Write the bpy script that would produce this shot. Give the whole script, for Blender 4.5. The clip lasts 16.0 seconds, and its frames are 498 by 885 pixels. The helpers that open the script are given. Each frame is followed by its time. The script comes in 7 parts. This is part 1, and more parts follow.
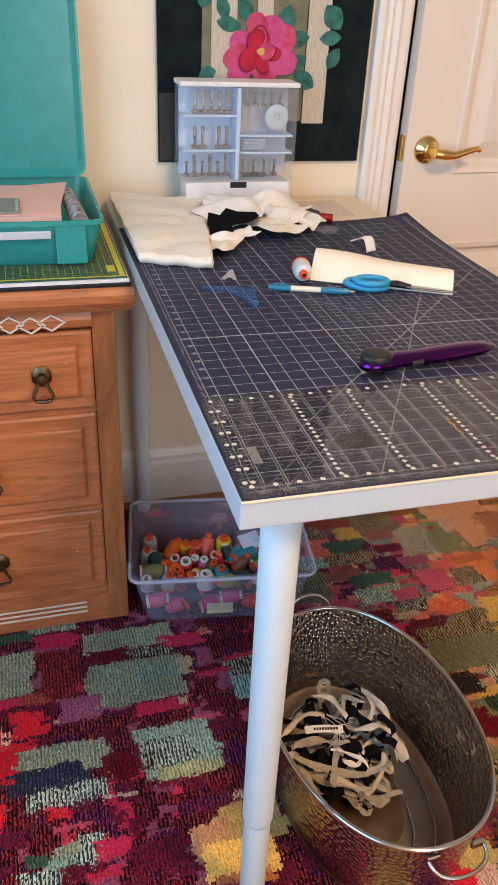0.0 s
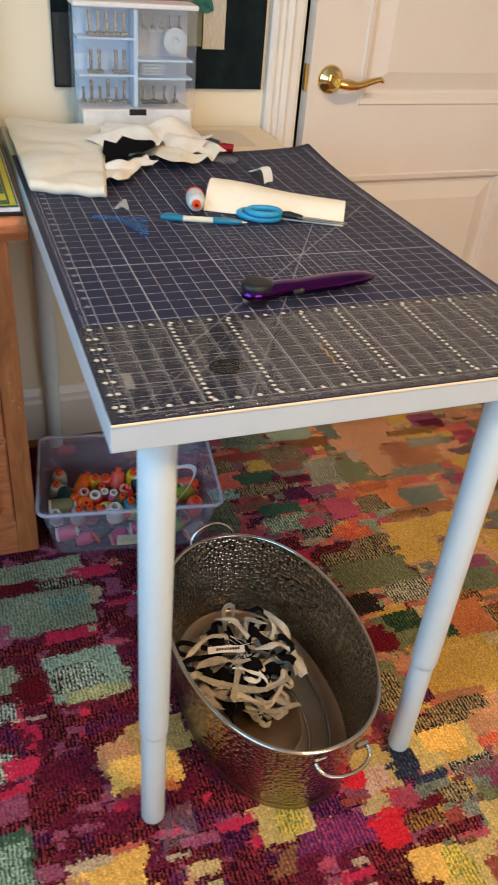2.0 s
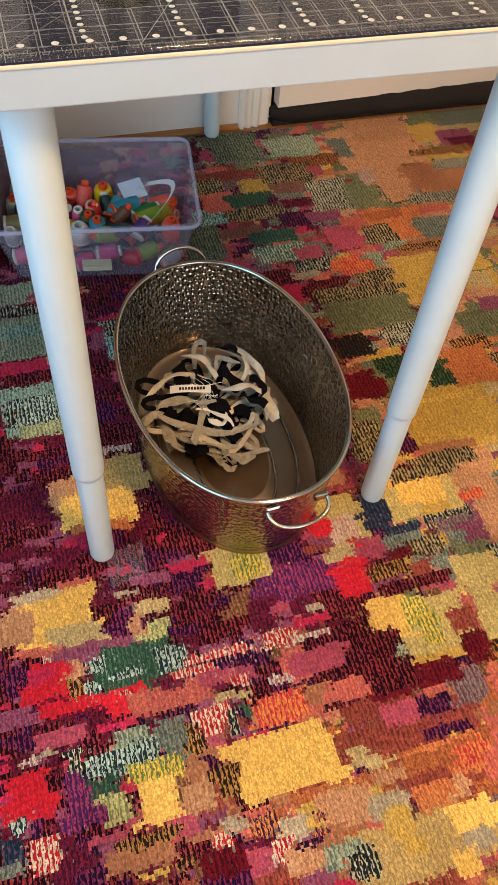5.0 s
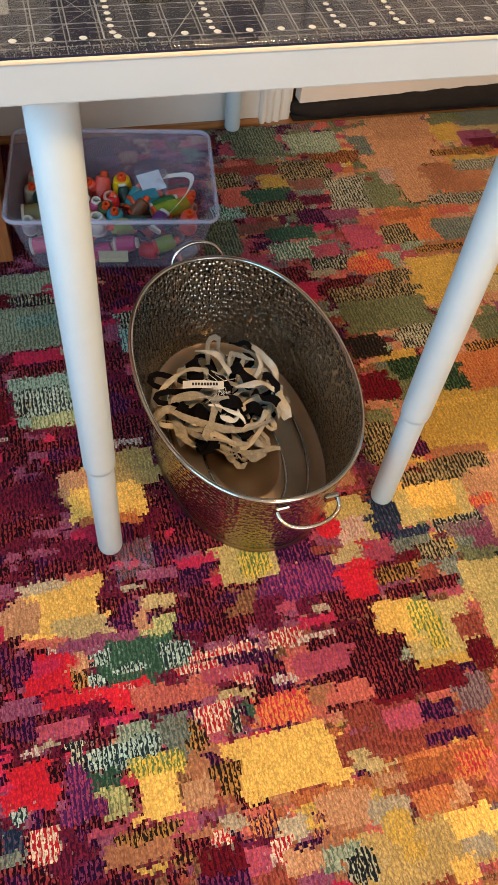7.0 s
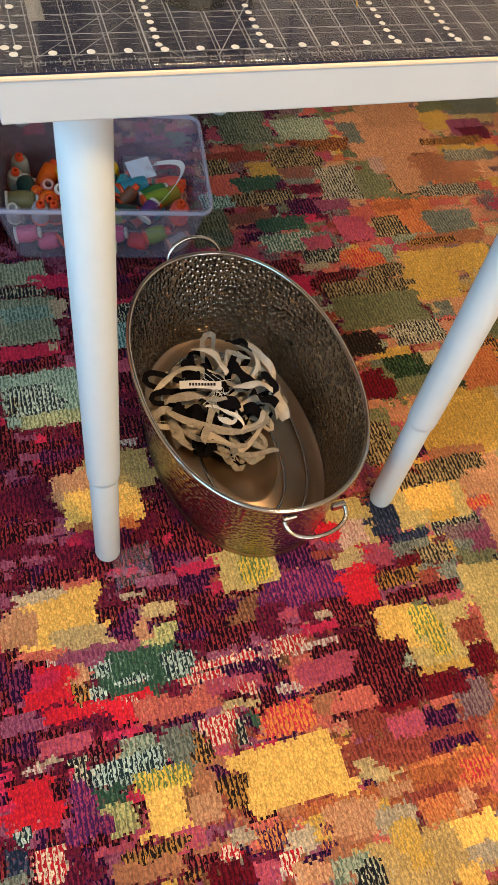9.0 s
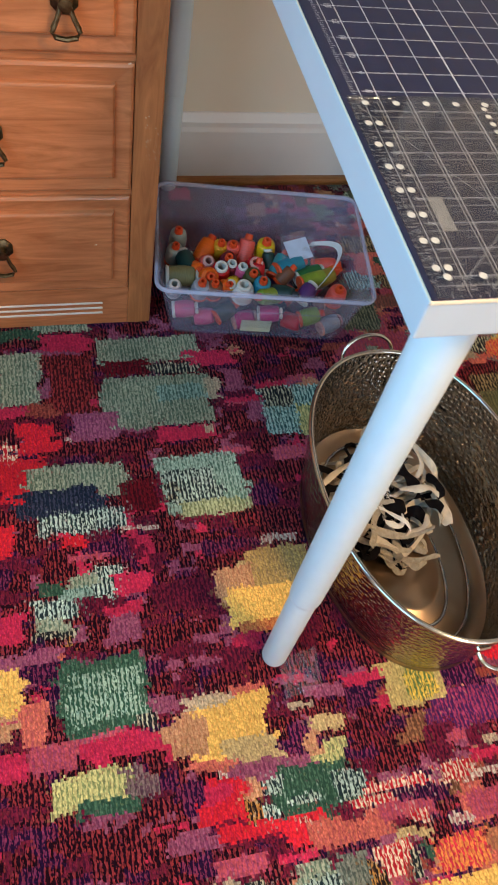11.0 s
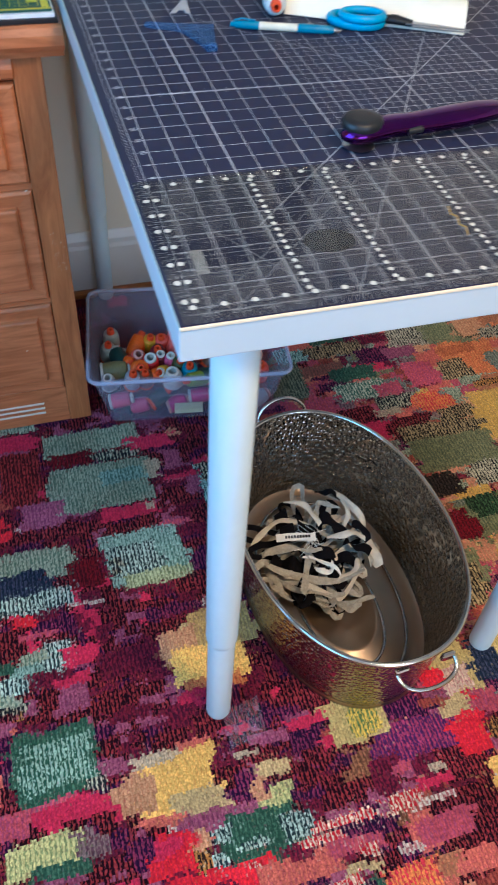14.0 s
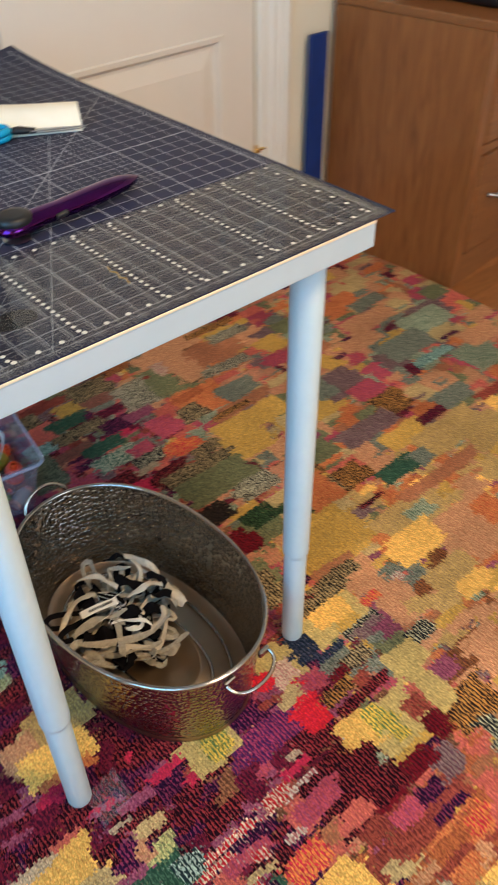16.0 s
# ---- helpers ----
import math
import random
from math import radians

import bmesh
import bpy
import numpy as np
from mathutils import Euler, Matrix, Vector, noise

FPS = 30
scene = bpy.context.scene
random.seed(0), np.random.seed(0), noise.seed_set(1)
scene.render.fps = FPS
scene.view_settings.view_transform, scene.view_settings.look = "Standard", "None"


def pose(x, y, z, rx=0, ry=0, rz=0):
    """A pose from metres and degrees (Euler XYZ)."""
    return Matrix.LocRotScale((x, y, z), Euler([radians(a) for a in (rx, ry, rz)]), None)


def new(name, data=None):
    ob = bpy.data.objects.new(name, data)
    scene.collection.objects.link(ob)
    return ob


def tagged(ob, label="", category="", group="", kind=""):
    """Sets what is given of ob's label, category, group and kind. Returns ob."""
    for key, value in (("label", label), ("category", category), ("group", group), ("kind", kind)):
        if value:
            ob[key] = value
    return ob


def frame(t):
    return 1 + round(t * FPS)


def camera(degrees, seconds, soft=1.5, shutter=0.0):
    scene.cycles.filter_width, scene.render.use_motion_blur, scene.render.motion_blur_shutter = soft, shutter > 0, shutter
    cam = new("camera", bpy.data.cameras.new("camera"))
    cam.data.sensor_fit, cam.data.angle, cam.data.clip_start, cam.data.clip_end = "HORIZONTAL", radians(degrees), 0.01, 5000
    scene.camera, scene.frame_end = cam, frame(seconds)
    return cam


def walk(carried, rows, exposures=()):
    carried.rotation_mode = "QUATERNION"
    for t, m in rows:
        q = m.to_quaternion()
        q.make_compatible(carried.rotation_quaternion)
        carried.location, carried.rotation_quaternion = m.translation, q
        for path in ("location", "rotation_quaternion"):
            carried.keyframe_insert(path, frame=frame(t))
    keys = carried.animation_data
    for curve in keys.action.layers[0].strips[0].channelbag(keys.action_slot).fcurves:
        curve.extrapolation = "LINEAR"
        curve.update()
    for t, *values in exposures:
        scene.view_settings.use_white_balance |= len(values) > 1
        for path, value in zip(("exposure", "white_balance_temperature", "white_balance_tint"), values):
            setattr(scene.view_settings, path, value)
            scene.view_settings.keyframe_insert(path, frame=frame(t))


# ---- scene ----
cam = camera(35.4, 16.0, soft=1.5, shutter=0.5)
METRES, EYE, TILT, LEAN, TURN = 1.494, 1.278, 0.0, 0.0, -16.8
ROWS = [
    (0.0, 0.0, 0.0, 0.0, 1.52, -30.7, -2.56),
    (0.5, 0.0078, -0.0156, 0.0004, 0.08, -30.67, -1.78),
    (1.0, -0.0022, -0.0342, 0.0092, -1.77, -32.01, -1.44),
    (1.5, -0.0013, -0.0578, 0.009, -3.35, -33.49, -2.62),
    (2.0, 0.0466, -0.0207, 0.0022, -2.79, -34.81, -4.41),
    (2.5, 0.1001, 0.0115, -0.0197, -1.8, -37.36, -4.81),
    (3.0, 0.1219, 0.0271, -0.0541, -1.55, -43.71, -4.81),
    (3.5, 0.1324, 0.0518, -0.0861, -0.37, -50.4, -4.59),
    (4.0, 0.1409, 0.0582, -0.0916, 0.37, -53.09, -3.78),
    (6.5, 0.1376, 0.0657, -0.0915, 1.67, -53.99, -4.21),
    (7.0, 0.1353, 0.0665, -0.0905, 2.54, -54.32, -4.54),
    (7.5, 0.1125, 0.0811, -0.0892, 3.71, -54.52, -4.82),
    (8.0, 0.0746, 0.1037, -0.0838, 1.04, -54.52, -4.78),
    (8.5, 0.0775, 0.1063, -0.0899, 0.19, -55.82, -5.99),
    (9.0, 0.0886, 0.1026, -0.0907, 0.99, -56.14, -7.13),
    (9.5, 0.0749, 0.1101, -0.088, 2.23, -55.99, -7.51),
    (10.0, 0.009, 0.1351, -0.0807, 5.22, -56.0, -8.09),
    (12.5, -0.1342, 0.2074, -0.0697, 3.73, -53.82, -9.46),
    (13.0, -0.1132, 0.1866, -0.0636, 1.78, -52.52, -8.52),
    (13.5, -0.0517, 0.1462, -0.0485, 0.5, -50.81, -6.1),
    (14.0, 0.0232, 0.1084, -0.0392, 0.56, -47.44, -2.85),
    (14.5, 0.0754, 0.0758, -0.0389, -0.44, -45.05, -1.55),
    (15.0, 0.0992, 0.0522, -0.0356, -2.79, -43.44, -0.38),
    (15.5, 0.093, 0.0459, -0.0307, -12.08, -42.3, 0.52),
    (16.0, 0.0372, 0.034, -0.0185, -24.63, -40.67, 0.5),
]
walk(cam, [(t, pose(-0.178, -0.607, EYE, TILT, LEAN, TURN) @ pose(METRES * x, METRES * y, METRES * z, 90 + pitch, roll, yaw)) for t, x, y, z, yaw, pitch, roll in ROWS], exposures=[
    (0.0, -0.06, 7150, 26), (1.0, -0.12, 7500, 23), (2.5, -0.15, 7150, 18), (4.0, -0.06, 7350, 19), (7.0, -0.04, 7550, 19), (10.0, 0.03, 7600, 20), (11.3, 0.12, 6700, 17),
    (12.5, 0.15, 6150, 12), (13.5, 0.05, 5750, 13), (14.0, 0.03, 5400, 13), (15.0, -0.07, 5250, 13), (15.5, -0.11, 5700, 13), (16.0, -0.11, 6350, 12)])

# ---- world, daylight window, rear fill, lamps ----
world = bpy.data.worlds.new("sky")
scene.world = world
world.use_nodes = True
wn = world.node_tree
sky = wn.nodes.new("ShaderNodeTexSky")
sky.sky_type, sky.sun_disc = "NISHITA", False
sky.sun_elevation, sky.sun_rotation = radians(40), radians(200)
wn.nodes["Background"].inputs[1].default_value = 0.12
wn.links.new(sky.outputs[0], wn.nodes["Background"].inputs[0])


def area_lamp(name, m, sx, sy, watts, colour):
    data = bpy.data.lights.new(name, "AREA")
    data.shape, data.size, data.size_y, data.energy, data.color = "RECTANGLE", sx, sy, watts, colour
    ob = new(name, data)
    ob.matrix_world = m
    return ob


XL, XR, YB, YF, ZC = -1.20, 3.0, -2.9, 1.215, 2.45       # room: left, right, behind the camera, far wall, ceiling
area_lamp("window_daylight", pose(XL - 0.02, -0.70, 1.5, 0, -90, 0), 1.2, 1.9, 46, (0.23, 0.62, 1.0))
# added fill from behind, set in an assumed window out of view
area_lamp("rear_fill_light", pose(0.75, YB - 0.02, 1.35, 90, 0, 0), 1.5, 1.4, 28, (0.72, 0.86, 1.0))
area_lamp("ceiling_lamp_light", pose(0.65, -0.85, 2.36), 0.40, 0.40, 45, (1.0, 0.69, 0.35))

# ---- materials ----
def material(name, colour, colour2=None, rough=0.5, scale=20.0, metal=0.0, bump=0.0, bump_scale=200.0, stretch=(1, 1, 1), spec=0.5, sheen=0.0, coat=0.0, trans=0.0, alpha=1.0, detail=4.0, per_object=0.0, ior=1.45):
    m = bpy.data.materials.new(name)
    m.use_nodes = True
    nt = m.node_tree
    b = nt.nodes["Principled BSDF"]
    tc = nt.nodes.new("ShaderNodeTexCoord")
    mp = nt.nodes.new("ShaderNodeMapping")
    mp.inputs["Scale"].default_value = stretch
    nt.links.new(tc.outputs["Object"], mp.inputs[0])
    nz = nt.nodes.new("ShaderNodeTexNoise")
    nz.inputs["Scale"].default_value, nz.inputs["Detail"].default_value, nz.inputs["Roughness"].default_value = scale, detail, 0.6
    nt.links.new(mp.outputs[0], nz.inputs[0])
    colour2 = colour2 or tuple(c * 0.86 for c in colour)
    rp = nt.nodes.new("ShaderNodeValToRGB")
    rp.color_ramp.elements[0].position, rp.color_ramp.elements[1].position = 0.32, 0.68
    rp.color_ramp.elements[0].color, rp.color_ramp.elements[1].color = (*colour2, 1), (*colour, 1)
    nt.links.new(nz.outputs[0], rp.inputs[0])
    out = rp.outputs[0]
    if per_object:
        oi = nt.nodes.new("ShaderNodeObjectInfo")
        mr = nt.nodes.new("ShaderNodeMapRange")
        mr.inputs["To Min"].default_value, mr.inputs["To Max"].default_value = 1 - per_object, 1 + per_object
        nt.links.new(oi.outputs["Random"], mr.inputs["Value"])
        hs = nt.nodes.new("ShaderNodeHueSaturation")
        nt.links.new(mr.outputs[0], hs.inputs["Value"])
        nt.links.new(out, hs.inputs["Color"])
        out = hs.outputs[0]
    nt.links.new(out, b.inputs["Base Color"])
    rr = nt.nodes.new("ShaderNodeMapRange")
    rr.inputs["To Min"].default_value, rr.inputs["To Max"].default_value = max(0.0, rough - 0.06), min(1.0, rough + 0.06)
    nt.links.new(nz.outputs[0], rr.inputs["Value"])
    nt.links.new(rr.outputs[0], b.inputs["Roughness"])
    b.inputs["Metallic"].default_value = metal
    b.inputs["Specular IOR Level"].default_value = spec
    b.inputs["Sheen Weight"].default_value = sheen
    b.inputs["Coat Weight"].default_value = coat
    b.inputs["Coat Roughness"].default_value = 0.08
    b.inputs["Transmission Weight"].default_value = trans
    b.inputs["Alpha"].default_value = alpha
    b.inputs["IOR"].default_value = ior
    if bump:
        n2 = nt.nodes.new("ShaderNodeTexNoise")
        n2.inputs["Scale"].default_value, n2.inputs["Detail"].default_value = bump_scale, 3
        nt.links.new(mp.outputs[0], n2.inputs[0])
        bp = nt.nodes.new("ShaderNodeBump")
        bp.inputs["Strength"].default_value, bp.inputs["Distance"].default_value = bump, 0.002
        nt.links.new(n2.outputs[0], bp.inputs["Height"])
        nt.links.new(bp.outputs[0], b.inputs["Normal"])
    return m


def wood(name, light, dark, rough, stretch, scale=9.0, coat=0.25, rings=2.2, per_object=0.0):
    """Stained wood: long wavy grain along the axis whose stretch is smallest, fine pores and a thin lacquer."""
    m = material(name, light, dark, rough, scale, coat=coat, bump=0.12, bump_scale=scale * 22, stretch=stretch, per_object=per_object)
    nt = m.node_tree
    nz = next(n for n in nt.nodes if n.type == "TEX_NOISE")
    nz.inputs["Distortion"].default_value = rings
    nz.inputs["Detail"].default_value = 8
    return m


WALL = material("wall_paint", (0.80, 0.72, 0.56), (0.77, 0.69, 0.53), 0.6, 3, bump=0.05, bump_scale=350)
TRIM = material("white_trim_paint", (0.80, 0.77, 0.70), (0.76, 0.72, 0.65), 0.35, 6, bump=0.03, bump_scale=90)
CEIL = material("ceiling_paint", (0.8, 0.78, 0.73), None, 0.8, 5, bump=0.08)
DOORP = material("door_paint", (0.76, 0.69, 0.60), (0.73, 0.66, 0.57), 0.33, 5, bump=0.03, bump_scale=70)
FLOORW = wood("oak_floor", (0.42, 0.17, 0.05), (0.26, 0.09, 0.025), 0.32, (1.2, 14, 14), 6, per_object=0.2)
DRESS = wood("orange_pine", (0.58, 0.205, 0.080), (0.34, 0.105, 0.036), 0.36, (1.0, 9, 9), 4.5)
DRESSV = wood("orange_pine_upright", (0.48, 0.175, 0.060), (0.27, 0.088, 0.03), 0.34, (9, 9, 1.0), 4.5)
OAK = wood("brown_oak_side", (0.33, 0.125, 0.036), (0.18, 0.062, 0.018), 0.40, (7, 7, 0.6), 5, 0.2)
OAKF = wood("brown_oak_front", (0.31, 0.12, 0.036), (0.18, 0.065, 0.02), 0.42, (1.0, 16, 16), 6, 0.15)
WHITE = material("white_lacquer", (0.48, 0.56, 0.60), (0.45, 0.53, 0.57), 0.32, 12)
LEGW = material("white_powder_coat", (0.61, 0.74, 0.78), (0.58, 0.71, 0.75), 0.38, 30, bump=0.02, bump_scale=600)
CREAM = material("cream_edge_band", (0.82, 0.70, 0.50), (0.76, 0.62, 0.42), 0.5, 40)
NAVY = material("navy_mat_vinyl", (0.022, 0.025, 0.058), (0.017, 0.020, 0.046), 0.5, 60, spec=0.2, bump=0.04, bump_scale=900)
INKW = material("white_ink", (0.50, 0.52, 0.57), None, 0.5, 80)
RULEINK = material("grey_white_ink", (0.38, 0.39, 0.42), None, 0.5, 80)
DOTINK = material("cream_dot_ink", (0.60, 0.59, 0.52), None, 0.5, 80)
FROST = material("frosted_oval", (0.012, 0.012, 0.015), None, 0.7, 90, alpha=0.7, spec=0.1)
BRASS = material("polished_brass", (0.86, 0.60, 0.24), (0.76, 0.50, 0.18), 0.12, 60, metal=1.0)
ABRASS = material("aged_brass", (0.20, 0.155, 0.085), (0.09, 0.065, 0.035), 0.38, 120, metal=1.0, bump=0.2, bump_scale=400)
NICKEL = material("satin_nickel", (0.55, 0.55, 0.55), None, 0.3, 60, metal=1.0)
STEELP = material("polished_steel", (0.55, 0.53, 0.50), (0.48, 0.46, 0.43), 0.16, 50, metal=1.0)
BLACK = material("black_plastic", (0.012, 0.012, 0.014), None, 0.4, 50)
BLACKF = material("black_cloth", (0.006, 0.005, 0.006), None, 0.9, 90, bump=0.2, spec=0.08)
CREAMF = material("cream_cotton", (0.80, 0.74, 0.62), (0.76, 0.69, 0.56), 0.9, 60, bump=0.25, bump_scale=1200, sheen=0.2)
WHITEF = material("white_cotton", (0.80, 0.77, 0.71), (0.74, 0.70, 0.63), 0.9, 60, bump=0.25, bump_scale=1200, sheen=0.2)
GREYF = material("grey_cotton", (0.46, 0.41, 0.33), (0.30, 0.265, 0.21), 0.9, 150, bump=0.3, bump_scale=900, sheen=0.2)
BLUEB = material("blue_board", (0.006, 0.035, 0.19), (0.005, 0.028, 0.15), 0.5, 30)
STOPPER = material("dark_brown_felt", (0.020, 0.013, 0.010), (0.012, 0.008, 0.006), 0.95, 60, bump=0.4)
GREENM = material("green_mat_vinyl", (0.012, 0.085, 0.065), (0.010, 0.07, 0.055), 0.5, 40, bump=0.1)
YELI = material("yellow_ink", (0.62, 0.55, 0.05), None, 0.55, 60)
FOAM = material("white_foam_board", (0.78, 0.78, 0.78), None, 0.6, 40)
PINKP = material("pink_paper", (0.80, 0.50, 0.43), (0.76, 0.46, 0.40), 0.7, 30)
# brown taken down to near-black: the unlit hall's darkness is in the colour
DARKROOM = material("hall_gloom_paint", (0.05, 0.035, 0.02), (0.03, 0.02, 0.012), 0.8, 8)
BLIND = material("window_frame_paint", (0.8, 0.8, 0.78), None, 0.4, 8)
LAMPG = bpy.data.materials.new("lamp_glass")
LAMPG.use_nodes = True
LAMPG.node_tree.nodes["Principled BSDF"].inputs["Base Color"].default_value = (0.9, 0.85, 0.75, 1)
LAMPG.node_tree.nodes["Principled BSDF"].inputs["Emission Color"].default_value = (1, 0.7, 0.4, 1)
LAMPG.node_tree.nodes["Principled BSDF"].inputs["Emission Strength"].default_value = 3.0


def clear_plastic(name, tint, opacity, rough, clear=0.55):
    """Thin moulded plastic: part of the light goes straight through, tinted, the rest scatters on a glossy skin."""
    m = bpy.data.materials.new(name)
    m.use_nodes = True
    nt = m.node_tree
    b = nt.nodes["Principled BSDF"]
    b.inputs["Base Color"].default_value = (*tint, 1)
    b.inputs["Roughness"].default_value = rough
    tr = nt.nodes.new("ShaderNodeBsdfTransparent")
    tr.inputs[0].default_value = (*[clear + (1 - clear) * c for c in tint], 1)
    nz = nt.nodes.new("ShaderNodeTexNoise")
    nz.inputs["Scale"].default_value = 9
    mr = nt.nodes.new("ShaderNodeMapRange")
    mr.inputs["To Min"].default_value, mr.inputs["To Max"].default_value = opacity * 0.8, opacity * 1.2
    nt.links.new(nz.outputs[0], mr.inputs["Value"])
    mx = nt.nodes.new("ShaderNodeMixShader")
    nt.links.new(mr.outputs[0], mx.inputs[0])
    nt.links.new(tr.outputs[0], mx.inputs[1])
    nt.links.new(b.outputs[0], mx.inputs[2])
    nt.links.new(mx.outputs[0], nt.nodes["Material Output"].inputs[0])
    return m


BINP = clear_plastic("lilac_clear_plastic", (0.70, 0.71, 0.90), 0.12, 0.18, 0.88)
TEALP = clear_plastic("teal_clear_plastic", (0.01, 0.40, 0.38), 0.66, 0.22)
CASEP = clear_plastic("clear_case_plastic", (0.80, 0.83, 0.88), 0.06, 0.1, 0.9)
CASEB = material("pale_blue_case", (0.50, 0.68, 0.84), (0.45, 0.62, 0.79), 0.45, 30)
FILM = clear_plastic("thin_clear_film", (0.75, 0.75, 0.85), 0.035, 0.05, 0.95)
BINR = clear_plastic("bin_rim_plastic", (0.72, 0.74, 0.90), 0.32, 0.15, 0.85)
WRAP = clear_plastic("crinkled_clear_film", (0.75, 0.75, 0.85), 0.08, 0.08, 0.9)
GAUGE = clear_plastic("blue_clear_plastic", (0.12, 0.28, 0.58), 0.18, 0.1, 0.7)


def acrylic(name):
    """A clear acrylic sheet: see-through with a faint haze, and a glossy skin that grows towards grazing views."""
    m = bpy.data.materials.new(name)
    m.use_nodes = True
    nt = m.node_tree
    nt.nodes.remove(nt.nodes["Principled BSDF"])
    clear, haze, gloss = nt.nodes.new("ShaderNodeBsdfTransparent"), nt.nodes.new("ShaderNodeBsdfDiffuse"), nt.nodes.new("ShaderNodeBsdfGlossy")
    clear.inputs[0].default_value = (0.86, 0.86, 0.84, 1)
    haze.inputs[0].default_value = (0.50, 0.48, 0.45, 1)
    gloss.inputs["Roughness"].default_value = 0.05
    nz = nt.nodes.new("ShaderNodeTexNoise")
    nz.inputs["Scale"].default_value, nz.inputs["Detail"].default_value = 16, 5
    tc = nt.nodes.new("ShaderNodeTexCoord")
    nt.links.new(tc.outputs["Object"], nz.inputs[0])
    mr = nt.nodes.new("ShaderNodeMapRange")
    mr.inputs["From Min"].default_value, mr.inputs["From Max"].default_value = 0.35, 0.7
    mr.inputs["To Min"].default_value, mr.inputs["To Max"].default_value = 0.006, 0.032
    nt.links.new(nz.outputs[0], mr.inputs["Value"])
    m1, m2, fr = nt.nodes.new("ShaderNodeMixShader"), nt.nodes.new("ShaderNodeMixShader"), nt.nodes.new("ShaderNodeMath")
    lw, pw = nt.nodes.new("ShaderNodeLayerWeight"), nt.nodes.new("ShaderNodeMath")
    pw.operation, pw.inputs[1].default_value = "POWER", 4.0
    fr.operation, fr.inputs[1].default_value, fr.inputs[2].default_value = "MULTIPLY_ADD", 0.42, 0.026
    nt.links.new(lw.outputs["Facing"], pw.inputs[0])
    nt.links.new(pw.outputs[0], fr.inputs[0])
    nt.links.new(mr.outputs[0], m1.inputs[0])
    nt.links.new(clear.outputs[0], m1.inputs[1])
    nt.links.new(haze.outputs[0], m1.inputs[2])
    nt.links.new(fr.outputs[0], m2.inputs[0])
    nt.links.new(m1.outputs[0], m2.inputs[1])
    nt.links.new(gloss.outputs[0], m2.inputs[2])
    nt.links.new(m2.outputs[0], nt.nodes["Material Output"].inputs[0])
    return m


ACRYL = acrylic("clear_acrylic")


def hammered(name):
    """Polished steel with round hammer marks about a centimetre apart, in uneven rows round the wall."""
    m = bpy.data.materials.new(name)
    m.use_nodes = True
    nt = m.node_tree
    b = nt.nodes["Principled BSDF"]
    b.inputs["Base Color"].default_value = (0.43, 0.40, 0.36, 1)
    b.inputs["Metallic"].default_value = 1.0
    uv = nt.nodes.new("ShaderNodeUVMap")
    uv.uv_map = "wall_metres"
    vo = nt.nodes.new("ShaderNodeTexVoronoi")
    vo.voronoi_dimensions = "2D"
    vo.feature = "SMOOTH_F1"
    vo.inputs["Scale"].default_value, vo.inputs["Randomness"].default_value, vo.inputs["Smoothness"].default_value = 96, 0.8, 0.35
    nt.links.new(uv.outputs[0], vo.inputs[0])
    dome = nt.nodes.new("ShaderNodeMapRange")
    dome.interpolation_type = "SMOOTHSTEP"
    dome.inputs["From Min"].default_value, dome.inputs["From Max"].default_value = 0.05, 0.60
    nt.links.new(vo.outputs["Distance"], dome.inputs["Value"])
    bp = nt.nodes.new("ShaderNodeBump")
    bp.inputs["Strength"].default_value, bp.inputs["Distance"].default_value = 0.80, 0.0024
    nt.links.new(dome.outputs[0], bp.inputs["Height"])
    nt.links.new(bp.outputs[0], b.inputs["Normal"])
    nz = nt.nodes.new("ShaderNodeTexNoise")
    nz.inputs["Scale"].default_value = 14
    mr = nt.nodes.new("ShaderNodeMapRange")
    mr.inputs["To Min"].default_value, mr.inputs["To Max"].default_value = 0.10, 0.20
    nt.links.new(uv.outputs[0], nz.inputs[0])
    nt.links.new(nz.outputs[0], mr.inputs["Value"])
    nt.links.new(mr.outputs[0], b.inputs["Roughness"])
    return m


HAMMER = hammered("hammered_steel")
TUBFLOOR = material("brushed_steel_base", (0.48, 0.35, 0.24), (0.39, 0.28, 0.19), 0.33, 6, metal=1.0, bump=0.04, bump_scale=30)

# ---- building helpers ----
def link(name, bm, mat, parent=None, label="", smooth=None):
    me = bpy.data.meshes.new(name)
    bmesh.ops.recalc_face_normals(bm, faces=bm.faces[:])
    bm.to_mesh(me)
    bm.free()
    for mm in (mat if isinstance(mat, (list, tuple)) else [mat]):
        me.materials.append(mm)
    if smooth is not None:
        me.shade_smooth()
        if smooth < 180:
            me.set_sharp_from_angle(angle=radians(smooth))
    ob = new(name, me)
    if parent:
        ob.parent = parent
        ob.matrix_parent_inverse = parent.matrix_basis.inverted()
    if label:
        ob["label"] = label
    return ob


def part(name, bm, mat, parent, label="", smooth=None):
    return link(name, bm, mat, parent, label, smooth)


def thing(name, label, category, group="", kind="", at=(0, 0, 0)):
    ob = new(name)
    ob.empty_display_size = 0.02
    ob.matrix_basis = Matrix.Translation(at)
    return tagged(ob, label, category, group, kind)


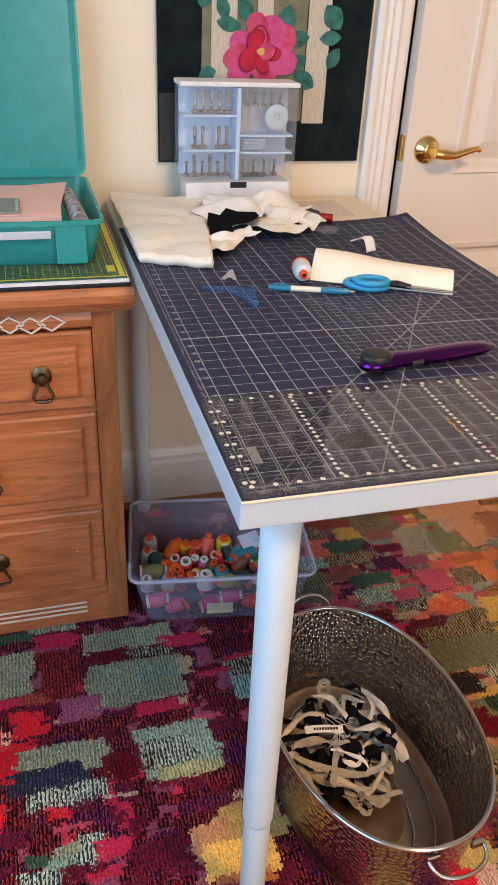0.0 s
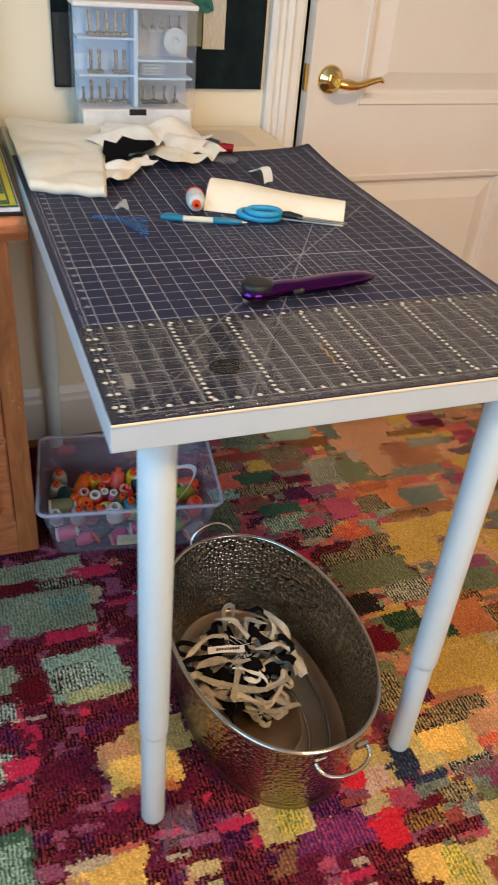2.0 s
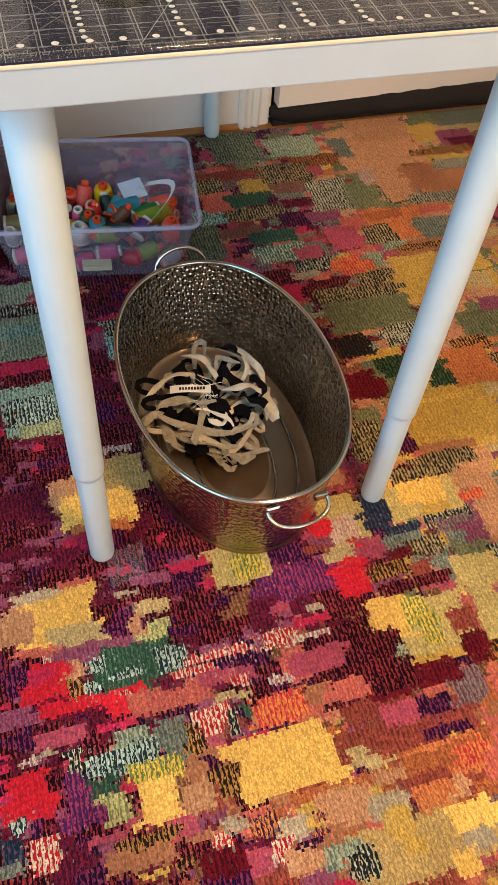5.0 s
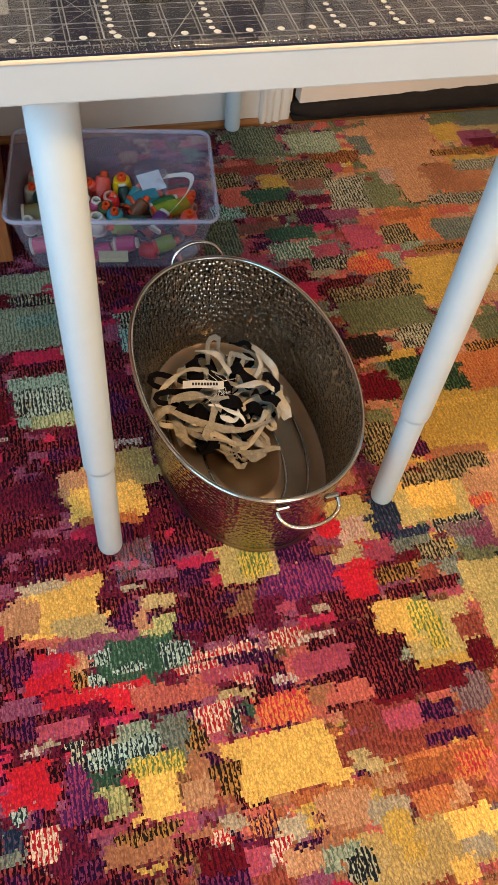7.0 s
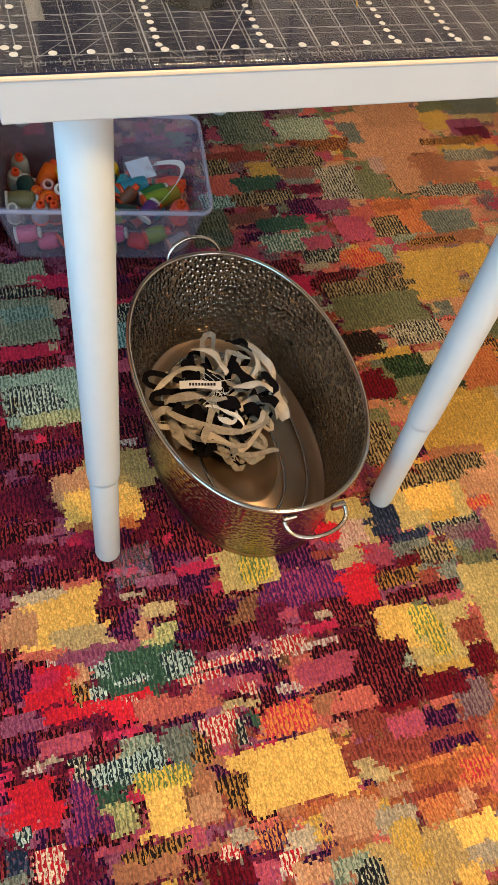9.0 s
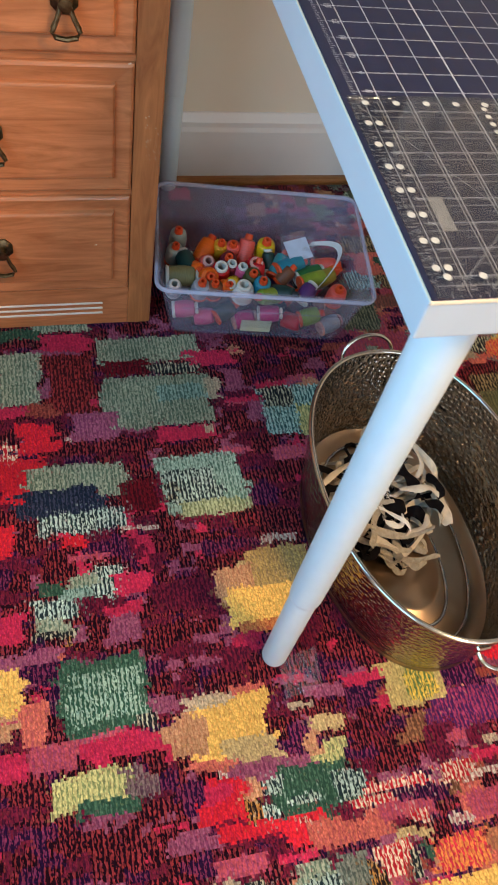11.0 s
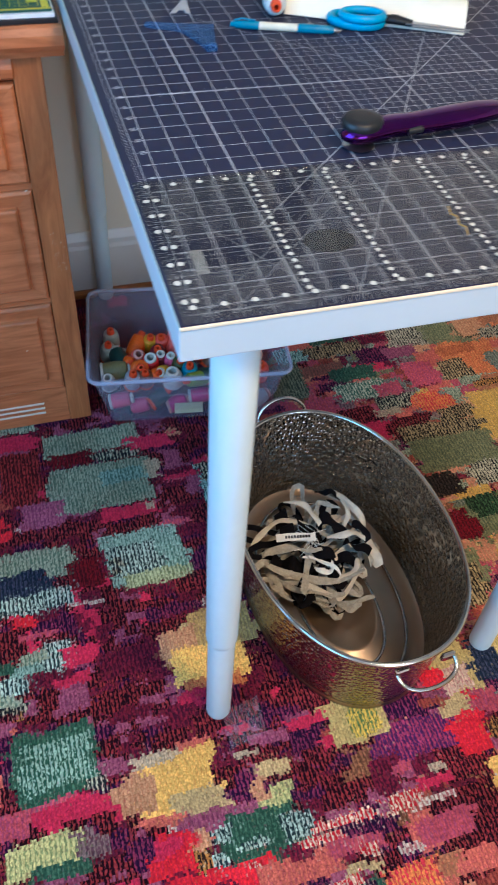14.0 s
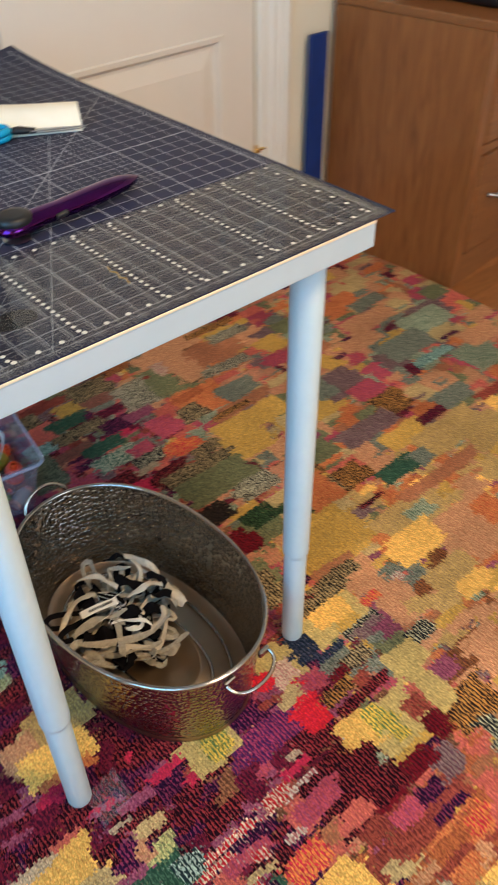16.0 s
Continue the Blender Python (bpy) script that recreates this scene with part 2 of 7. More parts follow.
def box(bm, x0, x1, y0, y1, z0, z1, bevel=0.0, seg=2, m=None, mi=0):
    r = bmesh.ops.create_cube(bm, size=1)
    vs = r["verts"]
    bmesh.ops.transform(bm, verts=vs, matrix=Matrix.Translation(((x0 + x1) / 2, (y0 + y1) / 2, (z0 + z1) / 2)) @ Matrix.Diagonal((x1 - x0, y1 - y0, z1 - z0, 1)))
    fs = list({f for v in vs for f in v.link_faces})
    if bevel:
        es = list({e for v in vs for e in v.link_edges})
        rb = bmesh.ops.bevel(bm, geom=es, offset=bevel, segments=seg, affect="EDGES", profile=0.6)
        vs = list({v for f in rb["faces"] for v in f.verts} | {v for v in vs if v.is_valid})
        fs = list({f for v in vs for f in v.link_faces})
    for f in fs:
        f.material_index = mi
    if m is not None:
        bmesh.ops.transform(bm, verts=vs, matrix=m)
    return vs


def cube(x0, x1, y0, y1, z0, z1, bevel=0.0, seg=2, m=None):
    bm = bmesh.new()
    box(bm, x0, x1, y0, y1, z0, z1, bevel, seg, m)
    return bm


def lathe(profile, n=24, m=None, bm=None):
    """Turns (radius, height) pairs about z; a radius of 0 closes an end."""
    bm = bm or bmesh.new()
    rings, made = [], []
    for r, z in profile:
        if r < 1e-6:
            ring = [bm.verts.new((0, 0, z))]
        else:
            ring = [bm.verts.new((r * math.cos(2 * math.pi * i / n), r * math.sin(2 * math.pi * i / n), z)) for i in range(n)]
        rings.append(ring)
        made += ring
    for a, b in zip(rings, rings[1:]):
        for i in range(n):
            j = (i + 1) % n
            if len(a) == 1 and len(b) > 1:
                bm.faces.new((a[0], b[i], b[j]))
            elif len(b) == 1 and len(a) > 1:
                bm.faces.new((a[i], a[j], b[0]))
            elif len(a) > 1:
                bm.faces.new((a[i], a[j], b[j], b[i]))
    if m is not None:
        bmesh.ops.transform(bm, verts=made, matrix=m)
    return bm


def tube(points, r, n=8, bm=None, closed=False, flat=1.0):
    """A round (or flattened) rod along a line of points."""
    bm = bm or bmesh.new()
    pts = [Vector(p) for p in points]
    rings = []
    k = len(pts)
    up = Vector((0, 0, 1))
    for i, p in enumerate(pts):
        a = pts[(i - 1) % k] if closed or i else p
        b = pts[(i + 1) % k] if closed or i < k - 1 else p
        d = (b - a).normalized()
        s = d.cross(up)
        s = s.normalized() if s.length > 1e-4 else Vector((1, 0, 0))
        u = s.cross(d).normalized()
        rr = r[i] if isinstance(r, (list, tuple)) else r
        rings.append([bm.verts.new(p + rr * (math.cos(2 * math.pi * q / n) * s + flat * math.sin(2 * math.pi * q / n) * u)) for q in range(n)])
    for i in range(k if closed else k - 1):
        a, b = rings[i], rings[(i + 1) % k]
        for q in range(n):
            bm.faces.new((a[q], a[(q + 1) % n], b[(q + 1) % n], b[q]))
    if not closed:
        bm.faces.new(rings[0])
        bm.faces.new(rings[-1][::-1])
    return bm


def prism(outline, z0, z1, m=None, bm=None):
    bm = bm or bmesh.new()
    lo = [bm.verts.new((x, y, z0)) for x, y in outline]
    hi = [bm.verts.new((x, y, z1)) for x, y in outline]
    n = len(lo)
    bm.faces.new(hi)
    bm.faces.new(lo[::-1])
    for i in range(n):
        bm.faces.new((lo[i], lo[(i + 1) % n], hi[(i + 1) % n], hi[i]))
    if m is not None:
        bmesh.ops.transform(bm, verts=lo + hi, matrix=m)
    return bm


def profile_x(outline, x0, x1):
    """A moulding along x whose (y, z) section is given."""
    return prism(outline, x0, x1, Matrix(((0, 0, 1, 0), (1, 0, 0, 0), (0, 1, 0, 0), (0, 0, 0, 1))))


def profile_z(outline, z0, z1):
    return prism(outline, z0, z1)


def sheet(w, h, nx, ny, f, thick=0.0):
    """A cloth or paper: f(u, v) gives the place of the point at u across and v along, both 0 to 1."""
    bm = bmesh.new()
    g = [[bm.verts.new(f(i / nx, j / ny)) for i in range(nx + 1)] for j in range(ny + 1)]
    for j in range(ny):
        for i in range(nx):
            bm.faces.new((g[j][i], g[j][i + 1], g[j + 1][i + 1], g[j + 1][i]))
    if thick:
        bmesh.ops.recalc_face_normals(bm, faces=bm.faces[:])
        bmesh.ops.solidify(bm, geom=bm.faces[:], thickness=thick)
    return bm


def structure(ob, label="", category=""):
    return tagged(ob, label, category, "", "structure")


# ---- room shell ----
T = 0.12
bm = bmesh.new()
DX0, DX1, DZ = 0.704, 1.487, 2.06
box(bm, XL - T, DX0, YF, YF + T, 0, ZC)
box(bm, DX1, XR + T, YF, YF + T, 0, ZC)
box(bm, DX0, DX1, YF, YF + T, DZ, ZC)
structure(link("wall_north", bm, WALL), "cream painted plaster wall behind the table", "wall")
WY0, WY1, WZ0, WZ1 = -1.67, 0.27, 0.88, 2.12
bm = bmesh.new()
box(bm, XL - T, XL, YB, WY0, 0, ZC)
box(bm, XL - T, XL, WY1, YF, 0, ZC)
box(bm, XL - T, XL, WY0, WY1, 0, WZ0)
box(bm, XL - T, XL, WY0, WY1, WZ1, ZC)
structure(link("wall_west", bm, WALL), "cream painted wall with an unseen daylight window", "wall")
structure(link("wall_east", cube(XR, XR + T, YB, YF, 0, ZC), WALL), "cream painted plaster wall", "wall")
# rear wall, with an assumed opening for the fill light
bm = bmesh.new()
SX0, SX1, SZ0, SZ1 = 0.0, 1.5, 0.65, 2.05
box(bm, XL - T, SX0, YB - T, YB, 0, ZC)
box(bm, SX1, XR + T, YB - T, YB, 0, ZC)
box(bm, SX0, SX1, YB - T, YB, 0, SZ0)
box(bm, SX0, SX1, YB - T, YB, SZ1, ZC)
structure(link("wall_south", bm, WALL), "cream painted wall with an unseen daylight window", "wall")
structure(link("ceiling", cube(XL - T, XR + T, YB - T, YF + T, ZC, ZC + 0.1), CEIL), "flat white ceiling", "ceiling")
floor = structure(link("floor", cube(XL - T, XR + T, YB - T, YF + T + 1.2, -0.12, -0.012), FLOORW), "orange-brown stained wooden floor", "floor")
window = structure(thing("window_1", "unseen white-framed daylight window", "window", at=(XL, WY0, WZ0)))
for a in ((WY0, WY0 + 0.05, WZ0, WZ1), (WY1 - 0.05, WY1, WZ0, WZ1), (WY0 + 0.05, WY1 - 0.05, WZ0, WZ0 + 0.05), (WY0 + 0.05, WY1 - 0.05, WZ1 - 0.05, WZ1)):
    part("window_frame", cube(XL - 0.10, XL - 0.06, *a), BLIND, window)
# frame of the assumed rear window, added round the fill light
window = structure(thing("assumed_rear_window", "unseen white-framed daylight window", "window", at=(SX0, YB, SZ0)))
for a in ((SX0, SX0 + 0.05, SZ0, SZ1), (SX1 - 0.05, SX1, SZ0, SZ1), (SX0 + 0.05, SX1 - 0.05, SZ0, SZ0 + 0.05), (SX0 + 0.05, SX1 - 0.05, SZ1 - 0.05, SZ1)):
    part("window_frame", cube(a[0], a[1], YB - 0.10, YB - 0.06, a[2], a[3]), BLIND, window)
# hall behind the door: a closing box, its dimness painted as near-black brown
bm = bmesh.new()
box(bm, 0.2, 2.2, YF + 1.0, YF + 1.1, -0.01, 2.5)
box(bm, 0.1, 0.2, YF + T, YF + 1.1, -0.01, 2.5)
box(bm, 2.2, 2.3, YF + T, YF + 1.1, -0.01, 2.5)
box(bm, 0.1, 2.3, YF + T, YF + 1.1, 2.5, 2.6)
structure(link("wall_hall", bm, DARKROOM), "brown hallway box behind the door, its gloom painted in", "wall")

# baseboards with a stepped cap, and stained shoe strip
def baseboard(x0, x1):
    y = YF
    sec = [(y, 0.002), (y - 0.015, 0.002), (y - 0.015, 0.118), (y - 0.012, 0.128), (y - 0.012, 0.140), (y - 0.007, 0.150), (y - 0.003, 0.158), (y, 0.160)]
    structure(link("baseboard", profile_x(sec, x0, x1), TRIM), "white painted baseboard with a moulded cap", "baseboard")
    sec = [(y, -0.0104), (y - 0.032, -0.0104), (y - 0.030, -0.003), (y - 0.022, 0.0015), (y, 0.0018)]
    structure(link("shoe_moulding", profile_x(sec, x0, x1), FLOORW), "orange stained wooden shoe strip", "trim")


baseboard(XL, 0.612)
baseboard(1.605, XR)


def casing(x0, x1, inner):
    """A fluted door casing: rounded reeds between flat bands."""
    w = x1 - x0
    y = YF
    shape = [(0, 0), (0, 0.020), (0.08, 0.026), (0.16, 0.026), (0.18, 0.019), (0.22, 0.017), (0.28, 0.023), (0.36, 0.024), (0.42, 0.018), (0.46, 0.016), (0.52, 0.021), (0.60, 0.022), (0.66, 0.015), (0.72, 0.013), (0.90, 0.013), (0.97, 0.010), (1, 0)]
    pts = [((x0 + w * u) if inner else (x1 - w * u), y - d) for u, d in shape]
    return structure(link("door_casing", profile_z(pts, -0.0104, DZ + 0.09), TRIM), "white fluted door casing", "trim")


casing(0.612, DX0 - 0.004, True)
casing(DX1 + 0.004, 1.605, False)
structure(link("door_casing", cube(DX0 - 0.004, DX1 + 0.004, YF - 0.022, YF, DZ, DZ + 0.09, 0.004), TRIM), "white door casing head", "trim")

# ---- door, slightly ajar on its right-hand hinges ----
door = structure(thing("door_1", "cream painted panel door standing slightly ajar", "door", at=(DX1 - 0.01, YF + 0.035, 0)))
DW, DT = 0.768, 0.036


def door_leaf():
    """Stiles and rails with two sunk fields, each with a sloped moulding and a raised middle."""
    bm = bmesh.new()
    x0, x1 = -DW, 0.0
    fields = [(-0.63, -0.115, 0.20, 0.715), (-0.63, -0.115, 0.885, 1.90)]
    box(bm, x0, fields[0][0], 0, DT, 0.045, 2.04)
    box(bm, fields[0][1], x1, 0, DT, 0.045, 2.04)
    for z0, z1 in ((0.045, 0.20), (0.715, 0.885), (1.90, 2.04)):
        box(bm, fields[0][0], fields[0][1], 0, DT, z0, z1)
    for fx0, fx1, fz0, fz1 in fields:
        loops = []
        for inset, dep in ((0, 0), (0.004, -0.004), (0.016, -0.002), (0.026, 0.012), (0.034, 0.013), (0.072, 0.004), (0.076, 0.003)):
            loops.append([bm.verts.new(p) for p in ((fx0 + inset, dep, fz0 + inset), (fx1 - inset, dep, fz0 + inset), (fx1 - inset, dep, fz1 - inset), (fx0 + inset, dep, fz1 - inset))])
        for a, b in zip(loops, loops[1:]):
            for i in range(4):
                bm.faces.new((a[i], a[(i + 1) % 4], b[(i + 1) % 4], b[i]))
        bm.faces.new(loops[-1])
        box(bm, fx0, fx1, 0.022, DT - 0.004, fz0, fz1)
    return bm


leaf = part("door_leaf", door_leaf(), DOORP, door)
leaf.matrix_parent_inverse = Matrix.Identity(4)
rose = lathe([(0.033, 0.0), (0.0325, 0.004), (0.029, 0.008), (0.0235, 0.0105), (0.020, 0.015), (0.0165, 0.0185), (0.011, 0.0205), (0, 0.021)], 36, pose(-0.712, 0, 0.944, 90, 0, 0))
tube([(-0.712, 0, 0.944), (-0.712, -0.05, 0.944)], 0.011, 16, rose)
tube([(-0.712, -0.05, 0.944), (-0.690, -0.057, 0.942), (-0.668, -0.058, 0.941), (-0.644, -0.056, 0.946), (-0.622, -0.056, 0.952), (-0.606, -0.056, 0.955), (-0.598, -0.056, 0.950)], [0.012, 0.0125, 0.010, 0.0085, 0.0075, 0.0065, 0.005], 12, rose)
part("door_handle", rose, BRASS, door, "polished brass lever handle", 50).matrix_parent_inverse = Matrix.Identity(4)
part("latch_plate", cube(-DW - 0.0015, -DW + 0.001, 0.006, 0.03, 0.915, 0.975), BRASS, door, "brass latch plate").matrix_parent_inverse = Matrix.Identity(4)
bm = lathe([(0, 0), (0.006, 0), (0.006, 0.09), (0.004, 0.094), (0, 0.096)], 12, pose(0.002, -0.006, 0.29))
tube([(0.002, -0.006, 0.385), (-0.012, -0.03, 0.388), (-0.022, -0.045, 0.386)], [0.005, 0.004, 0.006], 8, bm)
tube([(0.002, -0.006, 0.375), (0.022, -0.028, 0.380)], 0.004, 8, bm)
part("hinge", bm, BRASS, door, "brass hinge with a pin door stop", 50).matrix_parent_inverse = Matrix.Identity(4)
door.matrix_basis = pose(DX1 - 0.006, YF + 0.002, 0, 0, 0, 2.6)

# ---- draught stopper under the door ----
dst = thing("draught_stopper", "dark brown felt draught stopper under the door", "draught stopper", at=(1.09, 1.215, 0))
pts = [(0.700 + 0.775 * i / 30, 1.205 + 0.003 * math.sin(i * 1.3), 0.020 + 0.001 * math.sin(i * 2.1)) for i in range(31)]
rad = [0.012 if i in (0, 30) else 0.026 if i in (1, 29) else 0.029 + 0.0015 * math.sin(i * 1.7) for i in range(31)]
part("roll", tube(pts, rad, 14, flat=0.95), STOPPER, dst, smooth=60)
part("flat_base", cube(0.705, 1.47, 1.19, 1.26, -0.0104, 0.002, 0.001), STOPPER, dst)

# ---- worktable ----
TZ = 0.8345
table = thing("worktable", "white laminate worktable with adjustable round legs", "table", at=(0.3, 0.6, 0))
part("tabletop", cube(0.0, 0.6, 0.0, 1.2, TZ - 0.036, TZ - 0.0012, 0.0015), WHITE, table)
part("edge_strip", cube(0.0005, 0.5995, -0.0012, 1.1995, TZ - 0.0035, TZ, 0.001), CREAM, table, "thin cream edge of the top laminate")
for lx in (0.062, 0.534):
    for ly in (0.048, 1.165):
        leg = part("leg", lathe([(0, 0.235), (0.0200, 0.235), (0.0215, 0.237), (0.0222, 0.245), (0.0232, 0.78), (0.0232, TZ - 0.0365), (0, TZ - 0.0365)], 32, pose(lx, ly, 0)), LEGW, table, smooth=40)
        part("lower_leg", lathe([(0, 0.0), (0.016, 0.0), (0.0185, 0.003), (0.0195, 0.008), (0.0195, 0.237), (0, 0.237)], 32, pose(lx, ly, 0)), LEGW, leg, smooth=40)
        part("mounting_plate", lathe([(0, TZ - 0.043), (0.038, TZ - 0.043), (0.04, TZ - 0.0365), (0, TZ - 0.0365)], 24, pose(lx, ly, 0)), LEGW, leg)

# ---- navy cutting mat with its printed grid ----
MX0, MX1, MY0, MY1, MZ = 0.001, 0.634, -0.0005, 0.972, TZ + 0.002


def mat_rise(x, y):
    """How far the mat lifts off the table: a curled far corner and a slightly wavy far edge."""
    u = max(0.0, (x - 0.40) / 0.234)
    v = max(0.0, (y - 0.72) / 0.252)
    w = max(0.0, (y - 0.55) / 0.42)
    return 0.012 * u * u * v * v + 0.004 * max(0.0, (x - 0.60) / 0.034) * w * w


mat = thing("cutting_mat", "navy blue self-healing cutting mat with white grid", "cutting mat", at=(0.32, 0.49, TZ))


def mat_sheet():
    nx, ny = 42, 64
    return sheet(1, 1, nx, ny, lambda u, v: (MX0 + (MX1 - MX0) * u, MY0 + (MY1 - MY0) * v, MZ + mat_rise(MX0 + (MX1 - MX0) * u, MY0 + (MY1 - MY0) * v)), 0.0018)


part("mat_sheet", mat_sheet(), NAVY, mat, smooth=40)
INCH = 0.0254


def mat_line(bm, xa, ya, xb, yb, w, lift=0.0004):
    n = max(1, int(math.hypot(xb - xa, yb - ya) / 0.04))
    d = Vector((xb - xa, yb - ya)).normalized()
    s = Vector((-d.y, d.x)) * w / 2
    row = []
    for i in range(n + 1):
        x, y = xa + (xb - xa) * i / n, ya + (yb - ya) * i / n
        z = MZ + mat_rise(x, y) + lift
        row.append((bm.verts.new((x + s.x, y + s.y, z)), bm.verts.new((x - s.x, y - s.y, z))))
    for a, b in zip(row, row[1:]):
        bm.faces.new((a[0], a[1], b[1], b[0]))


GX0, GX1, GY0, GY1 = 0.019, 0.617, 0.018, 0.955
for i in range(25):
    x = 0.107 + (i - 3) * INCH
    if GX0 < x < GX1:
        bm = bmesh.new()
        mat_line(bm, x, GY0, x, GY1, 0.0014 if (i - 3) % 5 == 0 else 0.0008)
        part("grid_line", bm, INKW, mat)
for j in range(38):
    y = 0.018 + j * INCH
    if y < GY1:
        bm = bmesh.new()
        mat_line(bm, GX0, y, GX1, y, 0.0016 if j == 15 else 0.0008, 0.00045)
        part("grid_line", bm, INKW, mat)
bm = bmesh.new()
for i in range(10):
    mat_line(bm, 0.234 + (i + 0.5) * INCH, 0.272, 0.234 + (i + 0.5) * INCH, 0.526, 0.0004, 0.0005)
    mat_line(bm, 0.234, 0.272 + (i + 0.5) * INCH, 0.488, 0.272 + (i + 0.5) * INCH, 0.0004, 0.0005)
part("half_inch_grid", bm, INKW, mat, "fine white half-inch grid")["kind"] = "stuff"
bm = bmesh.new()
mat_line(bm, 0.10, 0.12, 0.605, 0.625, 0.0009, 0.00055)
mat_line(bm, 0.379, 0.399, 0.155, 0.011, 0.0008, 0.0006)
mat_line(bm, 0.379, 0.399, 0.49, 0.59, 0.0008, 0.0006)
mat_line(bm, 0.379, 0.399, 0.155, 0.62, 0.0006, 0.00055)
part("angle_lines", bm, INKW, mat, "white angle guide lines")["kind"] = "stuff"
bm = bmesh.new()
for i in range(int((GY1 - GY0) / INCH * 8)):
    y = GY0 + i * INCH / 8
    L = 0.007 if i % 8 == 0 else 0.005 if i % 4 == 0 else 0.0032
    mat_line(bm, GX0 - 0.009, y, GX0 - 0.009 + L, y, 0.0005)
    mat_line(bm, GX1 + 0.009, y, GX1 + 0.009 - L, y, 0.0005)
for i in range(int((GX1 - GX0) / INCH * 8)):
    x = GX0 + i * INCH / 8
    L = 0.010 if i % 8 == 0 else 0.007 if i % 4 == 0 else 0.0045
    mat_line(bm, x, 0.399 - L / 2, x, 0.399 + L / 2, 0.0005, 0.00055)
    mat_line(bm, x, GY0 - 0.009, x, GY0 - 0.009 + L * 0.6, 0.0005)
mat_line(bm, GX0 - 0.002, GY0, GX0 - 0.002, GY1, 0.0007)
mat_line(bm, GX1 + 0.002, GY0, GX1 + 0.002, GY1, 0.0007)
part("edge_scale", bm, INKW, mat, "white inch ticks along the edges")["kind"] = "stuff"


def digits(name, text, size, m, material_, parent, thick=0.0):
    cu = bpy.data.curves.new(name, "FONT")
    cu.body, cu.size, cu.align_x, cu.align_y, cu.extrude = text, size, "CENTER", "CENTER", thick
    cu.resolution_u = 2
    tmp = bpy.data.objects.new(name, cu)
    scene.collection.objects.link(tmp)
    dg = bpy.context.evaluated_depsgraph_get()
    me = bpy.data.meshes.new_from_object(tmp.evaluated_get(dg))
    bpy.data.objects.remove(tmp)
    me.transform(m)
    me.materials.clear()
    me.materials.append(material_)
    ob = new(name, me)
    if parent:
        ob.parent = parent
        ob.matrix_parent_inverse = parent.matrix_basis.inverted()
    return ob


for n in range(1, 36):
    digits("number", str(n), 0.0085, pose(GX0 + 0.006, GY0 + n * INCH, MZ + 0.0006, 0, 0, -90), INKW, mat)

FROSTL = material("pale_sticker", (0.34, 0.34, 0.34), (0.2, 0.2, 0.2), 0.5, 300)
# ---- clear quilting ruler, 8.5 by 24.5 inches ----
RX0, RX1, RY0, RY1, RZ = 0.003, 0.622, -0.003, 0.2105, MZ + 0.0007
ruler = thing("quilting_ruler", "clear acrylic quilting ruler with white dots", "ruler", at=(0.31, 0.11, MZ))
part("acrylic_sheet", cube(RX0, RX1, RY0, RY1, RZ + 0.0006, RZ + 0.0034, 0.0005, 1), ACRYL, ruler).visible_shadow = False
DOTX0, DOTY1, DOTY0 = 0.0148, 0.2000, 0.0140
bm = bmesh.new()


def dot(bm, x, y, r, z=RZ + 0.0037, n=12):
    bm.faces.new([bm.verts.new((x + r * math.cos(2 * math.pi * i / n), y + r * math.sin(2 * math.pi * i / n), z)) for i in range(n)])


NDOT = 24
for i in range(NDOT):
    x = DOTX0 + i * INCH
    dot(bm, x, DOTY1, 0.0030)
    dot(bm, x, DOTY0, 0.0030)
for j in range(1, 8):
    y = DOTY1 - j * INCH
    for x in (DOTX0 - 0.005, DOTX0 + 0.0035, DOTX0 + (NDOT - 1) * INCH - 0.002):
        dot(bm, x, y, 0.0030)
part("edge_dots", bm, DOTINK, ruler, "row of cream white inch dots")["kind"] = "stuff"
for k in (4, 7, 11, 13, 17, 20):
    bm = bmesh.new()
    x = DOTX0 + k * INCH - 0.003
    n = 19
    for j in range(n):
        dot(bm, x, DOTY1 - 0.006 - j * (DOTY1 - DOTY0 - 0.012) / (n - 1), 0.0026)
    part("dot_column", bm, DOTINK, ruler, "column of cream white dots")
bm = bmesh.new()


def rline(bm, xa, ya, xb, yb, w):
    d = Vector((xb - xa, yb - ya)).normalized()
    s = Vector((-d.y, d.x)) * w / 2
    z = RZ + 0.0002
    bm.faces.new([bm.verts.new(p) for p in ((xa + s.x, ya + s.y, z), (xa - s.x, ya - s.y, z), (xb - s.x, yb - s.y, z), (xb + s.x, yb + s.y, z))])


for i in range(24):
    x = DOTX0 + (i + 0.5) * INCH
    rline(bm, x, RY0 + 0.004, x, RY1 - 0.004, 0.0007)
for j in range(8):
    rline(bm, RX0 + 0.004, DOTY1 - (j + 0.5) * INCH, RX1 - 0.004, DOTY1 - (j + 0.5) * INCH, 0.0006)
for i in range(24):
    for j in range(8):
        cx = DOTX0 + (i + 0.5) * INCH
        for q in (0.25, 0.75):
            rline(bm, cx - 0.0075, DOTY1 - (j + q) * INCH + 0.0127, cx + 0.0075, DOTY1 - (j + q) * INCH + 0.0127, 0.0005)
rline(bm, RX0 + 0.006, RY1 - 0.008, 0.13, RY0 + 0.008, 0.0006)
rline(bm, 0.02, RY0 + 0.008, 0.22, RY1 - 0.008, 0.0006)
rline(bm, 0.045, RY0 + 0.008, 0.24, RY1 - 0.008, 0.0006)
rline(bm, 0.54, RY0 + 0.05, 0.61, RY1 - 0.07, 0.0005)
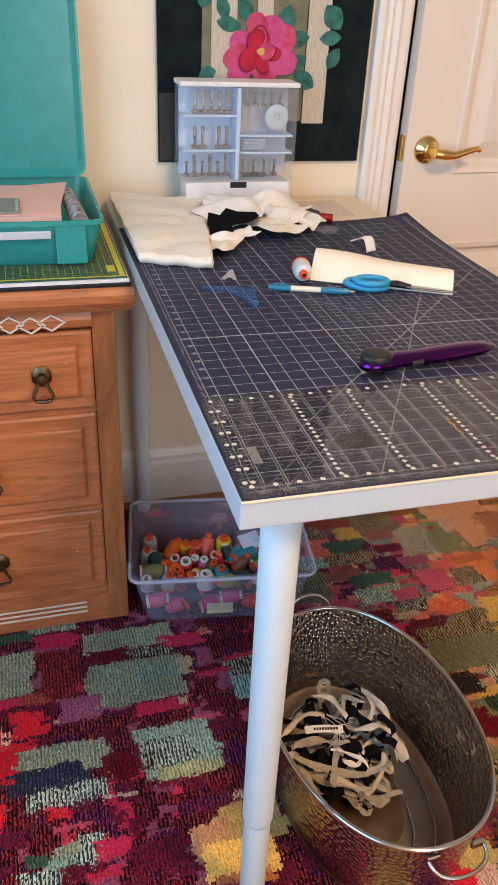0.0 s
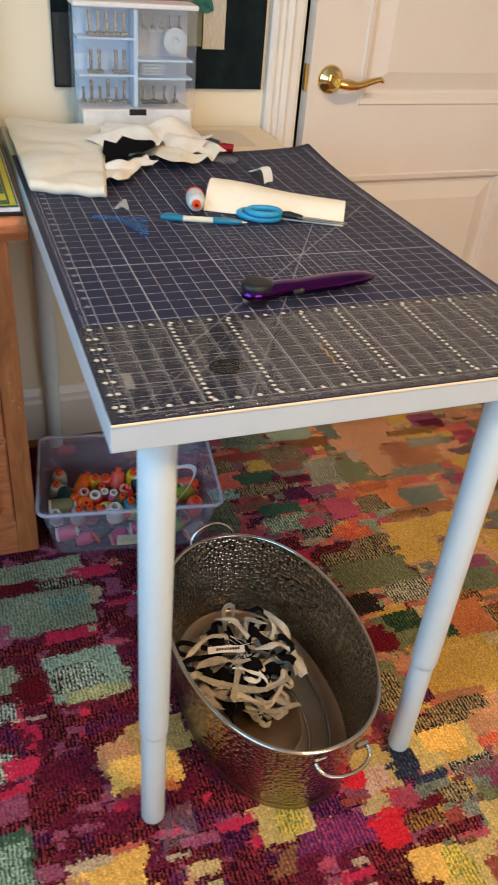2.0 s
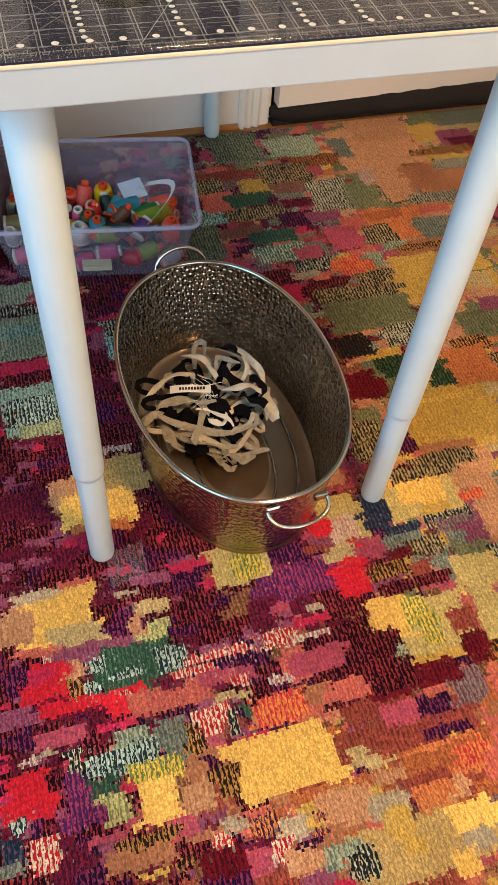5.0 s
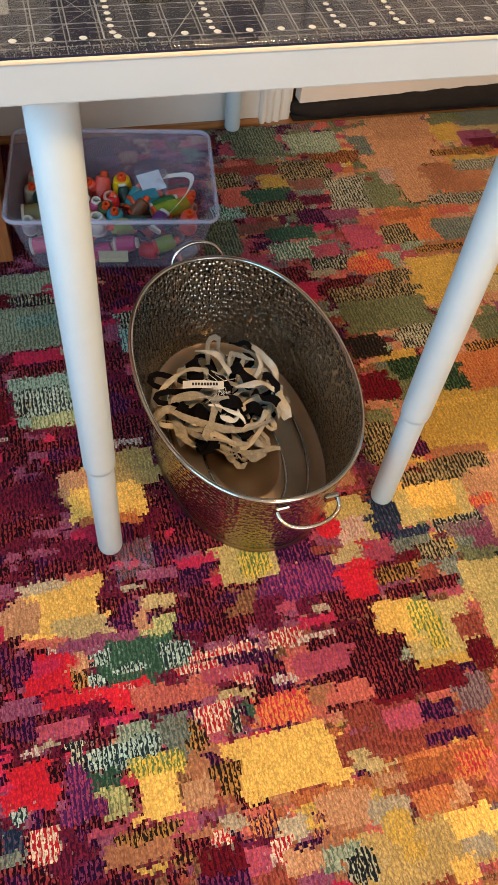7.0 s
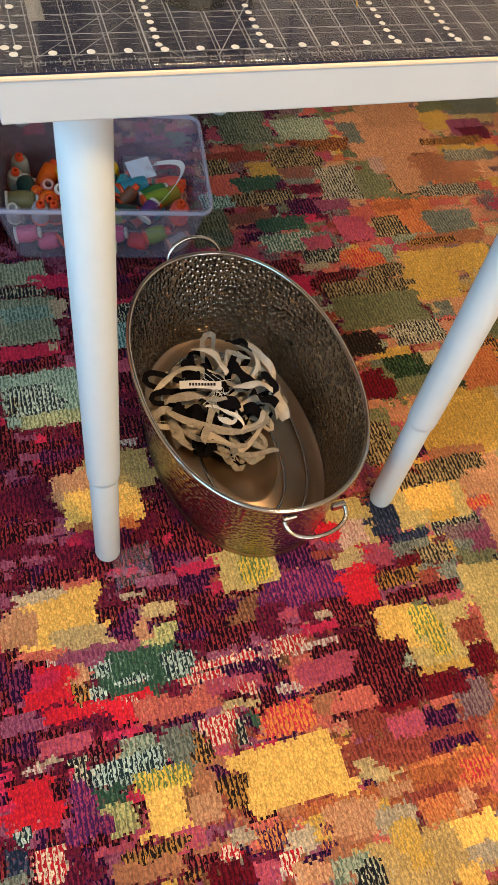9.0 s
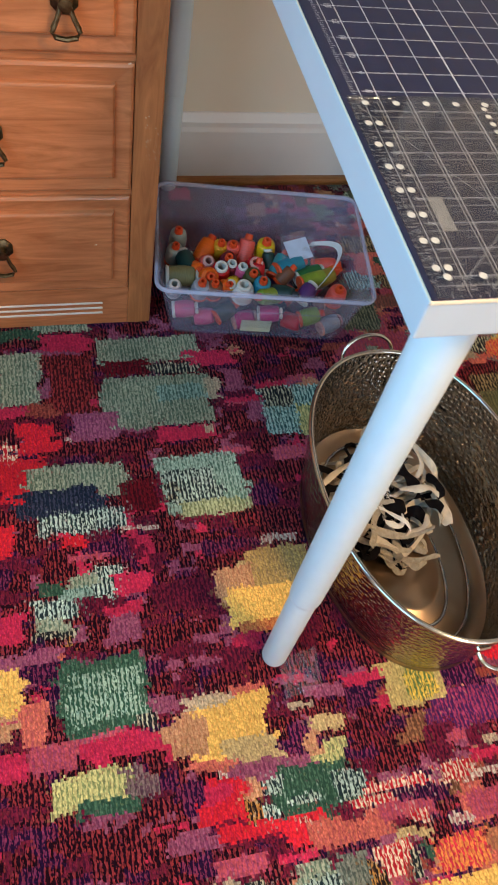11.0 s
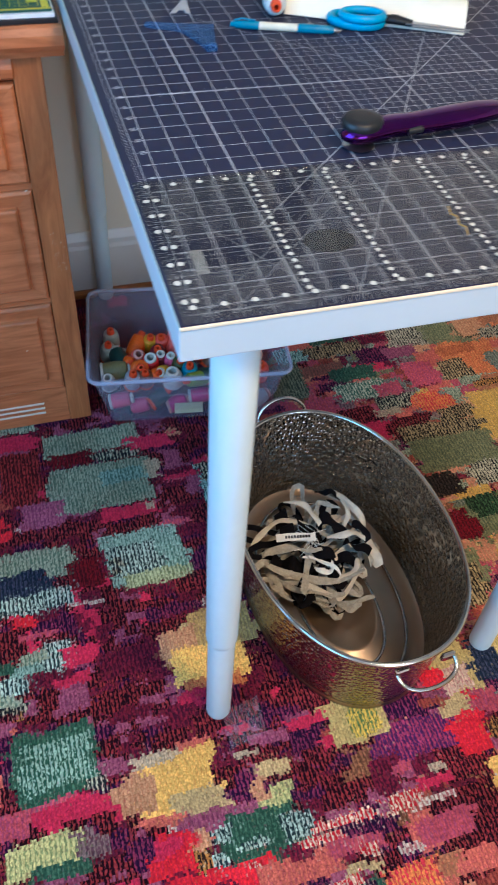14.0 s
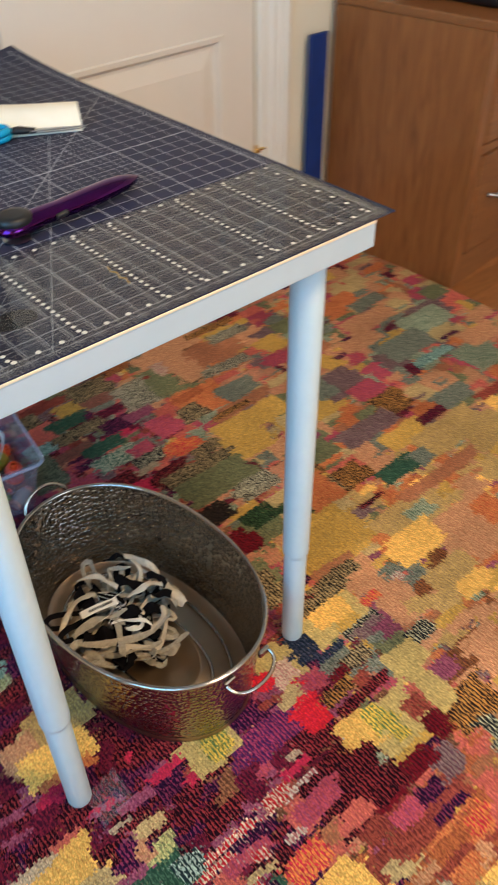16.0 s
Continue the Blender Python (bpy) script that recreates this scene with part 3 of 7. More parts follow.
part("ruling", bm, RULEINK, ruler, "fine white ruled lines")["kind"] = "stuff"
bm = bmesh.new()
for i in range(24):
    x = DOTX0 + (i + 0.5) * INCH
    for yy in (RY0 + 0.010, ):
        for k in (-0.0045, 0.0045):
            rline(bm, x + k - 0.0024, yy + 0.0016, x + k + 0.0024, yy + 0.0016, 0.0006)
            rline(bm, x + k - 0.0024, yy - 0.0016, x + k + 0.0024, yy - 0.0016, 0.0006)
            rline(bm, x + k - 0.0022, yy - 0.0016, x + k - 0.0022, yy + 0.0016, 0.0006)
            rline(bm, x + k + 0.0022, yy - 0.0016, x + k + 0.0022, yy + 0.0016, 0.0006)
    for q in range(4):
        rline(bm, x + (q - 2) * INCH / 4, RY0 + 0.001, x + (q - 2) * INCH / 4, RY0 + (0.006 if q % 2 == 0 else 0.004), 0.0006)
for q in range(32):
    rline(bm, RX0 + 0.001, DOTY0 + q * INCH / 4, RX0 + (0.006 if q % 2 == 0 else 0.004), DOTY0 + q * INCH / 4, 0.0006)
part("edge_figures", bm, RULEINK, ruler, "faint grey figures along the edge")["kind"] = "stuff"
bm = bmesh.new()
dot(bm, 0, 0, 1, 0, 28)
bmesh.ops.transform(bm, verts=bm.verts[:], matrix=Matrix.Translation((0.155, 0.085, RZ + 0.0005)) @ Matrix.Diagonal((0.024, 0.018, 1, 1)))
part("oval_mark", bm, FROST, ruler, "dark oval printed mark")
part("paper_label", cube(0.030, 0.041, 0.060, 0.095, RZ + 0.0002, RZ + 0.0004), FROSTL, ruler, "small pale sticker")

# ---- rotary cutter ----
cut = thing("rotary_cutter", "metallic purple rotary cutter with black blade guard", "rotary cutter", at=(0.34, 0.26, MZ))
M = pose(0.243, 0.243, MZ + 0.0150, 0, 0, 8.6)
pts = [(-0.018, 0.001, -0.001), (-0.010, 0.001, 0.0), (0.004, 0.002, 0.0), (0.022, 0.003, 0.0), (0.042, 0.002, 0.001), (0.065, 0.001, 0.0), (0.092, 0.0, 0.0), (0.120, 0.0, 0.0), (0.148, 0.001, 0.0), (0.172, 0.003, -0.001), (0.190, 0.005, -0.002), (0.202, 0.007, -0.003)]
rad = [0.006, 0.0150, 0.0190, 0.0188, 0.0175, 0.0172, 0.0184, 0.0190, 0.0182, 0.0160, 0.0105, 0.004]
bm = tube(pts, [0.92 * r for r in rad], 20, flat=0.66)
bmesh.ops.transform(bm, verts=bm.verts[:], matrix=M)
PURPLE = material("metallic_purple_plastic", (0.095, 0.003, 0.145), (0.07, 0.002, 0.105), 0.07, 40, metal=1.0, coat=0.3)
part("handle", bm, PURPLE, cut, "metallic purple handle", 60)
bm = lathe([(0, 0.004), (0.0180, 0.004), (0.0198, 0.007), (0.0192, 0.0125), (0.017, 0.0148), (0.010, 0.0155), (0, 0.0155)], 28, M @ pose(0.006, 0.005, 0.0, 4, 0, 0) @ Matrix.Diagonal((1.15, 0.95, 1, 1)))
part("blade_guard", bm, BLACK, cut, "black blade guard", 50)
part("slider", tube([M @ Vector((0.052, -0.0135, 0.0)), M @ Vector((0.068, -0.0145, 0.001))], 0.0035, 10), BLACK, cut, "black slider button", 50)
part("blade", lathe([(0, -0.0128), (0.0165, -0.0124), (0, -0.0120)], 28, M @ pose(0.002, 0.0, 0)), NICKEL, cut, "round steel blade")
t = thing("thread_snippet", "short golden thread lying on the ruler", "thread", at=(0.24, 0.08, RZ))
GOLDT = material("golden_thread", (0.45, 0.26, 0.05), None, 0.7, 60)
part("thread", tube([(0.280 + 0.002 * math.sin(q * 2.1), 0.085 + 0.006 * q, RZ + 0.0050 + 0.0006 * math.sin(q * 3)) for q in range(-4, 5)], 0.0007, 6), GOLDT, t, smooth=80)

# ---- pen, scissors, thread, gauge ----
TEALB = material("teal_plastic", (0.004, 0.20, 0.33), (0.003, 0.17, 0.29), 0.3, 50)
CYANP = material("bright_blue_plastic", (0.006, 0.32, 0.55), (0.005, 0.28, 0.50), 0.35, 40)
IVORY = material("ivory_plastic", (0.75, 0.70, 0.55), None, 0.4, 50)
ORANGEP = material("orange_red_plastic", (0.84, 0.085, 0.018), (0.76, 0.07, 0.015), 0.4, 50)


def pen():
    a, b = Vector((0.199, 0.577, MZ + 0.0055)), Vector((0.337, 0.533, MZ + 0.0055))
    t = thing("mechanical_pencil", "teal and ivory mechanical pencil on the cutting mat", "pencil", at=tuple(a))
    at = lambda u: a + (b - a) * u
    part("push_cap", tube([at(0.0), at(0.04), at(0.045), at(0.25), at(0.26)], [0.003, 0.0035, 0.0048, 0.0052, 0.0048], 14), TEALB, t, "teal cap and clip", 50)
    part("barrel", tube([at(0.255), at(0.6)], 0.0049, 14), IVORY, t, "ivory barrel", 50)
    part("grip", tube([at(0.6), at(0.63), at(0.9), at(0.93)], [0.0052, 0.0056, 0.0050, 0.0036], 14), TEALB, t, "teal grip", 50)
    part("tip", tube([at(0.93), at(0.97), at(1.0)], [0.0034, 0.002, 0.0006], 10), NICKEL, t, "metal tip", 50)
    part("clip", tube([at(0.03) + Vector((0, 0, 0.005)), at(0.10) + Vector((0, 0, 0.0075)), at(0.22) + Vector((0, 0, 0.006))], 0.0012, 6), TEALB, t)


pen()


def scissors():
    t = thing("scissors", "small scissors with bright blue loops", "scissors", at=(0.38, 0.54, MZ))
    loop = [(0.368 + 0.032 * math.cos(a) - 0.004 * math.sin(a), 0.563 + 0.024 * math.sin(a) - 0.006 * math.cos(a), MZ + 0.007) for a in [2 * math.pi * i / 28 for i in range(28)]]
    part("handle_loop", tube(loop, 0.0055, 10, closed=True, flat=1.1), CYANP, t, "bright blue finger loop", 60)
    loop = [(0.372 + 0.027 * math.cos(a), 0.553 + 0.018 * math.sin(a) - 0.004 * math.cos(a), MZ + 0.016) for a in [2 * math.pi * i / 28 for i in range(28)]]
    part("handle_loop", tube(loop, 0.005, 10, closed=True, flat=1.1), CYANP, t, "bright blue finger loop", 60)
    part("shank", tube([(0.397, 0.552, MZ + 0.011), (0.415, 0.543, MZ + 0.012), (0.435, 0.531, MZ + 0.010)], [0.006, 0.0085, 0.0055], 10, flat=0.7), BLACK, t, "black shank", 50)
    for k, dy in ((0.006, 0.003), (0.010, -0.001)):
        part("blade", prism([(0.428, 0.540 + dy), (0.425, 0.530 + dy), (0.470, 0.509 + dy), (0.502, 0.496 + dy), (0.470, 0.517 + dy)], MZ + k, MZ + k + 0.0016), NICKEL, t, "steel blade")
    part("screw", lathe([(0, 0), (0.003, 0), (0.003, 0.002), (0, 0.0025)], 12, pose(0.43, 0.534, MZ + 0.0116)), NICKEL, t)


scissors()


RING_CAPS = []


def thread_spool(colour, cap, at, rx, rz, length=0.045, r=0.011, label="", group=""):
    """A cone-wound spool: flanged plastic core with a bulging winding of thread."""
    t = thing("thread_spool", label, "thread spool", group, at=at)
    L, rr = length, r
    ring = cap in RING_CAPS
    bore, knob, rise = (rr * 0.42, rr * 0.72, 0.0025) if ring else (0.0035, rr * 0.46, 0.0065)
    core = lathe([(bore, -L / 2 - 0.002), (rr * 0.98, -L / 2 - 0.002), (rr * 1.04, -L / 2), (rr * 0.95, -L / 2 + 0.0035), (rr * 0.55, -L / 2 + 0.005), (rr * 0.5, L / 2 - 0.004), (knob, L / 2 - 0.002), (knob * 0.96, L / 2 + rise - 0.0015), (knob * 0.84, L / 2 + rise), (bore, L / 2 + rise), (bore, -L / 2 - 0.002)], 18)
    o = part("core", core, cap, t, "moulded plastic core", 40)
    o.matrix_parent_inverse = Matrix.Identity(4)
    n = 16
    prof = [(rr * 0.5, -L / 2 + 0.0045)] + [(rr * (0.96 + 0.06 * math.sin(math.pi * i / n) - 0.30 * max(0.0, i / n - 0.6) ** 1.3 + (0.025 if i % 2 else 0.0)), -L / 2 + 0.004 + (L - 0.010) * i / n) for i in range(n + 1)] + [(rr * 0.6, L / 2 - 0.004), (rr * 0.5, L / 2 - 0.004)]
    o = part("thread", lathe(prof, 18), colour, t, "", 50)
    o.matrix_parent_inverse = Matrix.Identity(4)
    t.matrix_basis = pose(*at, rx, 0, rz)
    return t


def thread_mat(name, c):
    return material(name, c, tuple(v * 0.72 for v in c), 0.45, 90, stretch=(1, 1, 9), bump=0.2, bump_scale=700)


PALE = thread_mat("pale_blue_thread", (0.66, 0.72, 0.74))
thread_spool(PALE, ORANGEP, (0.272, 0.621, MZ + 0.0165), 88, -13, 0.052, 0.0155, label="pale thread spool with orange ends on the mat")

g = thing("seam_gauge", "blue transparent plastic seam gauge", "seam gauge", at=(0.12, 0.57, MZ))
part("gauge_body", prism([(0.093, 0.604), (0.090, 0.594), (0.132, 0.572), (0.146, 0.532), (0.151, 0.507), (0.163, 0.508), (0.170, 0.545), (0.178, 0.583), (0.150, 0.588)], MZ + 0.0008, MZ + 0.0042), GAUGE, g)
part("gauge_foot", cube(0.150, 0.163, 0.503, 0.511, MZ + 0.0008, MZ + 0.009, 0.001), GAUGE, g, "brighter blue upturned foot")

AGREY = material("grey_felt", (0.38, 0.38, 0.39), None, 0.85, 90, bump=0.2)
t = thing("letter_cutout", "small grey letter shape cut out of felt", "cutout", at=(0.148, 0.645, MZ))
part("cutout_sheet", prism([(-0.013, -0.018), (-0.005, -0.018), (-0.002, -0.008), (0.005, -0.008), (0.008, -0.018), (0.014, -0.018), (0.011, 0.004), (0.009, 0.022), (0.004, 0.022), (-0.003, 0.006)], 0.0, 0.0016, pose(0.150, 0.655, MZ + 0.0008, 6, 0, -12)), AGREY, t)

# folded paper behind the scissors: a sheet rolled over on itself
CREAMP = material("cream_paper", (0.85, 0.80, 0.68), (0.82, 0.77, 0.64), 0.75, 40, bump=0.06)
pa, pb = Vector((0.284, 0.612)), Vector((0.500, 0.505))
pd = (pb - pa).normalized()
pn = Vector((-pd.y, pd.x))


def paper_fold(u, v):
    L = (pb - pa).length
    s = 0.31 * v
    if s < 0.135:
        d, z = 0.006 + s, 0.0
    elif s < 0.135 + 0.045:
        a = (s - 0.135) / 0.045 * math.pi
        d, z = 0.141 + 0.012 * math.sin(a), 0.0125 * (1 - math.cos(a))
    else:
        q = (s - 0.18) / 0.13
        d, z = 0.141 - 0.142 * q, 0.025 - 0.024 * q ** 2.2 + 0.012 * math.sin(q * math.pi)
    d *= 0.70 + 0.06 * math.sin(5.0 * u) - 0.05 * u
    x = pa.x + pd.x * L * u + pn.x * d
    y = pa.y + pd.y * L * u + pn.y * d
    return (x, y, MZ + 0.0008 + z * (0.72 + 0.38 * (1 - u) ** 2 + 0.05 * math.sin(9.0 * u)))


t = thing("folded_paper", "cream paper sheet folded over loosely on the mat", "paper", at=(0.4, 0.6, MZ))
part("paper_sheet", sheet(1, 1, 14, 40, paper_fold, 0.0006), CREAMP, t, smooth=80)
t = thing("fabric_snippet", "small cream fabric snippet standing on the mat", "fabric scrap", at=(0.458, 0.79, MZ))
part("snippet", sheet(1, 1, 4, 10, lambda u, v: (0.447 + 0.018 * u + 0.006 * math.sin(v * 4), 0.748 + 0.078 * v + 0.004 * math.sin(u * 3), MZ + 0.0015 + 0.016 * math.sin(v * math.pi) ** 2 + 0.004 * u), 0.0008), WHITEF, t, smooth=80)

# ---- folded cloth and scraps at the back of the table ----
def folded_cloth():
    t = thing("folded_cloth", "cream cotton cloth folded into a thick stack", "cloth", at=(0.09, 0.95, MZ))
    A, B, C, D = Vector((0.012, 0.748)), Vector((0.132, 0.700)), Vector((0.205, 1.10)), Vector((0.012, 1.185))
    for k in range(6):
        z = MZ + 0.001 + 0.0042 * k
        off = 0.004 * math.sin(k * 2.3)

        def f(u, v, z=z, off=off, k=k):
            p = (A + (B - A) * u) * (1 - v) + (D + (C - D) * u) * v
            n = noise.noise((p.x * 18, p.y * 9, k * 0.35))
            edge = 0.6 + 0.4 * min(1, 6 * min(u, 1 - u, v, 1 - v))
            droop = -0.006 * k / 6 * (1 - min(1, 9 * v)) - 0.004 * (1 - min(1, 9 * u)) * k / 6
            return (p.x + off, p.y + off * 0.6, z + 0.0035 * edge + droop + 0.0026 * n * (k + 1) / 4 - 0.0075 * (1 - abs(noise.noise((p.x * 9 + p.y * 7, p.y * 4 - p.x * 8, 2.5)))) ** 5 * (k / 5) ** 2 + 0.0022 * noise.noise((p.x * 45, p.y * 24, 5)) * (k / 5))
        part("cloth_layer", sheet(1, 1, 16, 30, f, 0.003), CREAMF, t, smooth=80)
    fold = [(0.012 + 0.12 * i / 14, 0.748 - 0.048 * i / 14 - 0.003, MZ + 0.011 + 0.002 * math.sin(i)) for i in range(15)]
    part("rolled_fold", tube(fold, 0.0105, 12, flat=0.95), CREAMF, t, smooth=80)


folded_cloth()


def scrap(name, label, c, w, l, rz, mat_, lift, curl, seed, taper=0.0):
    """A crumpled cut-off: a rectangle with curled ends, soft folds and a crooked outline."""
    t = thing(name, label, "fabric scrap", "fabric scraps on the table", at=(c[0], c[1], MZ))
    m = pose(c[0], c[1], MZ + 0.0015, 0, 0, rz)

    def f(u, v):
        ww = w * (1 - taper * v) * (1 + 0.12 * noise.noise((v * 3, seed, 1)))
        x = (u - 0.5) * ww + 0.012 * noise.noise((v * 2.2, seed, 4))
        y = (v - 0.5) * l
        z = lift * (0.45 + 0.5 * noise.noise((u * 2.1 + seed, v * 2.4, seed))) + 0.55 * lift * (1 - (2 * u - 1) ** 2) * (1 - (2 * v - 1) ** 2) - 0.2 * lift + curl * (abs(2 * v - 1) ** 2) * 0.35 + 0.25 * curl * (abs(2 * u - 1) ** 2)
        return m @ Vector((x, y, max(0.0, z)))
    part("cloth_sheet", sheet(1, 1, 12, 18, f, 0.001), mat_, t, smooth=80)


scrap("fabric_scrap", "crumpled white cotton scrap on the mat", (0.300, 1.005), 0.20, 0.12, 12, WHITEF, 0.062, 0.025, 3.1)
scrap("fabric_scrap", "crumpled white cotton scrap on the mat", (0.245, 0.975), 0.15, 0.13, -30, WHITEF, 0.058, 0.025, 7.7)
scrap("fabric_scrap", "crumpled white cotton scrap on the mat", (0.325, 0.955), 0.13, 0.12, 40, WHITEF, 0.052, 0.02, 31.0)
scrap("fabric_scrap", "cream cotton triangle with curled edges", (0.305, 0.905), 0.10, 0.13, 20, CREAMF, 0.03, 0.025, 11.3, 0.5)
scrap("fabric_scrap", "long pointed cream cotton scrap", (0.372, 0.945), 0.045, 0.13, 24, CREAMF, 0.035, 0.02, 5.2, -0.3)
scrap("fabric_scrap", "cream cotton strip lying on the mat", (0.175, 0.80), 0.05, 0.10, -38, CREAMF, 0.02, 0.018, 17.0)
scrap("fabric_scrap", "cream cotton strip lying on the mat", (0.205, 0.835), 0.035, 0.11, -62, WHITEF, 0.03, 0.015, 23.0)


def black_feather():
    t = thing("black_scrap", "black pointed cloth scrap among white scraps", "fabric scrap", "fabric scraps on the table", at=(0.2, 0.92, MZ))
    out = [(-0.05, 0.0), (-0.038, 0.030), (-0.018, 0.018), (0.0, 0.034), (0.02, 0.020), (0.055, 0.012), (0.06, -0.002), (0.03, -0.012), (0.0, -0.012), (-0.015, -0.035), (-0.028, -0.042), (-0.020, -0.018), (-0.04, -0.025)]
    part("cloth_piece", prism(out, 0, 0.0012, pose(0.212, 0.885, MZ + 0.032, 30, -6, 4)), BLACKF, t)
    part("cloth_tail", prism([(-0.02, 0.02), (0.015, 0.02), (0.02, -0.02), (0.0, -0.03), (-0.015, -0.012)], 0, 0.0012, pose(0.180, 0.855, MZ + 0.016, 40, 0, -20)), BLACKF, t)


black_feather()
t = thing("seam_ripper", "dark grey clip tool with a red cap", "sewing tool", at=(0.43, 0.94, MZ))
DGREY = material("dark_grey_plastic", (0.045, 0.045, 0.05), None, 0.45, 50)
REDM = material("red_anodised", (0.42, 0.008, 0.02), (0.36, 0.006, 0.016), 0.25, 50, metal=0.4, coat=0.5)
part("body", tube([(0.375, 0.985, MZ + 0.014), (0.40, 0.972, MZ + 0.016), (0.425, 0.962, MZ + 0.014)], [0.013, 0.016, 0.012], 14), DGREY, t, "dark grey body", 50)
part("cap", tube([(0.425, 0.962, MZ + 0.013), (0.433, 0.959, MZ + 0.013), (0.437, 0.957, MZ + 0.013), (0.452, 0.951, MZ + 0.012)], [0.008, 0.0105, 0.009, 0.010], 14), REDM, t, "red cap", 50)
t = thing("clear_bobbin_case", "small clear oval plastic case", "case", at=(0.418, 0.90, MZ))
part("shell", lathe([(0, 0), (0.019, 0), (0.022, 0.003), (0.022, 0.007), (0.017, 0.011), (0, 0.0125)], 24, pose(0.418, 0.895, MZ + 0.0006) @ Matrix.Diagonal((1.15, 0.8, 1, 1))), WRAP, t, smooth=50)
t = thing("quilting_template", "clear acrylic template lying by the case", "template", at=(0.46, 1.1, TZ))
part("acrylic_plate", cube(0.40, 0.53, 1.02, 1.15, TZ + 0.0003, TZ + 0.003, 0.0005, 1, None), WRAP, t)
bm = bmesh.new()
for i in range(6):
    for j in range(6):
        dot(bm, 0.415 + 0.02 * i, 1.035 + 0.02 * j, 0.0022, TZ + 0.0034, 8)
part("dots", bm, INKW, t, "white dots")
t = thing("clear_ruler", "clear acrylic ruler lying against the wall", "ruler", at=(0.12, 1.18, TZ))
part("acrylic_plate", cube(0.06, 0.16, 1.155, 1.195, TZ + 0.0003, TZ + 0.003, 0.0005, 1), WRAP, t)

# ---- presser-foot storage case ----
case = thing("presser_foot_case", "white compartment case with clear door, full of metal presser feet", "storage case", at=(0.283, 1.14, TZ))
cx0, cx1, cy0, cy1, cz0, cz1 = 0.155, 0.411, 1.108, 1.175, TZ + 0.0005, 1.094
bm = bmesh.new()
box(bm, cx0, cx1, cy1 - 0.004, cy1, cz0, cz1 - 0.01)
box(bm, cx0, cx0 + 0.004, cy0, cy1 - 0.004, cz0, cz1 - 0.01)
box(bm, cx1 - 0.004, cx1, cy0, cy1 - 0.004, cz0, cz1 - 0.01)
box(bm, cx0 + 0.004, cx1 - 0.004, cy0, cy1 - 0.004, cz0, cz0 + 0.004)
part("shell", bm, CASEP, case, "clear plastic shell")
part("backing", cube(cx0 + 0.006, cx1 - 0.006, cy1 - 0.012, cy1 - 0.005, 0.90, cz1 - 0.012), CASEB, case, "pale blue backing")
part("top", cube(cx0 - 0.002, cx1 + 0.002, cy0 - 0.003, cy1 + 0.002, cz1 - 0.010, cz1, 0.003), FOAM, case, "white moulded top")
dr = part("drawer", cube(cx0 + 0.010, cx1 - 0.010, cy0 - 0.006, cy1 - 0.006, cz0 + 0.005, 0.893, 0.002), FOAM, case, "white bottom drawer")
part("drawer_slot", cube(0.264, 0.301, cy0 - 0.0066, cy0 - 0.0058, 0.881, 0.8935), BLACK, dr, "dark finger slot")
part("divider", cube(0.277, 0.285, cy0 + 0.004, cy1 - 0.012, 0.895, cz1 - 0.012), CASEB, case, "pale blue divider")
for z in (0.955, 1.025):
    part("shelf", cube(cx0 + 0.006, 0.277, cy0 + 0.006, cy1 - 0.012, z, z + 0.004), CASEB, case)
for z in (0.950, 0.985):
    part("shelf", cube(0.285, cx1 - 0.006, cy0 + 0.006, cy1 - 0.012, z, z + 0.004), CASEB, case)
for i in range(4):
    part("slat", cube(0.293, 0.342, cy0 + 0.004, cy0 + 0.006, 0.960 + 0.006 * i, 0.9625 + 0.006 * i), WHITE, case)
part("door_panel", cube(cx0 + 0.002, cx1 - 0.002, cy0 - 0.002, cy0, 0.896, cz1 - 0.011), CASEP, case, "clear hinged door")


FOOTM = material("worn_nickel", (0.34, 0.31, 0.26), (0.16, 0.14, 0.11), 0.28, 160, metal=1.0)
part("right_backing", cube(0.286, cx1 - 0.007, cy1 - 0.0155, cy1 - 0.0125, 0.897, cz1 - 0.013), material("grey_case_back", (0.50, 0.52, 0.56), None, 0.5, 30), case, "grey white backing")
part("dark_clip", tube([(0.296, cy0 + 0.014, 0.903), (0.325, cy0 + 0.012, 0.906), (0.352, cy0 + 0.014, 0.902)], [0.003, 0.0055, 0.002], 10), BLACK, case, "black plastic clip", 60)


def presser_foot(x, z, s):
    bm = bmesh.new()
    y = cy0 + 0.022
    box(bm, x - 0.0026 * s, x + 0.0026 * s, y, y + 0.005, z + 0.006, z + 0.030 * s, 0.0008, 1)
    box(bm, x - 0.0062 * s, x + 0.0062 * s, y - 0.004, y + 0.008, z + 0.001, z + 0.006, 0.0012, 1)
    box(bm, x - 0.0055 * s, x - 0.002, y - 0.010, y - 0.003, z, z + 0.003)
    box(bm, x + 0.002, x + 0.0055 * s, y - 0.010, y - 0.003, z, z + 0.003)
    box(bm, x - 0.004, x + 0.004, y + 0.001, y + 0.004, z + 0.029 * s, z + 0.034 * s, 0.001, 1)
    part("presser_foot", bm, FOOTM, case, "small nickel presser foot")


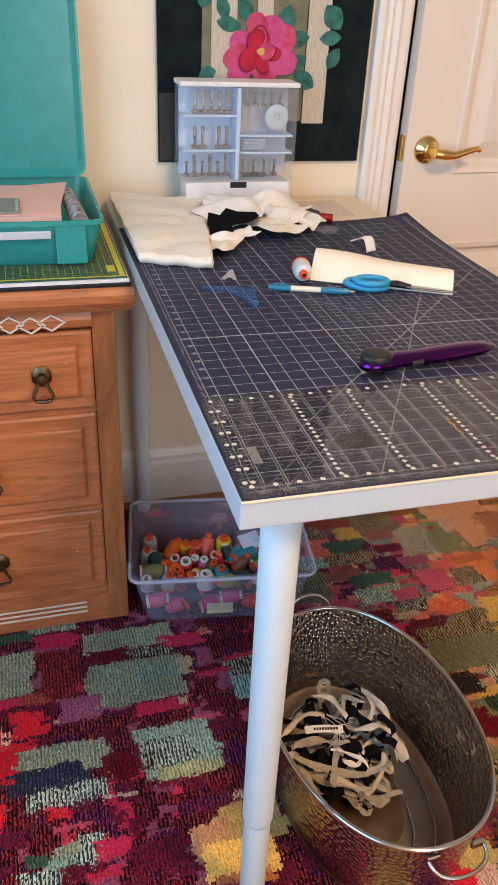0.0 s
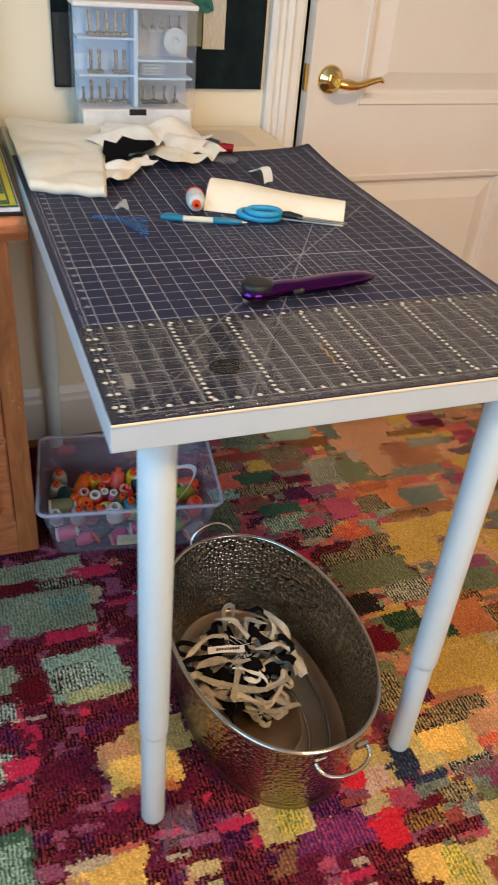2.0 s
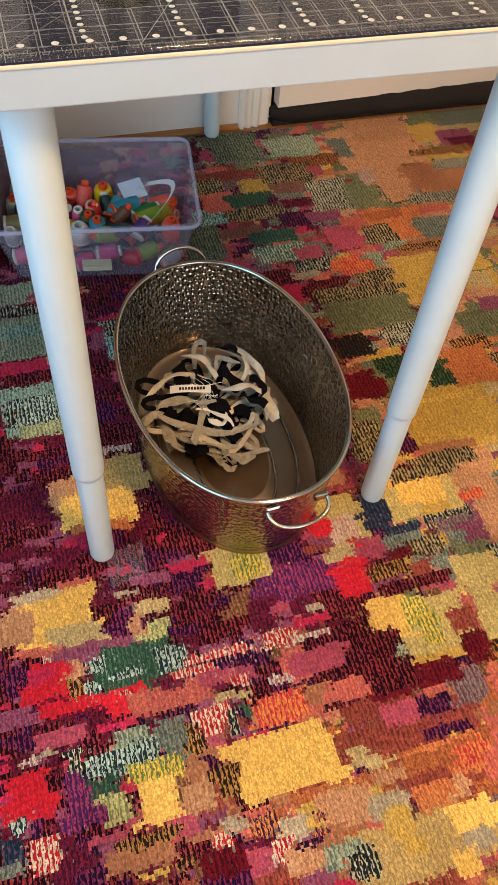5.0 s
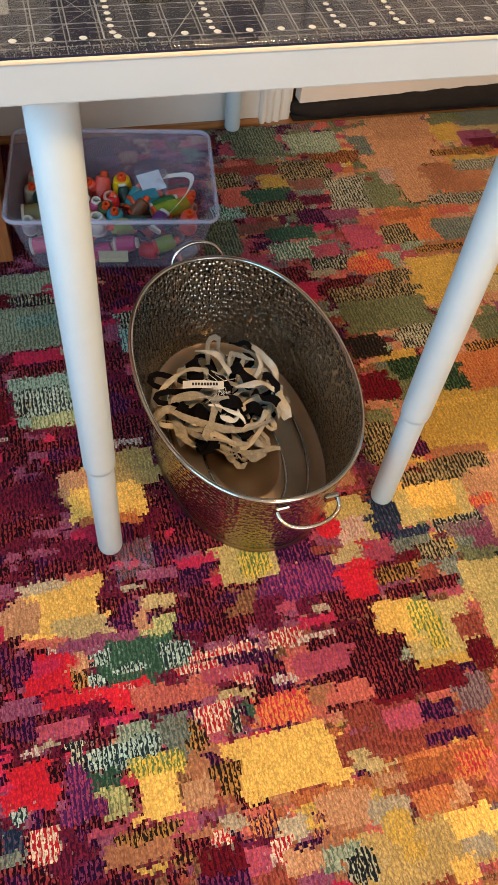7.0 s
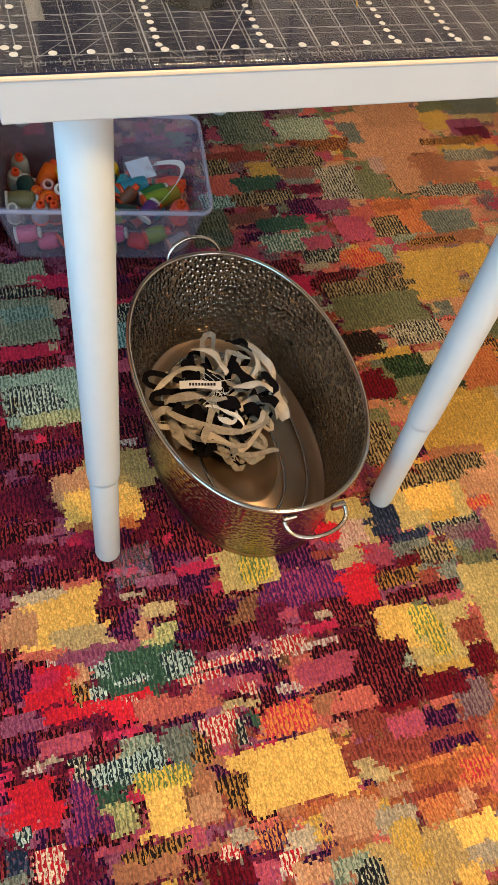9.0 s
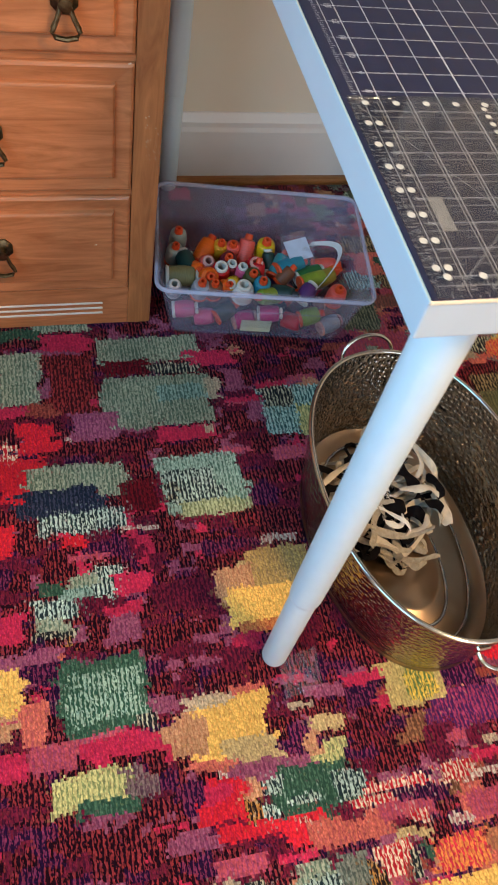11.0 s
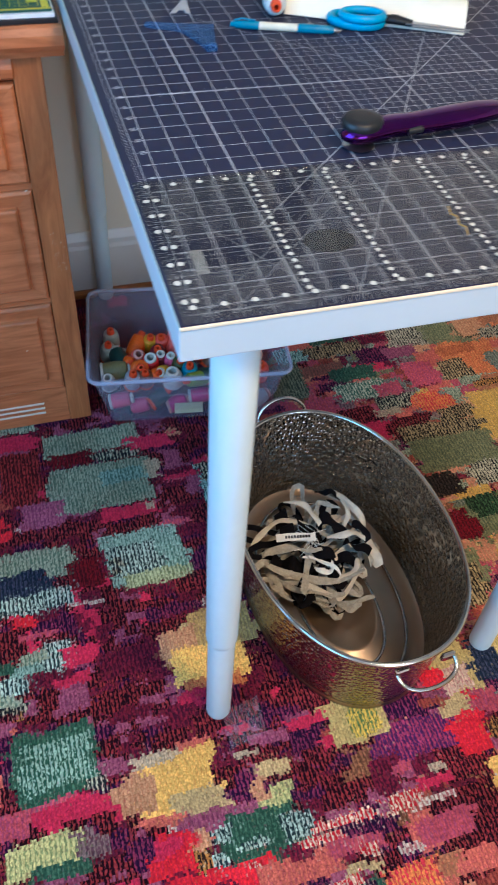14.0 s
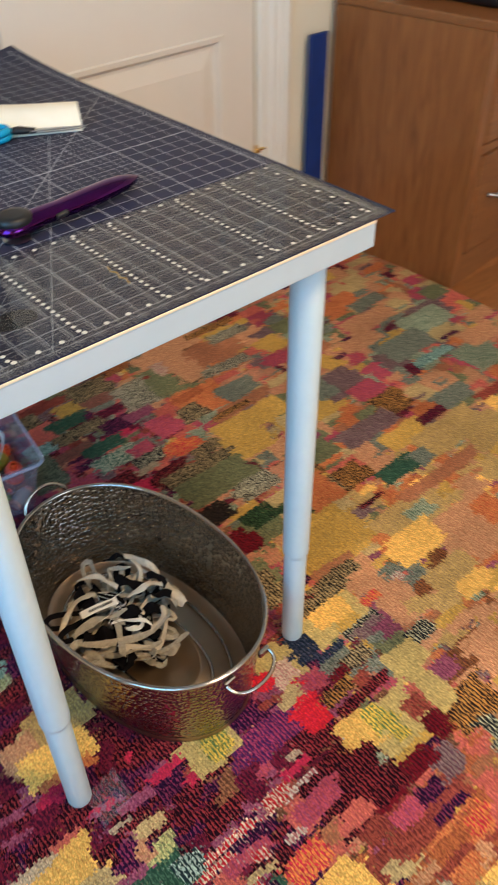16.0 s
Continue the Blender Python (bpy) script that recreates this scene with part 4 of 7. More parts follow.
for k in range(5):
    presser_foot(0.190 + 0.0175 * k, 1.031, 1.3)
for k in (0, 1, 3, 4):
    presser_foot(0.190 + 0.0175 * k, 0.960, 1.3)
for k in range(6):
    presser_foot(0.172 + 0.0175 * k, 0.902, 1.3 if k % 2 else 0.9)
for k in range(5):
    presser_foot(0.302 + 0.019 * k, 1.045, 0.8)
for k in range(4):
    presser_foot(0.300 + 0.024 * k, 0.902, 1.0)
part("bobbin_disc", lathe([(0, 0), (0.024, 0), (0.026, 0.002), (0.026, 0.012), (0.022, 0.014), (0.008, 0.012), (0.006, 0.008), (0, 0.008)], 28, pose(0.368, cy0 + 0.024, 1.024, 90, 0, 0)), WHITE, case, "white round disc", 40)
part("tray", cube(0.315, 0.348, cy0 + 0.012, cy0 + 0.03, 1.0, 1.04, 0.002), CASEP, case, "clear small tray")

# ---- quilted wall hanging ----
quilt = thing("quilt_hanging", "dark green quilted wall hanging with a pink flower", "wall hanging", at=(0.36, YF, 1.2))
QDK = material("dark_green_quilt", (0.012, 0.020, 0.020), (0.006, 0.010, 0.012), 0.95, 25, bump=0.3, bump_scale=120, spec=0.08)
QGR = material("sage_quilt", (0.20, 0.20, 0.13), (0.13, 0.135, 0.08), 0.9, 30, bump=0.3, bump_scale=120)
QBARK = material("birch_quilt", (0.62, 0.56, 0.45), (0.42, 0.37, 0.28), 0.9, 40, stretch=(9, 1, 1), bump=0.3, bump_scale=120)
QLEAF = material("teal_leaf_cloth", (0.03, 0.20, 0.155), (0.008, 0.065, 0.055), 0.85, 38, bump=0.2)
QPINK = material("pink_petal_cloth", (0.68, 0.10, 0.19), (0.44, 0.025, 0.085), 0.85, 30, bump=0.2)
QRED = material("crimson_petal_cloth", (0.58, 0.020, 0.050), (0.34, 0.006, 0.022), 0.85, 32, bump=0.2)
QGOLD = material("gold_thread", (0.65, 0.38, 0.10), None, 0.8, 60)
qy = YF - 0.004
part("border", sheet(1, 1, 24, 40, lambda u, v: (0.123 + 0.478 * u, qy - 0.004 - 0.0015 * noise.noise((u * 6, v * 6, 2)), 0.916 + 0.75 * v), 0.003), QDK, quilt, smooth=60)
part("field", sheet(1, 1, 8, 20, lambda u, v: (0.218 + 0.232 * u, qy - 0.0085, 1.005 + 0.56 * v), 0.0015), QGR, quilt, "sage green field")
for x0, x1, z0 in ((0.238, 0.293, 1.02), (0.338, 0.372, 1.02), (0.452, 0.503, 1.00)):
    part("birch_trunk", cube(x0, x1, qy - 0.0125, qy - 0.0105, z0, 1.57), QBARK, quilt, "cream birch trunk strip")
part("border_patch", cube(0.126, 0.20, qy - 0.0085, qy - 0.0068, 0.92, 1.06), material("grey_quilt_patch", (0.045, 0.043, 0.040), (0.032, 0.030, 0.028), 0.9, 40, bump=0.3, bump_scale=120), quilt, "charcoal corner patch")


def petal(cx, cz, l, w, ang, dy, mat_, name):
    pts = []
    for i in range(16):
        a = 2 * math.pi * i / 16
        q = math.cos(a)
        pts.append((l / 2 * q + l * 0.42, w / 2 * math.sin(a) * (0.82 + 0.25 * q) * (1 + 0.07 * math.sin(3 * a))))
    part(name, prism(pts, 0, 0.0018, Matrix.Translation((cx, qy - 0.0130 - dy, cz)) @ pose(0, 0, 0, 90, 0, 0) @ pose(0, 0, 0, 0, 0, ang)), mat_, quilt)


def leaf_shape(cx, cz, l, w, ang, dy=0.0):
    pts = [(l * (i / 8 - 0.5), w / 2 * math.sin(math.pi * i / 8) ** 0.8) for i in range(9)] + [(l * (0.5 - i / 8), -w / 2 * math.sin(math.pi * i / 8) ** 0.8) for i in range(1, 8)]
    part("leaf", prism(pts, 0, 0.0014, Matrix.Translation((cx, qy - 0.0127 - dy, cz)) @ pose(0, 0, 0, 90, 0, 0) @ pose(0, 0, 0, 0, 0, ang)), QLEAF, quilt, "teal green leaf")


qrng = random.Random(5)
QMAG = material("magenta_petal_cloth", (0.60, 0.09, 0.26), (0.52, 0.05, 0.17), 0.85, 60, bump=0.2)
for k in range(8):
    petal(0.343 + qrng.uniform(-0.006, 0.006), 1.150 + qrng.uniform(-0.006, 0.006), qrng.uniform(0.070, 0.098), qrng.uniform(0.052, 0.072), 45 * k + qrng.uniform(-4, 26), 0.0004 * k, (QPINK, QMAG)[k % 2], "petal")
QDEEP = material("deep_crimson_edging", (0.24, 0.008, 0.03), None, 0.9, 60)
for k in range(9):
    px, pz, pl, pw, pang = 0.341 + qrng.uniform(-0.012, 0.012), 1.149 + qrng.uniform(-0.012, 0.012), qrng.uniform(0.034, 0.058), qrng.uniform(0.028, 0.042), 40 * k + qrng.uniform(-10, 20)
    petal(px, pz, pl * 1.07, pw * 1.10, pang, 0.0040 + 0.0005 * k, QDEEP, "petal_edging")
    petal(px, pz, pl, pw, pang, 0.00425 + 0.0005 * k, (QRED, QRED, QPINK)[k % 3], "inner_petal")
petal(0.337, 1.146, 0.018, 0.018, 0, 0.0095, QGOLD, "flower_centre")
for i, (x, z, l, w, a) in enumerate([(0.275, 1.195, 0.055, 0.030, -10), (0.262, 1.225, 0.05, 0.028, 110), (0.222, 1.245, 0.045, 0.034, 70), (0.310, 1.225, 0.06, 0.032, 115), (0.402, 1.205, 0.062, 0.04, 80), (0.432, 1.172, 0.05, 0.032, 10), (0.433, 1.125, 0.045, 0.032, 30), (0.45, 1.09, 0.055, 0.038, 150), (0.508, 1.215, 0.058, 0.045, 130), (0.505, 1.175, 0.05, 0.03, 5), (0.515, 1.135, 0.048, 0.03, 60), (0.23, 1.10, 0.04, 0.03, 20), (0.25, 1.30, 0.06, 0.035, 80), (0.46, 1.30, 0.06, 0.035, 100), (0.36, 1.29, 0.06, 0.035, 60)]):
    leaf_shape(x, z, l, w, a, 0.0003 * (i % 4))

# ---- dresser ----
dresser = thing("dresser", "orange pine dresser with raised-panel drawers and brass pulls", "dresser", at=(-0.3, 0.97, 0))
fx0, fx1, fy = -0.56, -0.036, 0.752
DTOP = 0.800
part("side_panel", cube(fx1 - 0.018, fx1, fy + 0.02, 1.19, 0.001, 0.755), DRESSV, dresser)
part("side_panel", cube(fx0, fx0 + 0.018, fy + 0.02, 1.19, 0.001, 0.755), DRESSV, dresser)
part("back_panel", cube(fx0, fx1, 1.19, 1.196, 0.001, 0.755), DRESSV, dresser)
sec = [(fy - 0.028, DTOP - 0.034), (fy - 0.033, DTOP - 0.026), (fy - 0.034, DTOP - 0.012), (fy - 0.030, DTOP - 0.003), (fy - 0.024, DTOP), (1.195, DTOP), (1.195, DTOP - 0.036), (fy - 0.012, DTOP - 0.048), (fy - 0.014, DTOP - 0.038)]
part("top", profile_x(sec, fx0 - 0.03, -0.003), DRESS, dresser, "thick rounded pine top")
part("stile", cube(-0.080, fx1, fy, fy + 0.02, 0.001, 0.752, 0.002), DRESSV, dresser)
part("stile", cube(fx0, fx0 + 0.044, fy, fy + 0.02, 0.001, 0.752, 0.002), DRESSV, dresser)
sec = [(fy + 0.02, 0.716), (fy + 0.004, 0.716), (fy - 0.004, 0.722), (fy - 0.006, 0.735), (fy, 0.752), (fy + 0.02, 0.752)]
part("top_rail", profile_x(sec, fx0 + 0.044, -0.080), DRESS, dresser, "bowed top rail")
part("foot_rail", cube(fx0 + 0.044, -0.080, fy, fy + 0.02, 0.002, 0.098, 0.002), DRESS, dresser, "bottom rail with white grooves")
WGRV = material("white_groove_paint", (0.72, 0.64, 0.52), None, 0.6, 60)
for z in (0.034, 0.047, 0.060):
    part("groove", cube(fx0 + 0.06, -0.128, fy - 0.002, fy + 0.001, z - 0.0022, z + 0.0022, 0.0008, 1), WGRV, dresser, "white painted groove")


def diamond(cx, cz):
    bm = bmesh.new()
    o = [(-0.026, 0), (0, 0.0165), (0.026, 0), (0, -0.0165)]
    ring = []
    for f, d in ((1.0, 0.0), (1.0, 0.004), (0.80, 0.004), (0.80, 0.0)):
        ring.append([bm.verts.new((cx + x * f, fy - 0.0055 - d, cz + z * f)) for x, z in o])
    for a, b in zip(ring, ring[1:]):
        for i in range(4):
            bm.faces.new((a[i], a[(i + 1) % 4], b[(i + 1) % 4], b[i]))
    part("diamond_moulding", bm, WGRV, dresser, "cream painted diamond moulding")


for k in range(5):
    diamond(-0.151 - 0.036 * k, 0.7335 if k % 2 == 0 else 0.7305)


def pull(parent, x, z):
    bm = lathe([(0, 0), (0.019, 0), (0.019, 0.003), (0.014, 0.006), (0.009, 0.007), (0.007, 0.016), (0.009, 0.019), (0, 0.021)], 8, pose(x, fy - 0.0105, z + 0.012, 90, 22, 0))
    y = fy - 0.024
    loop = [(x - 0.006, y, z + 0.008), (x - 0.011, y - 0.004, z - 0.004), (x - 0.018, y - 0.006, z - 0.018), (x - 0.014, y - 0.006, z - 0.024), (x, y - 0.007, z - 0.026), (x + 0.014, y - 0.006, z - 0.024), (x + 0.018, y - 0.006, z - 0.018), (x + 0.011, y - 0.004, z - 0.004), (x + 0.006, y, z + 0.008)]
    tube(loop, 0.0033, 8, bm)
    for s in (-1, 1):
        tube([(x + s * 0.013, y - 0.004, z - 0.008), (x + s * 0.017, y - 0.006, z - 0.014)], 0.0036, 8, bm)
    at = Matrix.Translation((x, fy, z + 0.012))
    bmesh.ops.transform(bm, verts=bm.verts[:], matrix=at @ Matrix.Diagonal((1.02, 1.1, 1.12, 1)) @ at.inverted())
    part("drawer_pull", bm, ABRASS, parent, "aged brass bail pull", 45)


def drawer(z0, z1, pulls):
    x0, x1 = fx0 + 0.0455, -0.0815
    bm = bmesh.new()
    loops = []
    y = fy - 0.006
    for inset, yy in ((0, fy + 0.012), (0, y + 0.005), (0.002, y + 0.003), (0.005, y + 0.0015), (0.026, y + 0.0045), (0.0275, y + 0.0045), (0.029, y - 0.002), (0.0315, y - 0.0045), (0.034, y - 0.005)):
        loops.append([bm.verts.new(p) for p in ((x0 + inset, yy, z0 + inset), (x1 - inset, yy, z0 + inset), (x1 - inset, yy, z1 - inset), (x0 + inset, yy, z1 - inset))])
    for a, b in zip(loops, loops[1:]):
        for i in range(4):
            bm.faces.new((a[i], a[(i + 1) % 4], b[(i + 1) % 4], b[i]))
    bm.faces.new(loops[-1])
    bm.faces.new(loops[0][::-1])
    d = part("drawer", bm, DRESS, dresser, "raised-panel pine drawer front")
    for x, z in pulls:
        pull(d, x, z)


drawer(0.553, 0.712, [(-0.177, 0.620), (-0.41, 0.620)])
drawer(0.322, 0.540, [(-0.291, 0.424)])
drawer(0.100, 0.310, [(-0.297, 0.201)])
CHIP = material("pale_paint_chip", (0.62, 0.50, 0.36), None, 0.7, 90)
crng = random.Random(2)
bm = bmesh.new()
for k in range(26):
    cx, cz, cr = -0.052 + crng.gauss(0, 0.006), 0.405 + crng.gauss(0, 0.022), crng.uniform(0.0005, 0.0012)
    bm.faces.new([bm.verts.new((cx + cr * math.cos(a), fy - 0.0004, cz + cr * math.sin(a))) for a in (0, 1.2, 2.4, 3.7, 5.0)])
for cx, cz in ((-0.131, 0.655), (-0.090, 0.546), (-0.140, 0.215), (-0.30, 0.26)):
    bm.faces.new([bm.verts.new((cx + 0.0028 * math.cos(a), fy - 0.0116, cz + 0.0016 * math.sin(a + 0.5))) for a in (0, 1.2, 2.4, 3.7, 5.0)])
part("paint_chips", bm, CHIP, dresser, "pale chips and specks of wear")["kind"] = "stuff"
for z in (0.5465, 0.316):
    part("drawer_rail", cube(fx0 + 0.044, -0.080, fy + 0.004, fy + 0.02, z - 0.006, z + 0.006), DRESS, dresser)

# ---- boards and box on the dresser ----
t = thing("black_board", "thin black board under the cutting mat", "board", at=(-0.3, 0.96, DTOP))
part("board_sheet", cube(-0.56, -0.007, 0.728, 1.16, DTOP + 0.0005, DTOP + 0.007, 0.001), BLACK, t)
t = thing("foam_board", "white foam board on the dresser", "board", at=(-0.3, 0.96, DTOP))
part("board_sheet", cube(-0.56, -0.0104, 0.730, 1.15, DTOP + 0.0075, DTOP + 0.013, 0.001), FOAM, t)
GZ = DTOP + 0.0135
gm = thing("green_cutting_mat", "green cutting mat with a yellow grid", "cutting mat", at=(-0.3, 0.95, GZ))
part("mat_sheet", cube(-0.56, -0.013, 0.736, 1.14, GZ, GZ + 0.0025, 0.0008), GREENM, gm)
bm = bmesh.new()


def strip(bm, x0, x1, y0, y1, z):
    bm.faces.new([bm.verts.new(p) for p in ((x0, y0, z), (x1, y0, z), (x1, y1, z), (x0, y1, z))])


for i in range(42):
    x = -0.030 - 0.0127 * i
    strip(bm, x - 0.0004, x + 0.0004, 0.752, 1.13, GZ + 0.0028)
for j in range(30):
    y = 0.752 + 0.0127 * j
    strip(bm, -0.55, -0.030, y - 0.0004, y + 0.0004, GZ + 0.0029)
part("yellow_grid", bm, YELI, gm, "fine yellow grid")
bm = bmesh.new()
strip(bm, -0.55, -0.014, 0.738, 0.744, GZ + 0.0028)
strip(bm, -0.026, -0.016, 0.745, 1.13, GZ + 0.0028)
strip(bm, -0.045, -0.030, 0.765, 0.80, GZ + 0.0032)
part("yellow_border", bm, YELI, gm, "solid yellow border")

teal = thing("teal_box", "teal translucent plastic box, open, holding papers", "storage box", at=(-0.25, 0.97, GZ))
tx0, tx1, ty0, ty1, tz0, tz1 = -0.46, -0.047, 0.80, 1.145, GZ + 0.003, 0.900


def tray(x0, x1, y0, y1, z0, z1, inset, wall, lip, rad=0.02, n=5):
    """An open moulded tub: rounded corners, drafted walls, a floor and a rolled lip."""
    bm = bmesh.new()

    def ring(ins, z, rr):
        pts = []
        for cx, cy, a0 in ((x1 - ins - rr, y1 - ins - rr, 0), (x0 + ins + rr, y1 - ins - rr, 90), (x0 + ins + rr, y0 + ins + rr, 180), (x1 - ins - rr, y0 + ins + rr, 270)):
            for i in range(n + 1):
                a = radians(a0 + 90 * i / n)
                pts.append(bm.verts.new((cx + rr * math.cos(a), cy + rr * math.sin(a), z)))
        return pts
    rs = [ring(inset + 0.006, z0, rad), ring(inset, z0 + 0.006, rad), ring(0, z1 - 0.008, rad), ring(-lip, z1 - 0.008, rad + lip), ring(-lip, z1, rad + lip), ring(wall - 0.001, z1, rad), ring(inset + wall, z0 + 0.006 + wall, rad), ring(inset + 0.006 + wall, z0 + wall, rad * 0.8)]
    for a, b in zip(rs, rs[1:]):
        for i in range(len(a)):
            j = (i + 1) % len(a)
            bm.faces.new((a[i], a[j], b[j], b[i]))
    bm.faces.new(rs[0][::-1])
    bm.faces.new(rs[-1])
    return bm


part("body", tray(tx0, tx1, ty0, ty1, tz0, tz1, 0.014, 0.002, 0.005), TEALP, teal, "teal translucent tub", 40)
lid = tray(tx0, tx1, 0, 0.345, 0, 0.016, 0.004, 0.002, 0.004)
bmesh.ops.transform(lid, verts=lid.verts[:], matrix=Matrix.Translation((0, 1.150, 0.905)) @ pose(0, 0, 0, 88, 0, 0))
part("lid", lid, TEALP, teal, "teal lid standing open", 40)
part("latch", cube(-0.28, -0.137, ty0 - 0.006, ty0 - 0.002, 0.870, 0.884, 0.002), WHITE, teal, "white latch strip")
part("latch_panel", cube(-0.13, -0.075, ty0 - 0.001, ty0 + 0.004, 0.822, 0.893, 0.003), TEALP, teal)
part("hinge_lug", cube(tx1 - 0.008, tx1 - 0.002, 1.146, 1.156, 1.065, 1.08, 0.001), CASEP, teal, "clear plastic lug")
t = thing("pink_paper", "pink paper sheets stacked in the teal box", "paper", at=(-0.2, 0.97, 0.86))
part("paper_stack", prism([(-0.42, 0.83), (-0.115, 0.83), (-0.105, 1.07), (-0.21, 1.075), (-0.42, 1.04)], 0.824, 0.900), PINKP, t)
part("paper_sheet", prism([(-0.42, 0.84), (-0.12, 0.84), (-0.088, 1.09), (-0.20, 1.06), (-0.42, 1.03)], 0.9005, 0.9015, None), PINKP, t)
t = thing("grey_template", "grey plastic notched template in the teal box", "template", at=(-0.28, 0.86, 0.9))
GREYP = material("grey_green_plastic", (0.24, 0.26, 0.22), (0.20, 0.22, 0.18), 0.5, 50)
part("template_plate", cube(-0.33, -0.185, 0.845, 0.945, 0.902, 0.906, 0.001), GREYP, t)
for i in range(8):
    part("notch", lathe([(0, 0), (0.003, 0), (0.003, 0.0006), (0, 0.0006)], 8, pose(-0.190, 0.852 + 0.012 * i, 0.9062)), WHITE, t)
t = thing("fabric_roll", "rolled black and white patterned cloth", "cloth roll", at=(-0.09, 0.95, 0.88))
ROLLF = material("patterned_cloth", (0.55, 0.52, 0.53), (0.06, 0.05, 0.06), 0.85, 70, bump=0.2, stretch=(1, 1, 1))
part("roll", tube([(-0.081, 0.835, 0.885), (-0.085, 0.90, 0.888), (-0.092, 1.05, 0.886)], 0.0155, 14), ROLLF, t, smooth=50)

# ---- clear bin of thread spools under the table ----
BINM = pose(0.0, 0.0, 0.0, 0, 0, -8.3)
BC = Vector((0.188, 0.812, 0))


def binpose(x, y, z, rx=0, ry=0, rz=0):
    return Matrix.Translation(BC) @ BINM @ pose(x, y, z, rx, ry, rz)


FLOORZ = 0.0005
bin_ = thing("thread_bin", "lilac-tinted clear plastic bin holding thread spools", "storage bin", at=tuple(BC))
bm = tray(-0.200, 0.200, -0.145, 0.145, FLOORZ, 0.152, 0.026, 0.002, 0.007, 0.022)
bmesh.ops.transform(bm, verts=bm.verts[:], matrix=binpose(0, 0, 0))
part("body", bm, BINP, bin_, smooth=40)
rim = []
for cx, cy, a0 in ((0.182, 0.127, 0), (-0.182, 0.127, 90), (-0.182, -0.127, 180), (0.182, -0.127, 270)):
    for i in range(6):
        a = radians(a0 + 18 * i)
        rim.append(binpose(cx + 0.0245 * math.cos(a), cy + 0.0245 * math.sin(a), 0.1485).translation)
part("rim", tube(rim, 0.0042, 8, closed=True, flat=1.2), BINR, bin_, "thick frosted rim", 60)
bm = bmesh.new()
box(bm, -0.155, 0.16, -0.1368, -0.1352, 0.090, 0.0925, 0.0, 2, binpose(0, 0, 0))
part("moulded_rib", bm, BINP, bin_)
BAGCARD = material("pale_blue_card", (0.55, 0.64, 0.78), None, 0.6, 40)
LABELM = material("paper_label_cream", (0.70, 0.68, 0.45), (0.64, 0.61, 0.38), 0.7, 40)
bm = cube(-0.055, 0.005, -0.1215, -0.1205, 0.022, 0.052, 0.0, 2, binpose(0.02, 0, 0))
part("paper_label", bm, LABELM, bin_, "cream paper label")

COL = {"red": (0.78, 0.012, 0.018), "orange": (0.94, 0.13, 0.004), "coral": (0.88, 0.11, 0.075), "pink": (0.75, 0.10, 0.22), "yellow": (0.90, 0.55, 0.012), "gold": (0.80, 0.34, 0.015), "teal": (0.005, 0.24, 0.34), "green": (0.015, 0.16, 0.04), "lime": (0.26, 0.36, 0.03), "olive": (0.24, 0.20, 0.08), "maroon": (0.18, 0.01, 0.02), "white": (0.75, 0.72, 0.66), "darkgreen": (0.01, 0.05, 0.04), "violet": (0.12, 0.03, 0.16), "silver": (0.4, 0.4, 0.42), "magenta": (0.72, 0.03, 0.20), "palegreen": (0.42, 0.44, 0.36), "brown": (0.22, 0.07, 0.03), "darkolive": (0.07, 0.08, 0.02), "bluegreen": (0.01, 0.26, 0.28), "olivegold": (0.34, 0.24, 0.02)}
THREADS = {k: thread_mat(k + "_thread", v) for k, v in COL.items()}
CAPS = {"o": ORANGEP, "w": material("white_core_plastic", (0.72, 0.68, 0.60), None, 0.45, 40), "k": DGREY, "p": material("salmon_core_plastic", (0.72, 0.34, 0.28), None, 0.45, 40)}
RING_CAPS += [CAPS["w"], CAPS["p"]]
# the spools one can make out on top: x, y in the bin, height, lean, turn
BACK_TOPS = [("palegreen", "o", -0.161, 0.058, 8, 0, 0.0147, 0.042), ("palegreen", "o", -0.169, 0.016, 14, 20, 0.0137, 0.042), ("darkgreen", "w", -0.145, -0.012, 76, 200, 0.0157, 0.046), ("olive", "w", -0.154, -0.046, 88, 92, 0.0167, 0.050), ("silver", "w", -0.183, -0.080, 25, 0, 0.0127, 0.036), ("orange", "o", -0.106, 0.028, 58, 150, 0.0157, 0.048), ("coral", "p", -0.105, -0.013, 30, 10, 0.0137, 0.034), ("orange", "o", -0.104, -0.050, 42, 12, 0.0167, 0.040), ("orange", "o", -0.128, -0.026, 60, 30, 0.0118, 0.036), ("gold", "o", -0.078, 0.034, 16, 20, 0.0137, 0.044), ("coral", "o", -0.051, 0.033, 18, -10, 0.0137, 0.042), ("maroon", "o", -0.062, 0.000, 24, 0, 0.0147, 0.040), ("coral", "o", -0.026, 0.028, 36, 162, 0.0147, 0.058)]
